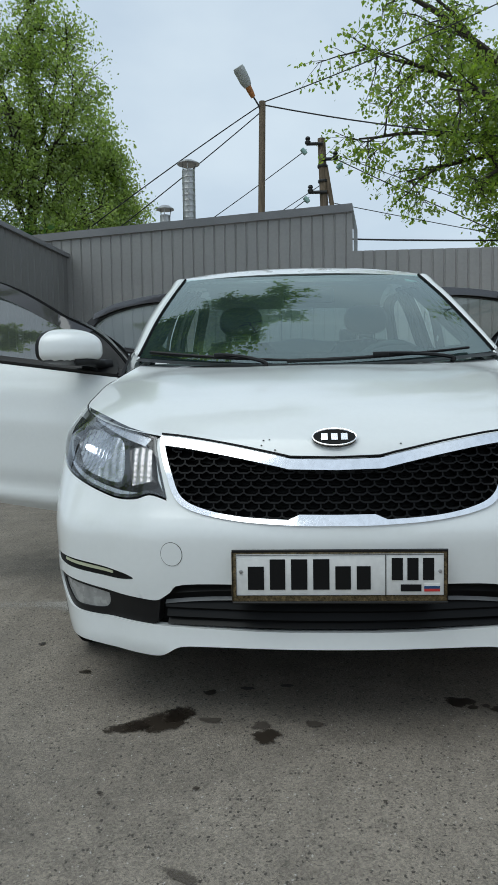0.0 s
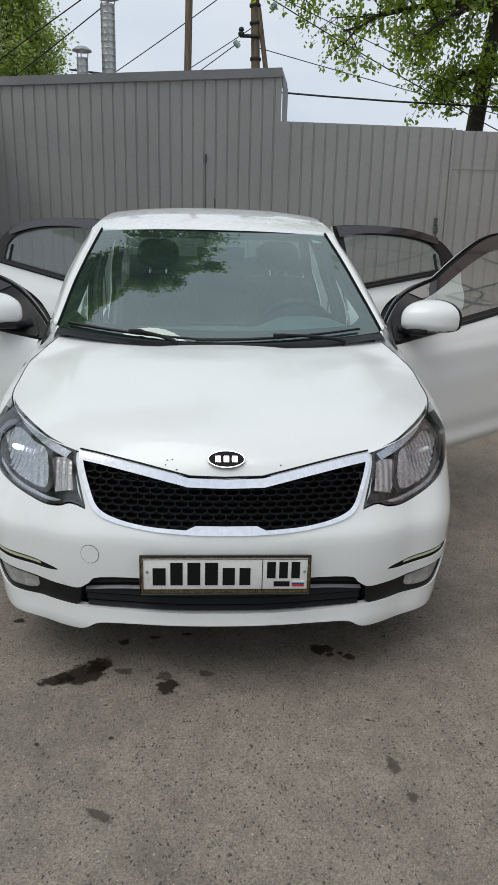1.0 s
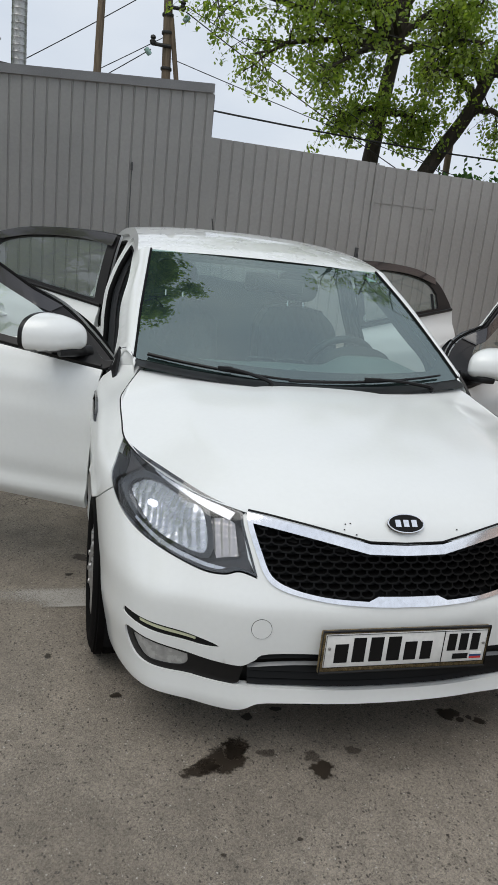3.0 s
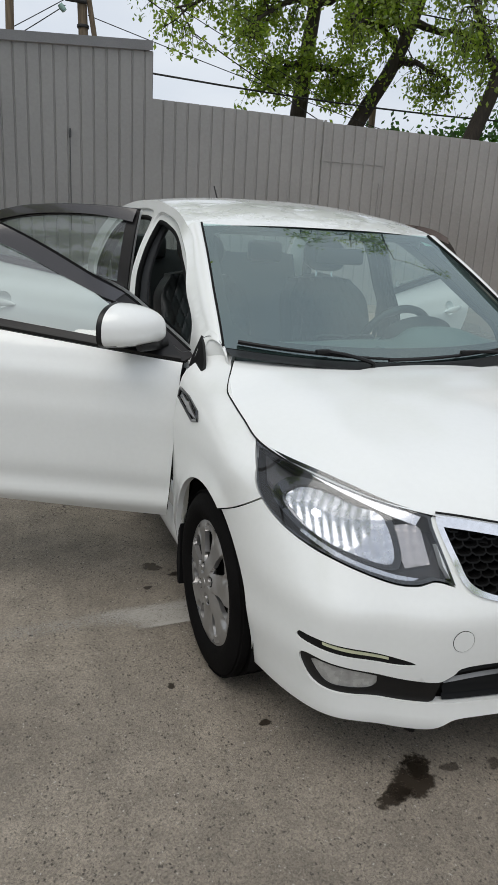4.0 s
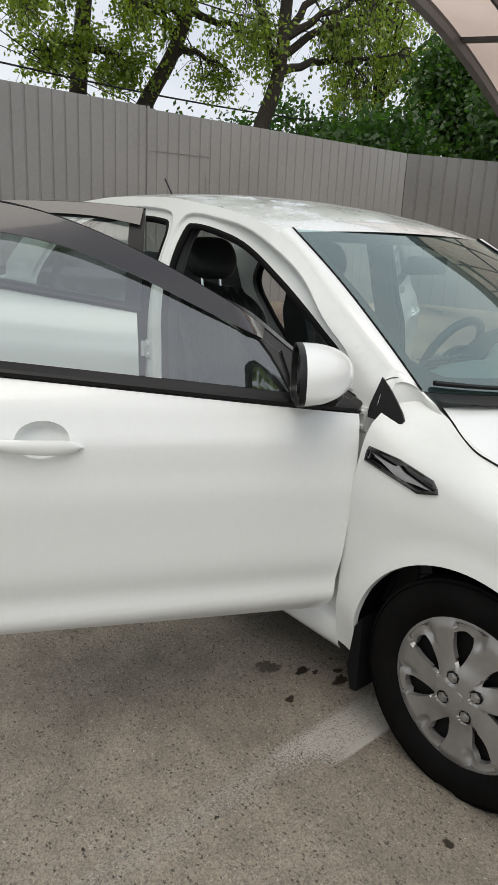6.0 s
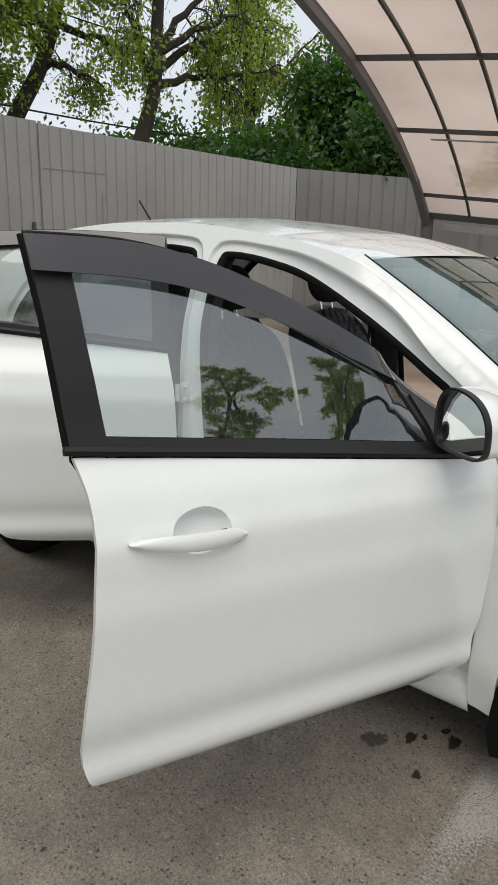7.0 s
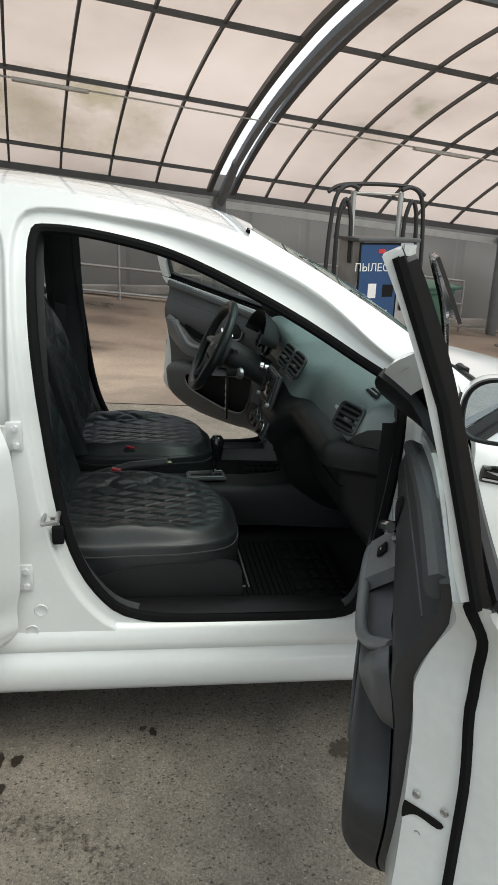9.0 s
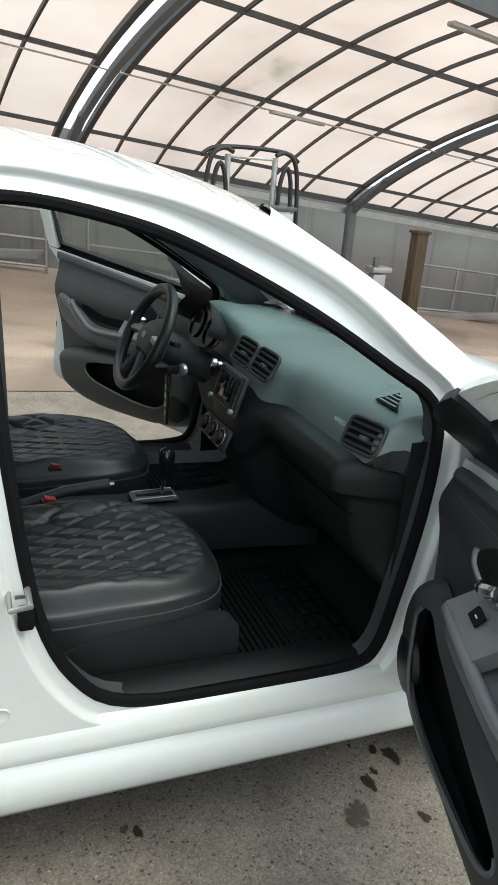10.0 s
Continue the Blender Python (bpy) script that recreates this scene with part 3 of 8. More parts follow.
def worn_strip(p0, p1, w, strength):
    a, b = Vector(p0), Vector(p1)
    d = (b - a)
    side = Vector((-d.y, d.x)).normalized()
    n, bm = 24, bmesh.new()
    lay = bm.verts.layers.float.new("fade")
    rows = []
    for i in range(n + 1):
        row = []
        for j in range(13):
            s = j / 12 - 0.5
            q = a + d * i / n + side * w * s
            v = bm.verts.new((q.x, q.y, ground_z(q.x, q.y) + 0.005))
            f = i / n
            near = 1 - smoothstep(0.17, 0.26, f + 0.10 * s)          # whole beside the wheel, rubbed thin further out
            crisp = 1 - smoothstep(0.44, 0.5, s)
            soft = 1 - smoothstep(0.0, 0.5, s)
            v[lay] = strength * smoothstep(-0.5, -0.12, s) * ((0.72 + 0.28 * smoothstep(0.30, 0.44, s)) * crisp * near + 0.55 * (1 - 0.4 * f) * soft * (1 - near))
            row.append(v)
        rows.append(row)
    for i in range(n):
        for j in range(12):
            bm.faces.new((rows[i][j], rows[i + 1][j], rows[i + 1][j + 1], rows[i][j + 1]))
    return tagged(part("road_marking", bm, LINE), "worn white paint line on the asphalt beside the wheel", "road marking", kind="structure")


worn_strip((-0.70, 1.175), (-2.6, 1.13), 0.22, 0.56)


def corrugated(name, p0, p1, z0a, z0b, top_a, top_b, material, label, rib=0.2, depth=0.016, category="fence"):
    """Trapezoid sheet metal from p0 to p1, upright, the top running from top_a to top_b; one sheet of the fence per 1.1 m."""
    a, b = Vector((*p0, 0)), Vector((*p1, 0))
    d = b - a
    length = d.length
    d.normalize()
    nrm = Vector((d.y, -d.x, 0))
    bm = bmesh.new()
    prof = [(0, 1), (0.80, 1), (0.86, 0), (0.94, 0), (1.0, 1)]
    prev, s = None, 0.0
    k = 0
    while s < length:
        for f, h in prof[:-1]:
            t = min(s + f * rib, length)
            q = a + d * t + nrm * (depth * h)
            g = t / length
            col = [bm.verts.new((q.x, q.y, z0a + (z0b - z0a) * g)), bm.verts.new((q.x, q.y, top_a + (top_b - top_a) * g))]
            back = [bm.verts.new((*(q - nrm * 0.004).xy, v.co.z)) for v in col]
            if prev:
                bm.faces.new((prev[0][0], col[0], col[1], prev[0][1]))
                bm.faces.new((prev[1][0], prev[1][1], back[1], back[0]))
                bm.faces.new((prev[0][1], col[1], back[1], prev[1][1]))
            prev = (col, back)
        s += rib
    return part(name, bm, material, None, label, smooth=False)


# the line of the fence: the shed, then the sheet fence, then the corner
F0, F1, F2 = Vector((-4.5, 9.95)), Vector((0.975, 9.215)), Vector((8.30, 8.14))
shed = tagged(new("shed"), "grey corrugated metal shed with a sloping flashed roof edge", "shed")
w1 = corrugated("wall", F0, F1, -0.1, -0.1, 3.46, 3.66, FENCE, "", rib=0.17)
w1.parent = shed
dirf = (F1 - F0).normalized()
nrmf = Vector((dirf.y, -dirf.x))
bm = bmesh.new()
q = [(F0 - dirf * 0.3, 3.51), (F1 + dirf * 0.03, 3.72)]
vs = []
for (p, z) in q:
    for dx, dz in ((0.05, -0.06), (0.05, 0.06), (-2.4, 0.30), (-2.4, 0.24), (0.0, -0.02)):
        pp = p + nrmf * dx
        vs.append(bm.verts.new((pp.x, pp.y, z + dz)))
for i in range(5):
    bm.faces.new((vs[i], vs[(i + 1) % 5], vs[5 + (i + 1) % 5], vs[5 + i]))
bm.faces.new(vs[:5][::-1])
bm.faces.new(vs[5:])
part("roof", bm, CAPM, shed, "grey metal flashing along the roof edge", smooth=False)
bm = bmesh.new()
p = F1 + dirf * 0.012
e1, e2 = p - nrmf * 0.02, p - nrmf * 2.4
vs = [bm.verts.new(c) for c in ((e1.x, e1.y, -0.1), (e2.x, e2.y, -0.1), (e2.x, e2.y, 3.94), (e1.x, e1.y, 3.66))]
bm.faces.new(vs)
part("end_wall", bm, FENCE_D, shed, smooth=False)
bm = box((0, 0, 0), (0.03, 0.03, 0.10), bevel=0.006)
box((0.0, 0, 0.05), (0.02, 0.05, 0.025), bm)
lt = part("latch", bm, CAN_STEEL, shed)
lt.matrix_basis = Matrix.Translation((-0.115, 9.335, 2.55))
bm = box((0, 0, 0), (0.012, 0.012, 1.2))
jl = part("door_seam", bm, CAN_STEEL, shed)
jl.matrix_basis = Matrix.Translation((-0.115, 9.345, 1.90))

fence = tagged(new("fence"), "tall grey corrugated sheet metal fence closing the yard", "fence", kind="structure")
g = (Vector((3.42, 8.856)) - F1).length / (F2 - F1).length
zt = lambda s: 3.08 + (2.88 - 3.08) * s
corrugated("sheet_panel", F1, F1.lerp(F2, g), -0.1, -0.1, 3.08, zt(g), FENCE, "", rib=0.17).parent = fence
corrugated("sheet_panel", F1.lerp(F2, g + 0.001), F2, -0.1, 0.3, zt(g) - 0.03, 2.88, FENCE, "", rib=0.17).parent = fence
F3 = Vector((12.6, 5.0))
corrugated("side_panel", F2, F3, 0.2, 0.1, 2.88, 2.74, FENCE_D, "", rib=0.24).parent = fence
df2 = (F2 - F1).normalized()
nf2 = Vector((df2.y, -df2.x))


def fence_bar(s, z0, z1, w, t):
    c = F1.lerp(F2, s) + nf2 * 0.03
    ob = part("gate_trim", box((0, 0, 0), (w * 0.5, t, z1 - z0), bevel=0.004), FENCE, fence, smooth=False)
    ob.matrix_basis = Matrix.Translation((c.x, c.y, (z0 + z1) / 2)) @ pose(0, 0, 0, 0, 0, math.degrees(math.atan2(df2.y, df2.x)))


fence_bar(g + 0.004, 0.0, zt(g), 0.07, 0.03)
c = F1.lerp(F2, g) - nf2 * 0.012
bk = part("joint_strip", box((0, 0, 0), (0.30, 0.010, zt(g) - 0.02), bevel=0.002), FENCE, fence, smooth=False)
bk.matrix_basis = Matrix.Translation((c.x, c.y, (zt(g) - 0.02) / 2)) @ pose(0, 0, 0, 0, 0, math.degrees(math.atan2(df2.y, df2.x)))
fence_bar(g + 0.128, 0.0, 2.20, 0.03, 0.02)
c = F1.lerp(F2, g + 0.066) + nf2 * 0.020
hz = part("gate_trim", box((0, 0, 0), (1.0, 0.008, 0.006)), FENCE, fence, smooth=False)
hz.matrix_basis = Matrix.Translation((c.x, c.y, 2.46)) @ pose(0, 0, 0, 0, 0, math.degrees(math.atan2(df2.y, df2.x)))
c = F1.lerp(F2, 0.318) + nf2 * 0.06
bm = box((0, 0, 0), (0.07, 0.035, 0.08), bevel=0.01)
tube([(-0.022, 0, 0.035)] + [(0.022 * math.cos(a), 0, 0.07 + 0.028 * math.sin(a)) for a in (math.pi - i * math.pi / 6 for i in range(7))] + [(0.022, 0, 0.035)], 0.006, bm)
lk = tagged(part("padlock", bm, CAN_STEEL), "dark steel padlock hanging on the fence gate", "padlock")
lk.matrix_basis = Matrix.Translation((c.x, c.y, 1.60))
bm = box((0, 0, 0), (0.05, 0.02, 0.14))
hb = part("hasp", bm, CAN_STEEL, fence)
hb.matrix_basis = Matrix.Translation((c.x, c.y + 0.02, 1.71))

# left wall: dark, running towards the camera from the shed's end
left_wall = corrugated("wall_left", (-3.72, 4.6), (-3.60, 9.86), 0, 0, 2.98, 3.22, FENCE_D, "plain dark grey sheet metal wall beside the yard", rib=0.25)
tagged(left_wall, "", "wall", kind="structure")
part("capping", box((0, 0, 0), (0.12, 5.3, 0.06)), CAPM, left_wall, smooth=False).matrix_basis = Matrix.Translation((-3.66, 7.23, 3.12)) @ pose(0, 0, 0, 2.6, 0, -1.3)
# far side of the yard, behind the camera
back = corrugated("wall_back", (-14, -24), (14, -26), -0.5, -2.6, 2.2, 0.4, FENCE_D, "plain grey sheet metal wall closing the yard", rib=0.25)
tagged(back, "", "wall", kind="structure")

# ---- the canopy of the washing bays ----
CAN_SL, CAN_DX = 0.096, -0.12          # it falls with y and stands askew to the car
prof_x = Smooth([4.45, 6.15, 8.22, 9.85, 10.30], [3.66, 3.36, 2.72, 1.93, 1.62])


def can(x, s, lift=0.0):
    """A point of the roof: x across the vault, s along it."""
    return Vector((x + CAN_DX * (s - 1.3), s + 0.165 * (x - 8.2), prof_x(x) + CAN_SL * (s - 1.3) + lift))


CAN_X = [4.65, 6.29, 8.08, 9.73, 10.18]
canopy = tagged(new("canopy"), "curved canopy of pinkish translucent sheets on a dark steel frame", "canopy")
bays = [(5.90, 0.48), (0.05, -5.22), (-5.66, -10.9), (-11.1, -16.4)]
sub = lambda a, b, n: [a + (b - a) * i / n for i in range(n + 1)]


def rail(pts, w, h, material, name, label=""):
    """A flat steel bar along points."""
    bm = bmesh.new()
    prev = None
    for i, q in enumerate(pts):
        d = (pts[min(i + 1, len(pts) - 1)] - pts[max(i - 1, 0)]).normalized()
        side = d.cross(Vector((0, 0, 1))).normalized()
        up = side.cross(d)
        ring = [bm.verts.new(q + side * w / 2 * a + up * h * b) for a, b in ((-1, 0), (1, 0), (1, 1), (-1, 1))]
        if prev:
            for j in range(4):
                bm.faces.new((prev[j], prev[(j + 1) % 4], ring[(j + 1) % 4], ring[j]))
        else:
            bm.faces.new(ring[::-1])
        prev = ring
    bm.faces.new(prev)
    return part(name, bm, material, canopy, label, smooth=False)


RIBS = [[5.94, 5.18, 4.41, 3.65, 2.88, 2.12, 1.36, 0.46], [0.05, -0.54, -1.27, -2.0, -2.71, -3.43, -4.20, -5.28]]
RIBS += [sub(a, b, 7) for a, b in bays[2:]]
for ribs, (s0, s1) in zip(RIBS, bays):
    cells = 7
    for xa, xb in zip(CAN_X, CAN_X[1:]):
        n = 5 if xb - xa > 1 else 2
        for k in range(cells):
            a, b = ribs[k], ribs[k + 1]
            part("roof_sheet", grid(n, 1, lambda u, v: can(xa + (xb - xa) * u, a + (b - a) * v, 0.05)), POLY, canopy)
    for k in range(cells + 1):
        s = ribs[k]
        edge = k in (0, cells)
        rail([can(x, s, -0.03 if edge else 0.0) for x in sub(4.65, 10.18, 16)], 0.09 if edge else 0.035, 0.07 if edge else 0.045, CAN_STEEL, "arch" if edge else "rib")
    for x in CAN_X[1:4]:
        rail([can(x, s, -0.02) for s in sub(s0, s1, 6)], 0.055, 0.06, CAN_STEEL, "purlin")
# soft shade of leaves, painted under the sheets as olive smudges
for x0, s0, rx, rs, st in ((8.48, 2.55, 0.40, 0.45, 0.50), (8.70, 4.15, 0.42, 0.50, 0.40), (9.25, 4.85, 0.46, 0.50, 0.36), (8.9, 3.3, 0.95, 2.0, 0.22)):
    bm = bmesh.new()
    lay = bm.verts.layers.float.new("fade")
    gv = [[bm.verts.new(can(x0 + rx * i / 6, s0 + rs * j / 6, 0.040)) for j in range(-6, 7)] for i in range(-6, 7)]
    for i in range(13):
        for j in range(13):
            gv[i][j][lay] = st * max(0.0, 1 - math.hypot(i - 6, j - 6) / 6) - 0.12 * (math.hypot(i - 6, j - 6) >= 6)
    for i in range(12):
        for j in range(12):
            bm.faces.new((gv[i][j], gv[i + 1][j], gv[i + 1][j + 1], gv[i][j + 1]))
    part("leaf_shade_smudge", bm, LEAF_SHADE, canopy, "olive smudge of painted leaf shade on the sheet")
for x, w, h in ((10.18, 0.09, 0.10), (4.62, 0.10, 0.16)):
    rail([can(x, s, -0.06) for s in sub(bays[0][0], bays[-1][1], 30)], w, h, CAN_STEEL, "edge_beam")
# steel posts at the joints of the bays, with a short strut
for k in range(0, 4):
    s = bays[k][0] + (0.21 if k else 0.02)
    top = can(10.22, s, -0.02)
    zg = ground_z(top.x, top.y)
    bm = tube([(top.x, top.y, zg - 0.05), (top.x, top.y, top.z)], 0.11, sides=14)
    tube([(top.x, top.y, top.z - 0.15), can(9.3, s, -0.05)], 0.07, bm, sides=10)
    part("post", bm, POST_STEEL, canopy, "grey painted steel post")
    rail([can(x, s, -0.12) for x in sub(4.6, 10.2, 14)], 0.10, 0.09, POST_STEEL, "main_arch")
# strip lamps and conduit under the purlins
for x, s, ln in ((8.15, 3.1, 0.95), (8.15, -2.6, 0.95), (4.95, 3.1, 1.3), (4.95, -2.9, 1.3)):
    bm = bmesh.new()
    a, b = can(x, s - ln / 2, -0.08), can(x, s + ln / 2, -0.08)
    d = b - a
    mtx = Matrix.Translation((a + b) / 2) @ d.to_track_quat("Y", "Z").to_matrix().to_4x4()
    box((0, 0, 0), (0.11, d.length, 0.05), bm, bevel=0.012)
    bmesh.ops.transform(bm, matrix=mtx, verts=bm.verts)
    part("strip_lamp", bm, ALU, canopy, "unlit dull aluminium strip lamp")
part("conduit", tube([can(8.14, s, -0.07) for s in sub(5.4, -10, 20)], 0.012, sides=6), ALU, canopy, "thin grey conduit")

# back wall of the bays and the pipe rails before it
WB = [Vector((11.1 + CAN_DX * (s - 1.3), s)) for s in (9.0, -22.0)]
wall_b = corrugated("wall_bays", WB[0], WB[1], 0.4, -3.0, 2.75, -0.2, WALLM, "plain grey cladding wall behind the washing bays", rib=1.15, depth=0.02)
tagged(wall_b, "", "wall", kind="structure")
bm = bmesh.new()
rail_bits = [can(10.36, s, -0.14) for s in sub(5.7, -18, 20)]
rail(rail_bits, 0.12, 0.12, ALU, "gutter", "dull grey gutter under the roof edge")


def pipe_rail(s0, s1, x=10.35, h=1.0):
    thing = tagged(new("pipe_rail"), "grey welded pipe railing in front of the bay wall", "railing", "railings of the bays")
    f = lambda s, z: Vector((x + CAN_DX * (s - 1.3), s, ground_z(x, s) + z))
    for z in (h, h * 0.55, 0.12):
        part("rail", tube([f(s, z) for s in sub(s0, s1, 6)], 0.024, sides=8), STEEL, thing)
    n = max(2, int(abs(s1 - s0) / 1.3))
    for i in range(n + 1):
        s = s0 + (s1 - s0) * i / n
        part("post", tube([f(s, 0), f(s, h)], 0.026, sides=8), STEEL, thing)


pipe_rail(5.2, 0.9)
pipe_rail(0.2, -4.4)
pipe_rail(-6.6, -12.0, 9.9, 1.05)

# ---- trees, poles and wires beyond the fence ----
def leaf_cloud(centres, spread, count, size, seed, droop=0.25):
    """Many small pointed leaves scattered round the twig ends."""
    rng = np.random.default_rng(seed)
    c = np.array([tuple(q) for q in centres])
    base = c[rng.integers(0, len(c), count)] + rng.normal(0, 1, (count, 3)) * np.array(spread)
    d = rng.normal(0, 1, (count, 3))
    d[:, 2] -= droop
    d /= np.linalg.norm(d, axis=1)[:, None]
    side = np.cross(d, rng.normal(0, 1, (count, 3)))
    side /= np.linalg.norm(side, axis=1)[:, None]
    ln = size * rng.uniform(0.6, 1.25, count)[:, None]
    v = np.stack([base, base + d * ln * 0.45 + side * ln * 0.30, base + d * ln, base + d * ln * 0.45 - side * ln * 0.30], 1).reshape(-1, 3)
    me = bpy.data.meshes.new("crown")
    me.from_pydata(v.tolist(), [], np.arange(count * 4).reshape(-1, 4).tolist())
    return me


def tree(stem, limbs, seed, material, label, size=0.12, trunk_r=0.2, droop=0.2, bunch=7, side_limbs=9, twigs=9, twig=0.5, spread=0.085):
    """A trunk along stem; each limb (share of the stem, aim) bears side branches, these twigs, and the twigs bunches of leaves."""
    rnd = random.Random(seed)
    thing = tagged(new("tree"), label, "tree", "trees behind the fence")
    st = spline([Vector(q) for q in stem], 5)
    bm = tube(st, trunk_r, sides=10, taper=trunk_r * 0.5)
    rv = lambda k: Vector((rnd.uniform(-k, k), rnd.uniform(-k, k), rnd.uniform(-k, k)))
    tips = []
    for f, aim in limbs:
        p0, p1 = st[int(f * (len(st) - 1))], Vector(aim)
        ln = (p1 - p0).length
        mid = p0.lerp(p1, 0.45) + Vector((0, 0, ln * rnd.uniform(0.06, 0.20))) + rv(ln * 0.07)
        n = 12
        pts = []
        for j in range(n + 1):
            t = j / n
            pts.append(p0 * (1 - t) ** 2 + mid * 2 * t * (1 - t) + p1 * t * t + rv(0.05 * (0 < j < n)))
        tube(pts, trunk_r * 0.46, bm, sides=7, taper=0.020)
        for k in range(side_limbs):
            t = 0.28 + 0.72 * (k + rnd.random()) / side_limbs
            i = min(int(t * n), n - 1)
            a = pts[i].lerp(pts[i + 1], t * n - i)
            d = (pts[i + 1] - pts[i]).normalized() * 0.7 + rv(1.0)
            d.normalize()
            sl = ln * rnd.uniform(0.16, 0.34) * (1.15 - 0.45 * t)
            br, q = [a], a.copy()
            for _ in range(5):
                d = (d + rv(0.28) + Vector((0, 0, 0.05 - droop * 0.30))).normalized()
                q = q + d * sl / 5
                br.append(q.copy())
            tube(br, 0.026, bm, sides=4, taper=0.009, caps=False)
            for w in range(twigs):
                b = 0.25 + 0.75 * (w + rnd.random()) / twigs
                i2 = min(int(b * 5), 4)
                a2 = br[i2].lerp(br[i2 + 1], b * 5 - i2)
                e = (d * 0.6 + rv(1.0) - Vector((0, 0, droop))).normalized()
                l2 = twig * rnd.uniform(0.5, 1.2)
                tw = [a2, a2 + e * l2 * 0.5, a2 + e * l2 + Vector((0, 0, -droop * l2 * 0.5))]
                tube(tw, 0.009, bm, sides=3, taper=0.004, caps=False)
                tips += [tw[1], tw[1].lerp(tw[2], 0.5), tw[2], tw[2]]
    part("trunk", bm, BARK, thing)
    cr = new("crown", leaf_cloud(tips, (spread, spread, spread * 0.9), len(tips) * bunch, size, seed, droop))
    cr.data.materials.append(material)
    cr.parent = thing
    return thing


tree([(5.95, 15.8, 0), (6.12, 15.88, 3.0), (6.36, 15.88, 5.7), (6.55, 15.8, 7.4)],
     [(0.82, (1.7, 14.8, 6.7)), (0.86, (1.8, 15.0, 8.8)), (0.80, (2.7, 14.4, 5.6)), (0.92, (3.0, 15.4, 10.6)), (0.80, (4.1, 13.9, 5.3)), (0.88, (4.3, 14.4, 8.3)), (0.95, (5.7, 15.2, 11.6)), (1.0, (7.3, 14.4, 9.6)),
      (0.90, (8.3, 15.4, 7.8)), (0.84, (7.7, 14.0, 6.5)), (0.84, (3.4, 13.5, 7.2)), (0.6, (5.0, 15.0, 4.7)), (0.6, (7.1, 15.0, 4.9)), (1.0, (1.9, 15.6, 10.8))],
     3, LEAF, "tall tree in fresh green leaf behind the fence", size=0.115, trunk_r=0.26, droop=0.22, bunch=4, side_limbs=13, twigs=9, twig=0.62, spread=0.085)
tree([(5.7, 15.1, 0), (6.5, 15.1, 2.2), (7.47, 15.1, 4.1), (8.2, 15.0, 5.35), (8.75, 15.0, 6.8), (8.95, 14.9, 8.2)],
     [(0.9, (7.0, 14.2, 8.9)), (1.0, (8.3, 13.8, 10.4)), (0.85, (10.4, 14.2, 8.8)), (0.72, (10.6, 14.4, 6.0)), (0.80, (9.2, 13.6, 7.0)), (1.0, (9.9, 14.8, 10.4)), (0.70, (6.9, 14.4, 6.9)), (0.62, (9.3, 14.2, 5.0)), (0.66, (6.4, 14.0, 5.9)),
      (1.0, (5.6, 7.4, 9.4)), (1.0, (4.2, 7.9, 9.5)), (1.0, (6.9, 7.0, 9.2))],
     8, LEAF, "leaning tree in fresh green leaf behind the fence", size=0.115, trunk_r=0.23, droop=0.35, bunch=3, side_limbs=10, twigs=8, twig=0.62, spread=0.085)
tree([(8.1, 12.8, 0), (8.55, 12.8, 2.2), (9.05, 12.8, 3.7), (9.5, 12.8, 4.9), (9.65, 12.8, 6.6), (9.8, 12.7, 8.4)],
     [(0.62, (13.0, 12.0, 5.7)), (0.70, (12.0, 12.3, 7.6)), (0.66, (13.8, 12.8, 6.9)), (0.9, (8.9, 12.2, 9.2)), (1.0, (10.4, 11.8, 10.0)), (0.8, (7.7, 12.2, 8.2)), (0.9, (11.4, 11.8, 9.4)), (0.62, (8.0, 12.2, 6.2)), (0.7, (11.2, 11.6, 6.6))],
     12, LEAF, "tall tree with a dark trunk and long drooping twigs", size=0.115, trunk_r=0.22, droop=0.85, bunch=2, side_limbs=11, twigs=9, twig=0.7, spread=0.085)
tree([(13.6, 13.8, 0), (13.9, 13.8, 3.0), (14.2, 13.8, 5.5)],
     [(0.6, (11.6, 13.0, 6.4)), (0.8, (12.6, 12.8, 8.4)), (1.0, (14.4, 13.4, 9.6)), (0.8, (16.2, 13.0, 7.4)), (0.7, (13.0, 12.4, 6.6)), (1.0, (15.8, 14.4, 9.0)), (0.6, (15.6, 12.6, 5.6))],
     21, LEAF, "broad tree in light leaf beyond the bushes", size=0.12, trunk_r=0.2, droop=0.5, bunch=4)
tree([(-6.3, 15.4, 0), (-6.2, 15.4, 2.5), (-6.1, 15.4, 5.0), (-6.0, 15.4, 7.5)],
     [(0.45, (-4.6, 14.8, 5.2)), (0.55, (-4.9, 15.6, 6.6)), (0.7, (-4.8, 15.0, 8.0)), (0.85, (-5.1, 15.4, 9.3)), (1.0, (-6.0, 15.4, 10.4)), (0.9, (-7.2, 15.2, 9.6)), (0.5, (-7.4, 14.6, 6.4)), (0.4, (-5.4, 14.2, 4.6)), (0.6, (-6.0, 14.0, 7.2)), (0.7, (-7.6, 15.0, 8.0)), (0.35, (-6.6, 14.2, 4.8))],
     31, LEAF_L, "bushy tree in small grey-green leaf behind the shed", size=0.085, trunk_r=0.17, droop=0.08, bunch=7, side_limbs=14, twigs=12, twig=0.55, spread=0.13)
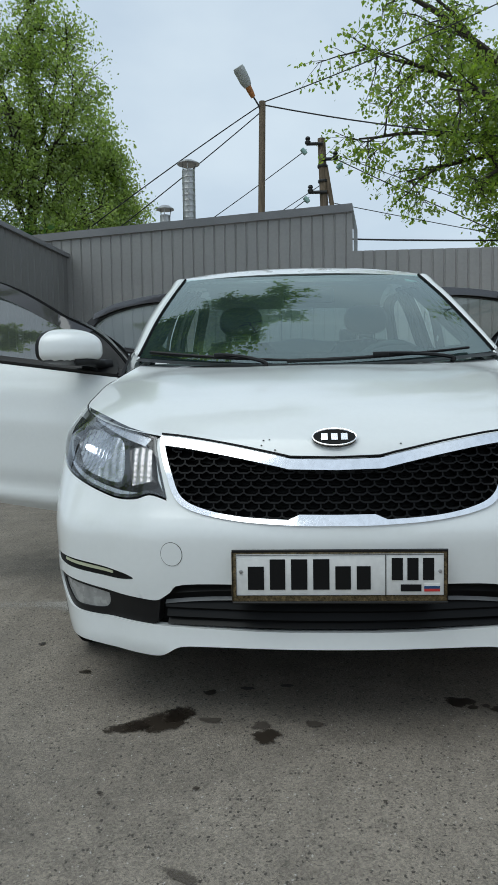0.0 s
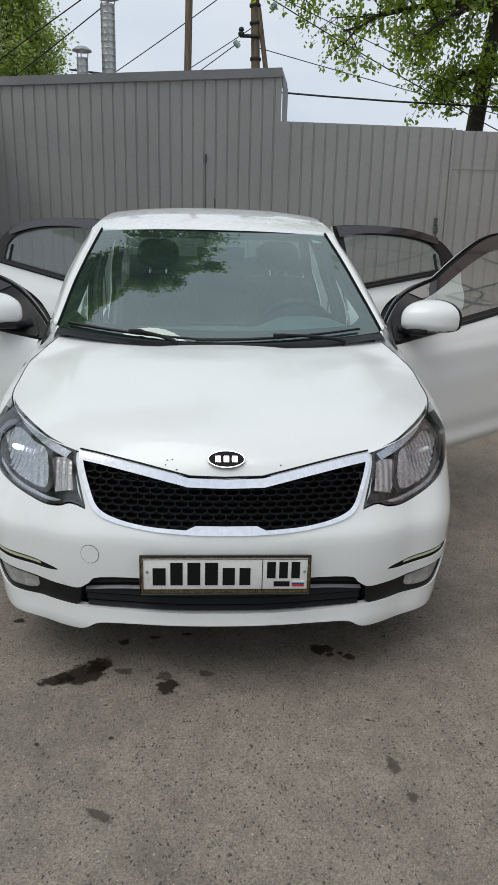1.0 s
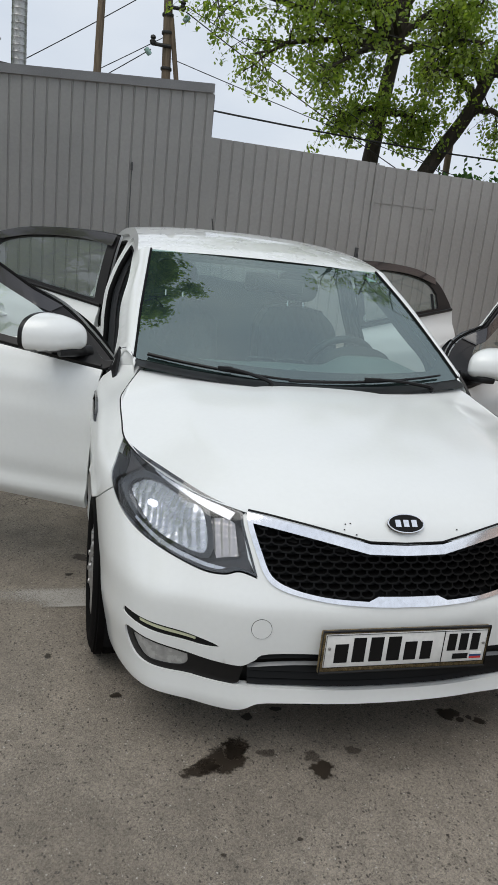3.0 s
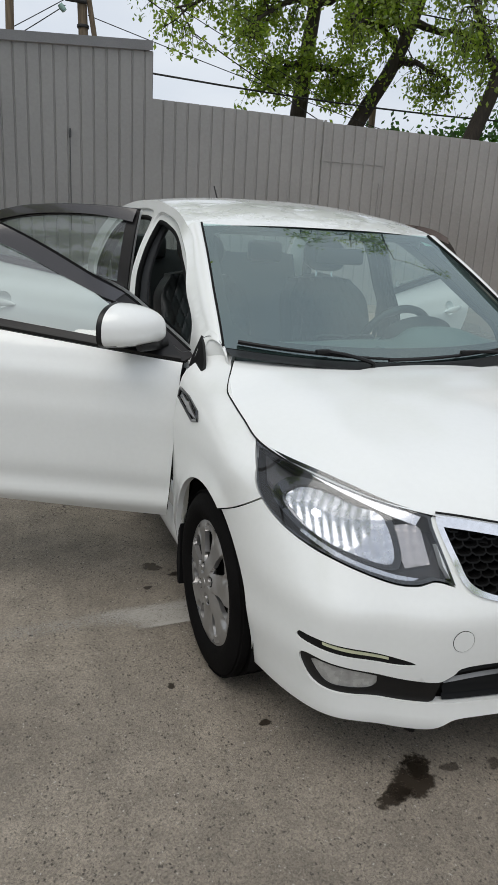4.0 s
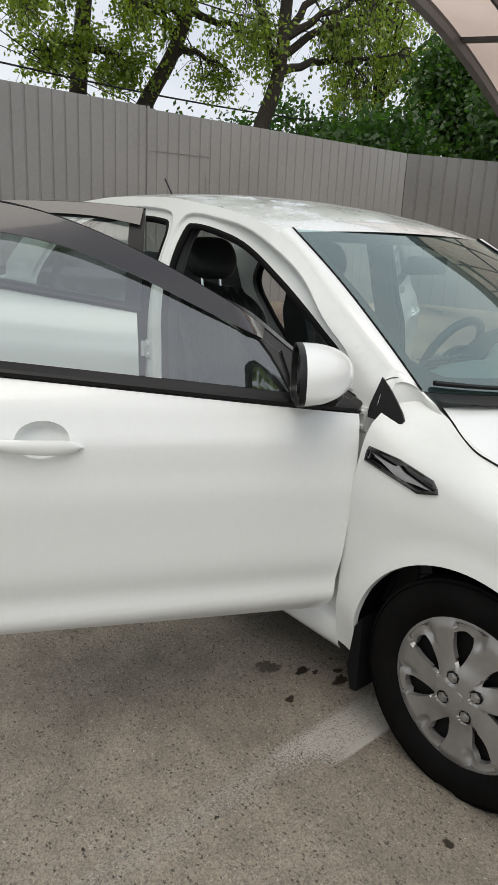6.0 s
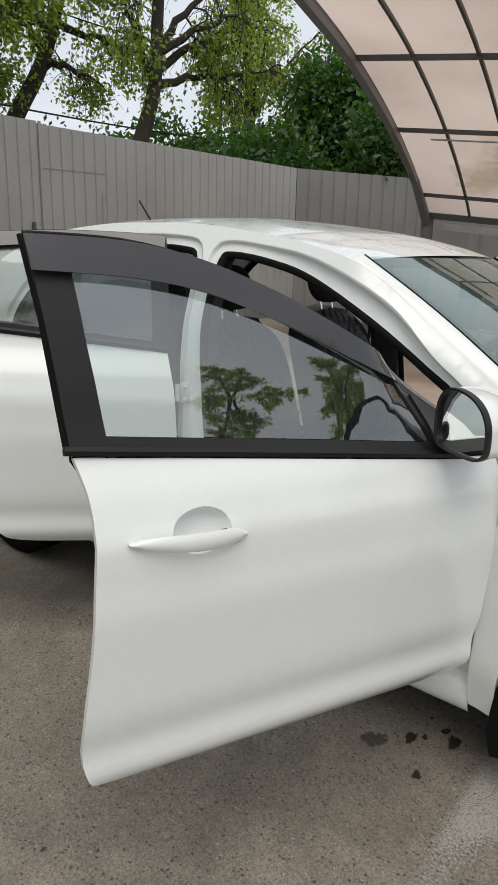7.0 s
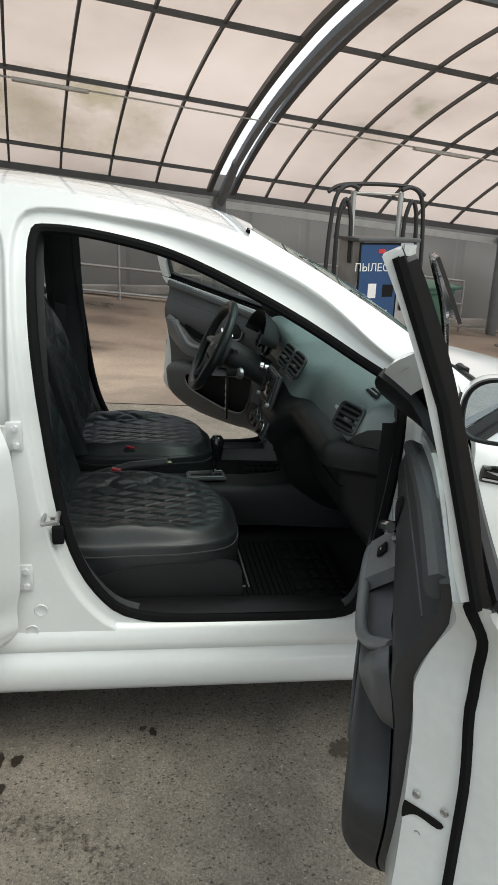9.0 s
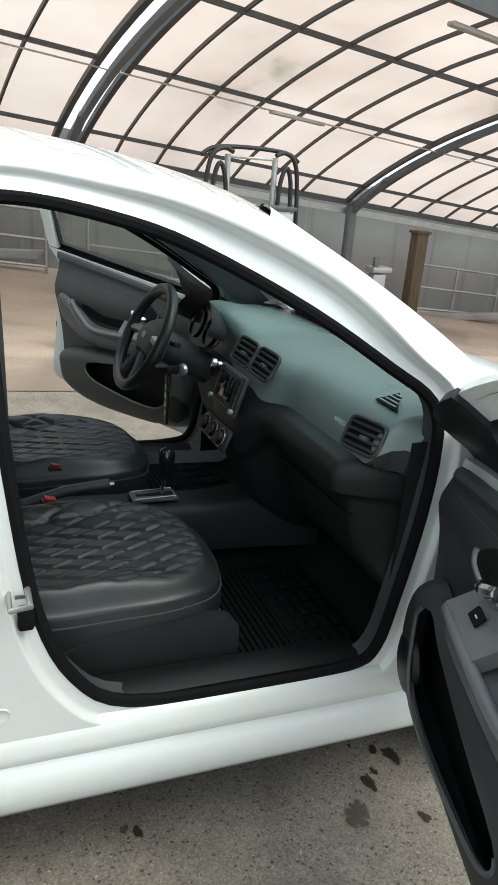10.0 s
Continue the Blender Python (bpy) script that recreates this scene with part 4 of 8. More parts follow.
tree([(-4.9, 17.0, 0), (-4.85, 17.0, 2.5), (-4.8, 17.0, 5.2)],
     [(0.5, (-3.9, 16.6, 5.0)), (0.6, (-5.8, 16.8, 5.6)), (0.75, (-4.1, 16.8, 6.2)), (0.9, (-4.4, 17.0, 7.2)), (1.0, (-4.9, 17.0, 7.9)), (0.8, (-5.6, 16.6, 6.8)), (0.5, (-4.6, 16.2, 4.7)), (0.4, (-4.0, 16.8, 4.3))],
     37, LEAF_L, "slim pale green tree behind the shed", size=0.085, trunk_r=0.12, droop=0.02, bunch=7, side_limbs=13, twigs=11, twig=0.5, spread=0.13)
tree([(-9.5, 12.0, 0), (-9.3, 12.0, 4.0), (-9.0, 12.0, 8.0)],
     [(0.4, (-7.0, 11.6, 6.0)), (0.6, (-6.9, 12.0, 8.2)), (0.8, (-7.6, 11.6, 10.0)), (1.0, (-9.0, 12.0, 11.2)), (0.5, (-11.4, 12.0, 7.0)), (0.8, (-10.8, 12.2, 9.6)), (0.5, (-8.6, 10.4, 7.0))],
     35, LEAF_L, "large grey-green tree behind the side wall", size=0.12, trunk_r=0.22, droop=0.1, bunch=8)
tree([(-7.4, 4.4, 0), (-6.9, 4.4, 4.0), (-6.0, 4.3, 7.5), (-4.6, 4.3, 9.4)],
     [(1.0, (-0.7, 4.6, 8.5)), (1.0, (-1.8, 5.4, 8.4)), (1.0, (-1.0, 5.7, 9.3)), (0.92, (-2.6, 4.4, 8.0)), (1.0, (-0.9, 6.6, 8.9)), (1.0, (-0.5, 7.6, 9.2)), (0.85, (-3.4, 5.8, 8.8)), (0.8, (-6.2, 2.6, 9.2)), (0.9, (-4.4, 4.2, 11.5))],
     47, LEAF, "tree by the side wall with boughs over the yard", size=0.135, trunk_r=0.2, droop=0.12, bunch=14, side_limbs=15, twigs=12, twig=0.6, spread=0.11)
for k, (x, y) in enumerate(((-11.5, 1.5), (-12.5, -5.5), (3.2, -27.0), (8.6, -27.5))):
    tree([(x, y, 0), (x + 0.2, y, 3.5), (x + 0.4, y, 7.0)],
         [(0.4, (x + 2.6, y + 0.6, 5.6)), (0.6, (x + 2.2, y - 1.4, 7.4)), (0.8, (x + 1.2, y + 1.6, 8.8)), (1.0, (x + 0.4, y, 10.0)), (0.5, (x - 2.2, y + 0.4, 6.4)), (0.7, (x - 0.8, y + 2.2, 7.2)), (0.45, (x + 0.6, y - 2.4, 5.8))],
         61 + k, LEAF_L, "leafy tree standing across the yard", size=0.14, trunk_r=0.22, droop=0.15, bunch=8)


def bush(c, r, count, seed, size=0.15):
    rng = random.Random(seed)
    thing = tagged(new("bush"), "dense dark green bush growing over the fence", "bush", "bushes behind the fence")
    cs = []
    for _ in range(130):
        d = Vector((rng.gauss(0, 1), rng.gauss(0, 1), rng.gauss(0, 1))).normalized() * rng.uniform(0.35, 1.0)
        cs.append(Vector((c[0] + d.x * r[0], c[1] + d.y * r[1], c[2] + d.z * r[2])))
    bm = bmesh.new()
    for q in cs[::4]:
        foot = Vector((c[0] + (q.x - c[0]) * 0.3, c[1] + (q.y - c[1]) * 0.3, 0.1))
        tube([foot, foot.lerp(q, 0.6), q], 0.025, bm, sides=5, taper=0.006)
    part("stems", bm, BARK, thing)
    cr = new("leaves", leaf_cloud(cs, (0.24, 0.24, 0.2), count, size, seed, 0.3))
    cr.data.materials.append(LEAF_D)
    cr.parent = thing


bush((9.9, 9.9, 2.9), (1.7, 0.9, 1.0), 8000, 51)
bush((11.6, 7.6, 3.3), (1.7, 1.0, 1.6), 13000, 52)
bush((14.2, 8.2, 4.2), (2.2, 1.4, 2.6), 18000, 53)
bush((12.7, 10.0, 4.4), (1.5, 1.0, 1.5), 14000, 57)
bush((9.6, 15.5, 2.9), (3.2, 1.2, 1.1), 6500, 54, 0.17)
bush((13.6, 15.5, 3.4), (4.0, 1.2, 1.8), 9000, 55, 0.17)
bush((-6.4, 13.4, 3.2), (2.6, 1.0, 1.2), 9000, 56, 0.17)


def pole(name, base, top, r, label):
    thing = tagged(new(name), label, "pole", "poles behind the shed")
    part("post", tube([base, Vector(base).lerp(Vector(top), 0.5), top], r, sides=12, taper=r * 0.85), POLE_WOOD, thing)
    return thing


lp = pole("street_lamp", (-0.62, 14.0, 0), (-0.46, 14.0, 7.27), 0.085, "wooden pole with a pale lamp on a bracket")
part("bracket", tube([(-0.46, 14.0, 6.97), (-0.55, 13.95, 7.19), (-0.65, 13.9, 7.34)], 0.018, sides=6), CABLE, lp)
lm = look((-0.65, 13.9, 7.33), (-0.97, 13.6, 7.86))
part("socket", lathe([(0.0, 0.0), (0.05, 0.0), (0.062, -0.1), (0.07, -0.26), (0.0, -0.26)], lm, n=16), ORANGE, lp, "orange-brown lamp socket")
part("shade", lathe([(0.0, -0.24), (0.085, -0.24), (0.115, -0.34), (0.125, -0.60), (0.11, -0.66), (0.0, -0.66)], lm, n=18), LAMPG, lp, "pale grey cylindrical lamp cover")
pp = pole("power_pole", (1.06, 14.6, 0), (0.84, 14.6, 6.66), 0.105, "dark wooden power pole with insulators and stay")
part("stay", tube([(0.93, 14.56, 6.0), (1.22, 14.56, 4.2)], 0.052, sides=8), POLE_WOOD, pp)
INSUL = mat("green_glass_insulator", (0.30, 0.46, 0.42), 0.2, var=0.1)
for z, x0, x1 in ((6.52, 0.50, 0.86), (6.18, 0.84, 1.17), (5.46, 0.55, 0.95)):
    part("crossarm", tube([(x0, 14.5, z), (x1, 14.5, z)], 0.038, sides=8), CABLE, pp, "dark steel crossarm")
    x = x0 + 0.03 if x0 < 0.8 else x1 - 0.03
    part("insulator", lathe([(0.0, 0.0), (0.06, 0.0), (0.068, 0.05), (0.04, 0.08), (0.06, 0.11), (0.045, 0.15), (0.0, 0.17)], Matrix.Translation((x, 14.5, z)), n=10), CABLE, pp, "dark pin insulator")
    sg = -1 if x0 < 0.8 else 1
    part("strain_insulator", lathe([(0.0, -0.08), (0.05, -0.07), (0.06, 0.0), (0.05, 0.07), (0.0, 0.08)], Matrix.Translation((x + sg * 0.09, 14.5, z - 0.16)) @ pose(0, 0, 0, 0, 40 * sg, 0), n=10), INSUL, pp, "greenish glass insulator")
for z in (6.05, 5.72, 5.05):
    part("pole_band", lathe([(0.112, -0.03), (0.118, -0.02), (0.118, 0.02), (0.112, 0.03)], Matrix.Translation((1.06 - 0.033 * z, 14.6, z)), n=14), CABLE, pp)


def flue(x, y, z, r, label):
    """A ribbed sheet metal pipe under a conical rain cap on three straps."""
    thing = tagged(new("flue_pipe"), label, "chimney", "flues above the shed")
    prof = [(r, 2.4)]
    k = 2.5
    while k < z:
        prof += [(r, k), (r * 1.03, k + 0.012), (r, k + 0.024)]
        k += 0.11
    prof += [(r, z), (r * 0.9, z)]
    part("pipe", lathe(prof, Matrix.Translation((x, y, 0)), n=22), STEEL, thing, angle=20)
    part("cap", lathe([(0.0, 0.10), (r * 0.9, 0.085), (r * 1.72, 0.03), (r * 1.74, 0.015), (0.0, 0.03)], Matrix.Translation((x, y, z + 0.09)), n=22), STEEL, thing, "round rain cap")
    for a in range(3):
        c, s = math.cos(a * 2.1 + 0.5) * r * 0.92, math.sin(a * 2.1 + 0.5) * r * 0.92
        part("strap", tube([(x + c, y + s, z - 0.06), (x + c * 1.25, y + s * 1.25, z + 0.11)], 0.010, sides=5), STEEL, thing)


flue(-1.87, 12.2, 5.30, 0.125, "galvanised steel flue pipe with a round cap above the shed")
flue(-2.31, 12.0, 4.40, 0.098, "small galvanised vent pipe with a cap above the shed")
tagged(part("aerial", tube([(-2.72, 12.0, 2.5), (-2.72, 12.0, 4.38)], 0.012, sides=5), STEEL), "thin steel rod standing behind the shed roof", "rod")


def wire(a, b, sag, r=0.010, label="thin black overhead cable"):
    a, b = Vector(a), Vector(b)
    pts = [a.lerp(b, i / 20) - Vector((0, 0, sag * 4 * (i / 20) * (1 - i / 20))) for i in range(21)]
    return tagged(part("overhead_cable", tube(pts, r, sides=5), CABLE), label, "cable", "overhead cables")


wire((-0.50, 14, 7.20), (-10.0, 14.6, 0.6), -0.25, 0.013)
wire((-0.50, 14, 7.05), (-10.0, 14.6, 0.8), 0.25, 0.012)
wire((-0.46, 14, 7.25), (7.3, 14.6, 10.6), 0.15, 0.013)
wire((-0.44, 14, 7.20), (12.0, 14.4, 6.4), 0.45, 0.016)
wire((0.50, 14.5, 6.40), (-5.5, 14.6, 2.6), 0.1, 0.010)
wire((0.55, 14.5, 5.35), (-5.0, 14.6, 1.8), 0.1, 0.010)
wire((0.78, 14.5, 5.6), (-5.2, 14.6, 2.2), 0.1, 0.009)
wire((1.20, 14.5, 6.15), (12.0, 14.6, 1.6), 0.2, 0.012)
wire((1.20, 14.5, 6.25), (12.0, 14.6, 2.1), 0.0, 0.009)
wire((0.98, 14.55, 5.25), (12.0, 14.6, 3.1), 0.08, 0.009)
wire((-3.0, 14.6, 4.72), (24.0, 14.6, 5.45), 0.75, 0.020, "thick black overhead cable")
tagged(part("pole", tube([(8.9, 17.0, 0), (8.9, 17.0, 4.95)], 0.09, sides=10), POLE_WOOD), "short grey wooden pole among the trees", "pole", "poles behind the shed")

# ---- the car: its front at y = 0, its tail at +y, its right side at -x ----
car = empty("car", "white sedan with all four doors open, parked on asphalt", "car")
side_prof = Smooth([0.08, 0.14, 0.22, 0.30, 0.38, 0.46, 0.56, 0.66, 0.76, 0.80, 0.86, 0.93, 0.99, 1.05, 1.2, 1.35, 1.46, 1.52],
                   [0.765, 0.80, 0.826, 0.842, 0.856, 0.858, 0.864, 0.868, 0.872, 0.869, 0.862, 0.850, 0.828, 0.790, 0.750, 0.702, 0.652, 0.615])
shoulder = Smooth([0.3, 0.62, 0.9, 1.085, 1.2, 1.5, 2.0], [0.76, 0.795, 0.870, 0.903, 0.950, 1.09, 2.0])


def side_x(y, z):
    """Half the width of the body at y and z."""
    z = z - 0.05 * max(0, y - 1.2)
    dz = z - shoulder(y)
    w = side_prof(z) - 0.98 * (math.sqrt(dz * dz + 0.018 ** 2) + dz) / 2
    if y > 3.1:
        w *= 1 - 0.11 * ((y - 3.1) / 1.25) ** 2
    return w


nose = Smooth([0.08, 0.11, 0.15, 0.19, 0.22, 0.28, 0.34, 0.42, 0.50, 0.545, 0.575, 0.62, 0.68, 0.74, 0.80, 0.88, 1.05],
              [0.11, 0.080, 0.050, 0.026, 0.016, 0.022, 0.018, 0.011, 0.009, 0.014, 0.030, 0.050, 0.072, 0.100, 0.135, 0.20, 0.34])
_ph = np.concatenate([np.linspace(0, 0.02, 60) ** 1.0, np.linspace(0.0205, math.pi / 2, 1500)])
NEXP = 2.5
_fx, _fy = np.sin(_ph) ** (2 / NEXP), 1 - np.cos(_ph) ** (2 / NEXP)
_arc = np.concatenate([[0], np.cumsum(np.hypot(np.diff(_fx * 0.866), np.diff(_fy * 0.78)))])
A_END = float(_arc[-1])


def corner_p(z):
    """The bumper's corners stand out squarer low down."""
    return 1 + 0.56 * (1 - smoothstep(0.50, 0.80, z))


def a_x(x):
    """How far round the nose a point at half width x lies."""
    return float(np.interp(abs(x) / 0.866, _fx, _arc)) * (1 if x >= 0 else -1)


def a_y(y, z=0.5):
    """The same for a point at length y and height z, always to one side."""
    if y >= 0.8:
        return A_END + y - 0.8
    n = nose(z)
    f = max(0.0, (y - n) / (0.8 - n))
    return float(np.interp(f ** (1 / corner_p(z)) if y > 0.3 else f, _fy, _arc))


def skin(a, z, out=0.0):
    """The body's surface: a runs round the nose and along the side, z up."""
    s, sg = abs(a), (1 if a >= 0 else -1)
    if s < A_END:
        fx, fy = float(np.interp(s, _arc, _fx)), float(np.interp(s, _arc, _fy))
        n = nose(z)
        y = n + (0.8 - n) * fy ** (1 + (corner_p(z) - 1) * (0.35 * smoothstep(0.3, 0.6, fx) + 0.65 * smoothstep(0.70, 0.92, fx)))
        p = Vector((sg * fx * side_x(max(y, 0.3), z), y, z))
    else:
        y = 0.8 + s - A_END
        p = Vector((sg * side_x(y, z), y, z))
    if out:
        e = 0.004
        q1, q2 = skin(a + e, z), skin(a, z + e)
        nn = (q1 - p).cross(q2 - p).normalized()
        p = p + nn * out
    return p


def sx(pts, sg=1):
    """Outline given as (half width or ('y', length), height) turned into (a, z)."""
    out = []
    for q in pts:
        if len(q) == 3:
            out.append((sg * a_y(q[1], q[2]), q[2]))
        else:
            out.append((sg * a_x(q[0]), q[1]))
    return out


def both(half):
    """A closed outline from its right half, centre line first and last."""
    return half + [(-a, z) for a, z in reversed(half) if abs(a) > 1e-6]


HUB_Y, HUB_Z, ARCH_Y, ARCH_R = 0.822, 0.31, 0.843, 0.350
arch_pt = lambda deg, r=ARCH_R, y=ARCH_Y: ("y", y + r * math.cos(radians(deg)), HUB_Z + r * math.sin(radians(deg)))

# outlines on the nose
grille_out = spline([(0, 0.552), (0.10, 0.553), (0.25, 0.562), (0.36, 0.582), (0.415, 0.612), (0.445, 0.68), (0.474, 0.775), (0.40, 0.768), (0.28, 0.750), (0.15, 0.724), (0.115, 0.716), (0, 0.713)], 5, sharp=(6, 9, 10))
grille_in = spline([(0, 0.578), (0.095, 0.579), (0.125, 0.566), (0.25, 0.574), (0.345, 0.592), (0.402, 0.621), (0.429, 0.68), (0.452, 0.750), (0.38, 0.741), (0.27, 0.722), (0.155, 0.698), (0.12, 0.690), (0, 0.687)], 5, sharp=(1, 2, 7, 10, 11))
G_OUT = both([(a_x(q.x), q.y) for q in grille_out])
G_IN = both([(a_x(q.x), q.y) for q in grille_in])
hl_low = [(0.442, 0.616), (0.49, 0.628), (0.535, 0.616), (0.60, 0.618), (0.70, 0.650), (0.786, 0.692), ("y", 0.474, 0.738), ("y", 0.550, 0.805)]
hl_top = [("y", 0.635, 0.862), (0.775, 0.843), (0.70, 0.826), (0.60, 0.800), (0.53, 0.785), (0.484, 0.772)]


def hl_outline(sg):
    pts = [Vector(q) for q in sx(hl_low + hl_top, 1)]
    pts = spline(pts, 5, closed=True, sharp=(0, 8, 13))
    return [(sg * q.x, q.y) for q in pts]


def bumper_side(sg):
    """Outer edge of the bumper from the centre of the lip round to the grille's top corner."""
    low = [(0.0, 0.237), (0.20, 0.237), (0.40, 0.234), (0.437, 0.228), (0.487, 0.203), (0.55, 0.200), (0.64, 0.203), (0.73, 0.210), ("y", 0.42, 0.208), ("y", 0.505, 0.200)]
    pts = [Vector(q) for q in sx(low)]
    out = spline(pts, 4, sharp=(2,))
    for dg in range(198, 115, -5):
        q = arch_pt(dg)
        out.append(Vector((a_y(q[1], q[2]), q[2])))
    q = arch_pt(115)
    seam = Vector((a_y(q[1], q[2]), q[2]))
    out.append(seam)
    hl = spline([Vector(q) for q in sx(hl_low)], 5)
    keep = [h for h in reversed(hl) if h.y < 0.738]
    out.append(Vector((a_y(0.482, 0.742) + 0.004, 0.739)))
    out += [h + Vector((0.003 if h.y > 0.66 else 0, -0.005)) for h in keep]
    out.append(Vector((a_x(0.467), 0.66)))
    out.append(Vector((a_x(0.484), 0.768)))
    out.append(Vector((a_x(0.474), 0.777)))
    return [(sg * q.x, q.y) for q in out]


half = bumper_side(1) + [(a_x(q.x), q.y) for q in reversed(grille_out[:30])]
BUMPER = both(half)
intake_half = spline([(0, 0.280), (0.25, 0.280), (0.50, 0.284), (0.62, 0.287), (0.70, 0.289), (0.758, 0.296), (0.784, 0.325), (0.791, 0.388), (0.74, 0.384), (0.66, 0.369), (0.58, 0.358), (0.50, 0.352), (0.472, 0.354), (0.44, 0.374), (0.40, 0.398), (0.2, 0.404), (0, 0.405)], 4, sharp=(11,))
INTAKE = both([(a_x(q.x), q.y) for q in intake_half])
slot_half = spline([(0.545, 0.403), (0.60, 0.399), (0.69, 0.408), (0.772, 0.419), (0.797, 0.426), (0.797, 0.443), (0.786, 0.446), (0.70, 0.438), (0.60, 0.423), (0.552, 0.412)], 4, closed=True)
SLOT = [[(sg * a_x(q.x), q.y) for q in slot_half] for sg in (1, -1)]
bumper = part("front_bumper", panel(BUMPER, skin, [INTAKE] + SLOT, step=0.022, rim=0.03, flip=False), WHITE, car, "white front bumper with a low spoiler lip")
back_line = both(sx([(0, 0.26), (0.5, 0.26), (0.79, 0.27), ("y", 0.42, 0.30), ("y", 0.42, 0.5), (0.7, 0.6), (0.46, 0.62), (0.46, 0.76), (0, 0.72)]))
part("bumper_core", panel(back_line, lambda a, z: skin(a, z, -0.05), step=0.05, rim=0), BLACK, car, "black void behind the grille")

# chrome surround and the honeycomb of the grille
GRILLE = mat("black_grille_plastic", (0.005, 0.005, 0.005), 0.38, var=0.1, fvar=0.05, spec=0.16)
surround = part("grille", panel(G_OUT, lambda a, z: skin(a, z, 0.006), [G_IN], step=0.012, rim=0.022), CHROME, car, "chrome framed black honeycomb grille")
bm = bmesh.new()
gi = [(q.x, q.y) for q in grille_in] + [(-q.x, q.y) for q in reversed(grille_in)]
row_h, pitch = 0.0185, 0.040
r = 0
z = 0.575
while z < 0.745:
    shift = 0.5 * (r % 2)
    x = -0.46 + pitch * shift
    while x < 0.46:
        for (x0, z0), (x1, z1) in (((x, z + 0.006), (x + 0.25 * pitch, z)), ((x + 0.25 * pitch, z), (x + 0.75 * pitch, z)), ((x + 0.75 * pitch, z), (x + pitch, z + 0.006)), ((x + pitch, z + 0.006), (x + pitch, z + row_h))):
            mx, mz = (x0 + x1) / 2, (z0 + z1) / 2
            if inside(gi, np.array([mx]), np.array([mz]))[0]:
                t = 0.0022
                f = [skin(a_x(x0), z0 - t, -0.014), skin(a_x(x1), z1 - t, -0.014), skin(a_x(x1), z1 + t, -0.014), skin(a_x(x0), z0 + t, -0.014)]
                if x0 == x1:
                    f = [skin(a_x(x0 - t), z0, -0.016), skin(a_x(x0 + t), z0, -0.016), skin(a_x(x0 + t), z1, -0.016), skin(a_x(x0 - t), z1, -0.016)]
                fr = [bm.verts.new(q) for q in f]
                bk = [bm.verts.new(q + Vector((0, 0.03, 0))) for q in f]
                bm.faces.new(fr)
                for k in range(4):
                    bm.faces.new((fr[k], bk[k], bk[(k + 1) % 4], fr[(k + 1) % 4]))
        x += pitch
    z += row_h
    r += 1
part("mesh_insert", bm, GRILLE, surround, "black honeycomb insert", smooth=False)
part("insert_back", panel(G_OUT, lambda a, z: skin(a, z, -0.042), step=0.03, rim=0), INK, surround)

STRIP = mat("pale_green_lens_plastic", (0.50, 0.52, 0.36), 0.22, var=0.08)
# lower intake: slats with a satin strip, black corners, fog lamps, daylight strips
for zz, th, mt, nm in ((0.390, 0.006, BLACK, "slat"), (0.362, 0.0035, SATIN, "satin_strip"), (0.340, 0.008, BLACK, "slat"), (0.315, 0.008, BLACK, "slat"), (0.292, 0.006, BLACK, "slat")):
    w = 0.46
    part(nm, grid(48, 1, lambda u, v: skin(a_x((u * 2 - 1) * w), zz + (v - 0.5) * 2 * th + 0.018 * ((u * 2 - 1) ** 4) * (1 if zz > 0.36 else 0) * -1, -0.012 - 0.01 * v)), mt if mt is SATIN else GRILLE, bumper)
part("intake_back", panel(INTAKE, lambda a, z: skin(a, z, -0.045), step=0.04, rim=0), INK, bumper)
for sg in (1, -1):
    corner = spline([(0.50, 0.284), (0.62, 0.287), (0.70, 0.289), (0.759, 0.296), (0.785, 0.325), (0.792, 0.388), (0.74, 0.384), (0.66, 0.369), (0.58, 0.358), (0.50, 0.352), (0.472, 0.354), (0.48, 0.315)], 4, closed=True)
    corner = [(sg * a_x(q.x), q.y) for q in corner]
    fog = spline([(0.628, 0.326), (0.650, 0.309), (0.705, 0.307), (0.752, 0.315), (0.777, 0.366), (0.770, 0.379), (0.70, 0.367), (0.626, 0.352)], 5, closed=True, sharp=(5, 7))
    fog = [(sg * a_x(q.x), q.y) for q in fog]
    bez = part("fog_bezel", panel(corner, lambda a, z: skin(a, z, -0.006), [fog], step=0.015, rim=0.03, flip=sg < 0 and False), BLACK, bumper, "black fog lamp bezel")
    part("fog_lamp", panel(fog, lambda a, z: skin(a, z, -0.010), step=0.014, rim=0.0), FOG, bez, "frosted grey fog lamp")
    sl = [(sg * a_x(q.x), q.y) for q in slot_half]
    part("slot_back", panel(sl, lambda a, z: skin(a, z, -0.004), step=0.012, rim=0.0), INK, bumper)
    strip = spline([(0.605, 0.412), (0.68, 0.421), (0.757, 0.432), (0.759, 0.439), (0.68, 0.429), (0.605, 0.418)], 4, closed=True, sharp=(0, 2, 3, 5))
    part("daylight_strip", panel([(sg * a_x(q.x), q.y) for q in strip], lambda a, z: skin(a, z, -0.001), step=0.008, rim=0.003), STRIP, bumper, "slim greenish daylight strip")
tow = [(-a_x(0.430) + 0.03 * math.cos(t), 0.478 + 0.03 * math.sin(t)) for t in np.linspace(0, 2 * math.pi, 40)[:-1]]
part("tow_cap", panel(tow, lambda a, z: skin(a, z, 0.0015), step=0.012, rim=0.004), WHITE, bumper)
part("tow_cap_gap", tube([skin(a, z, 0.0004) for a, z in tow], 0.0012, sides=5, closed=True), INK, bumper)

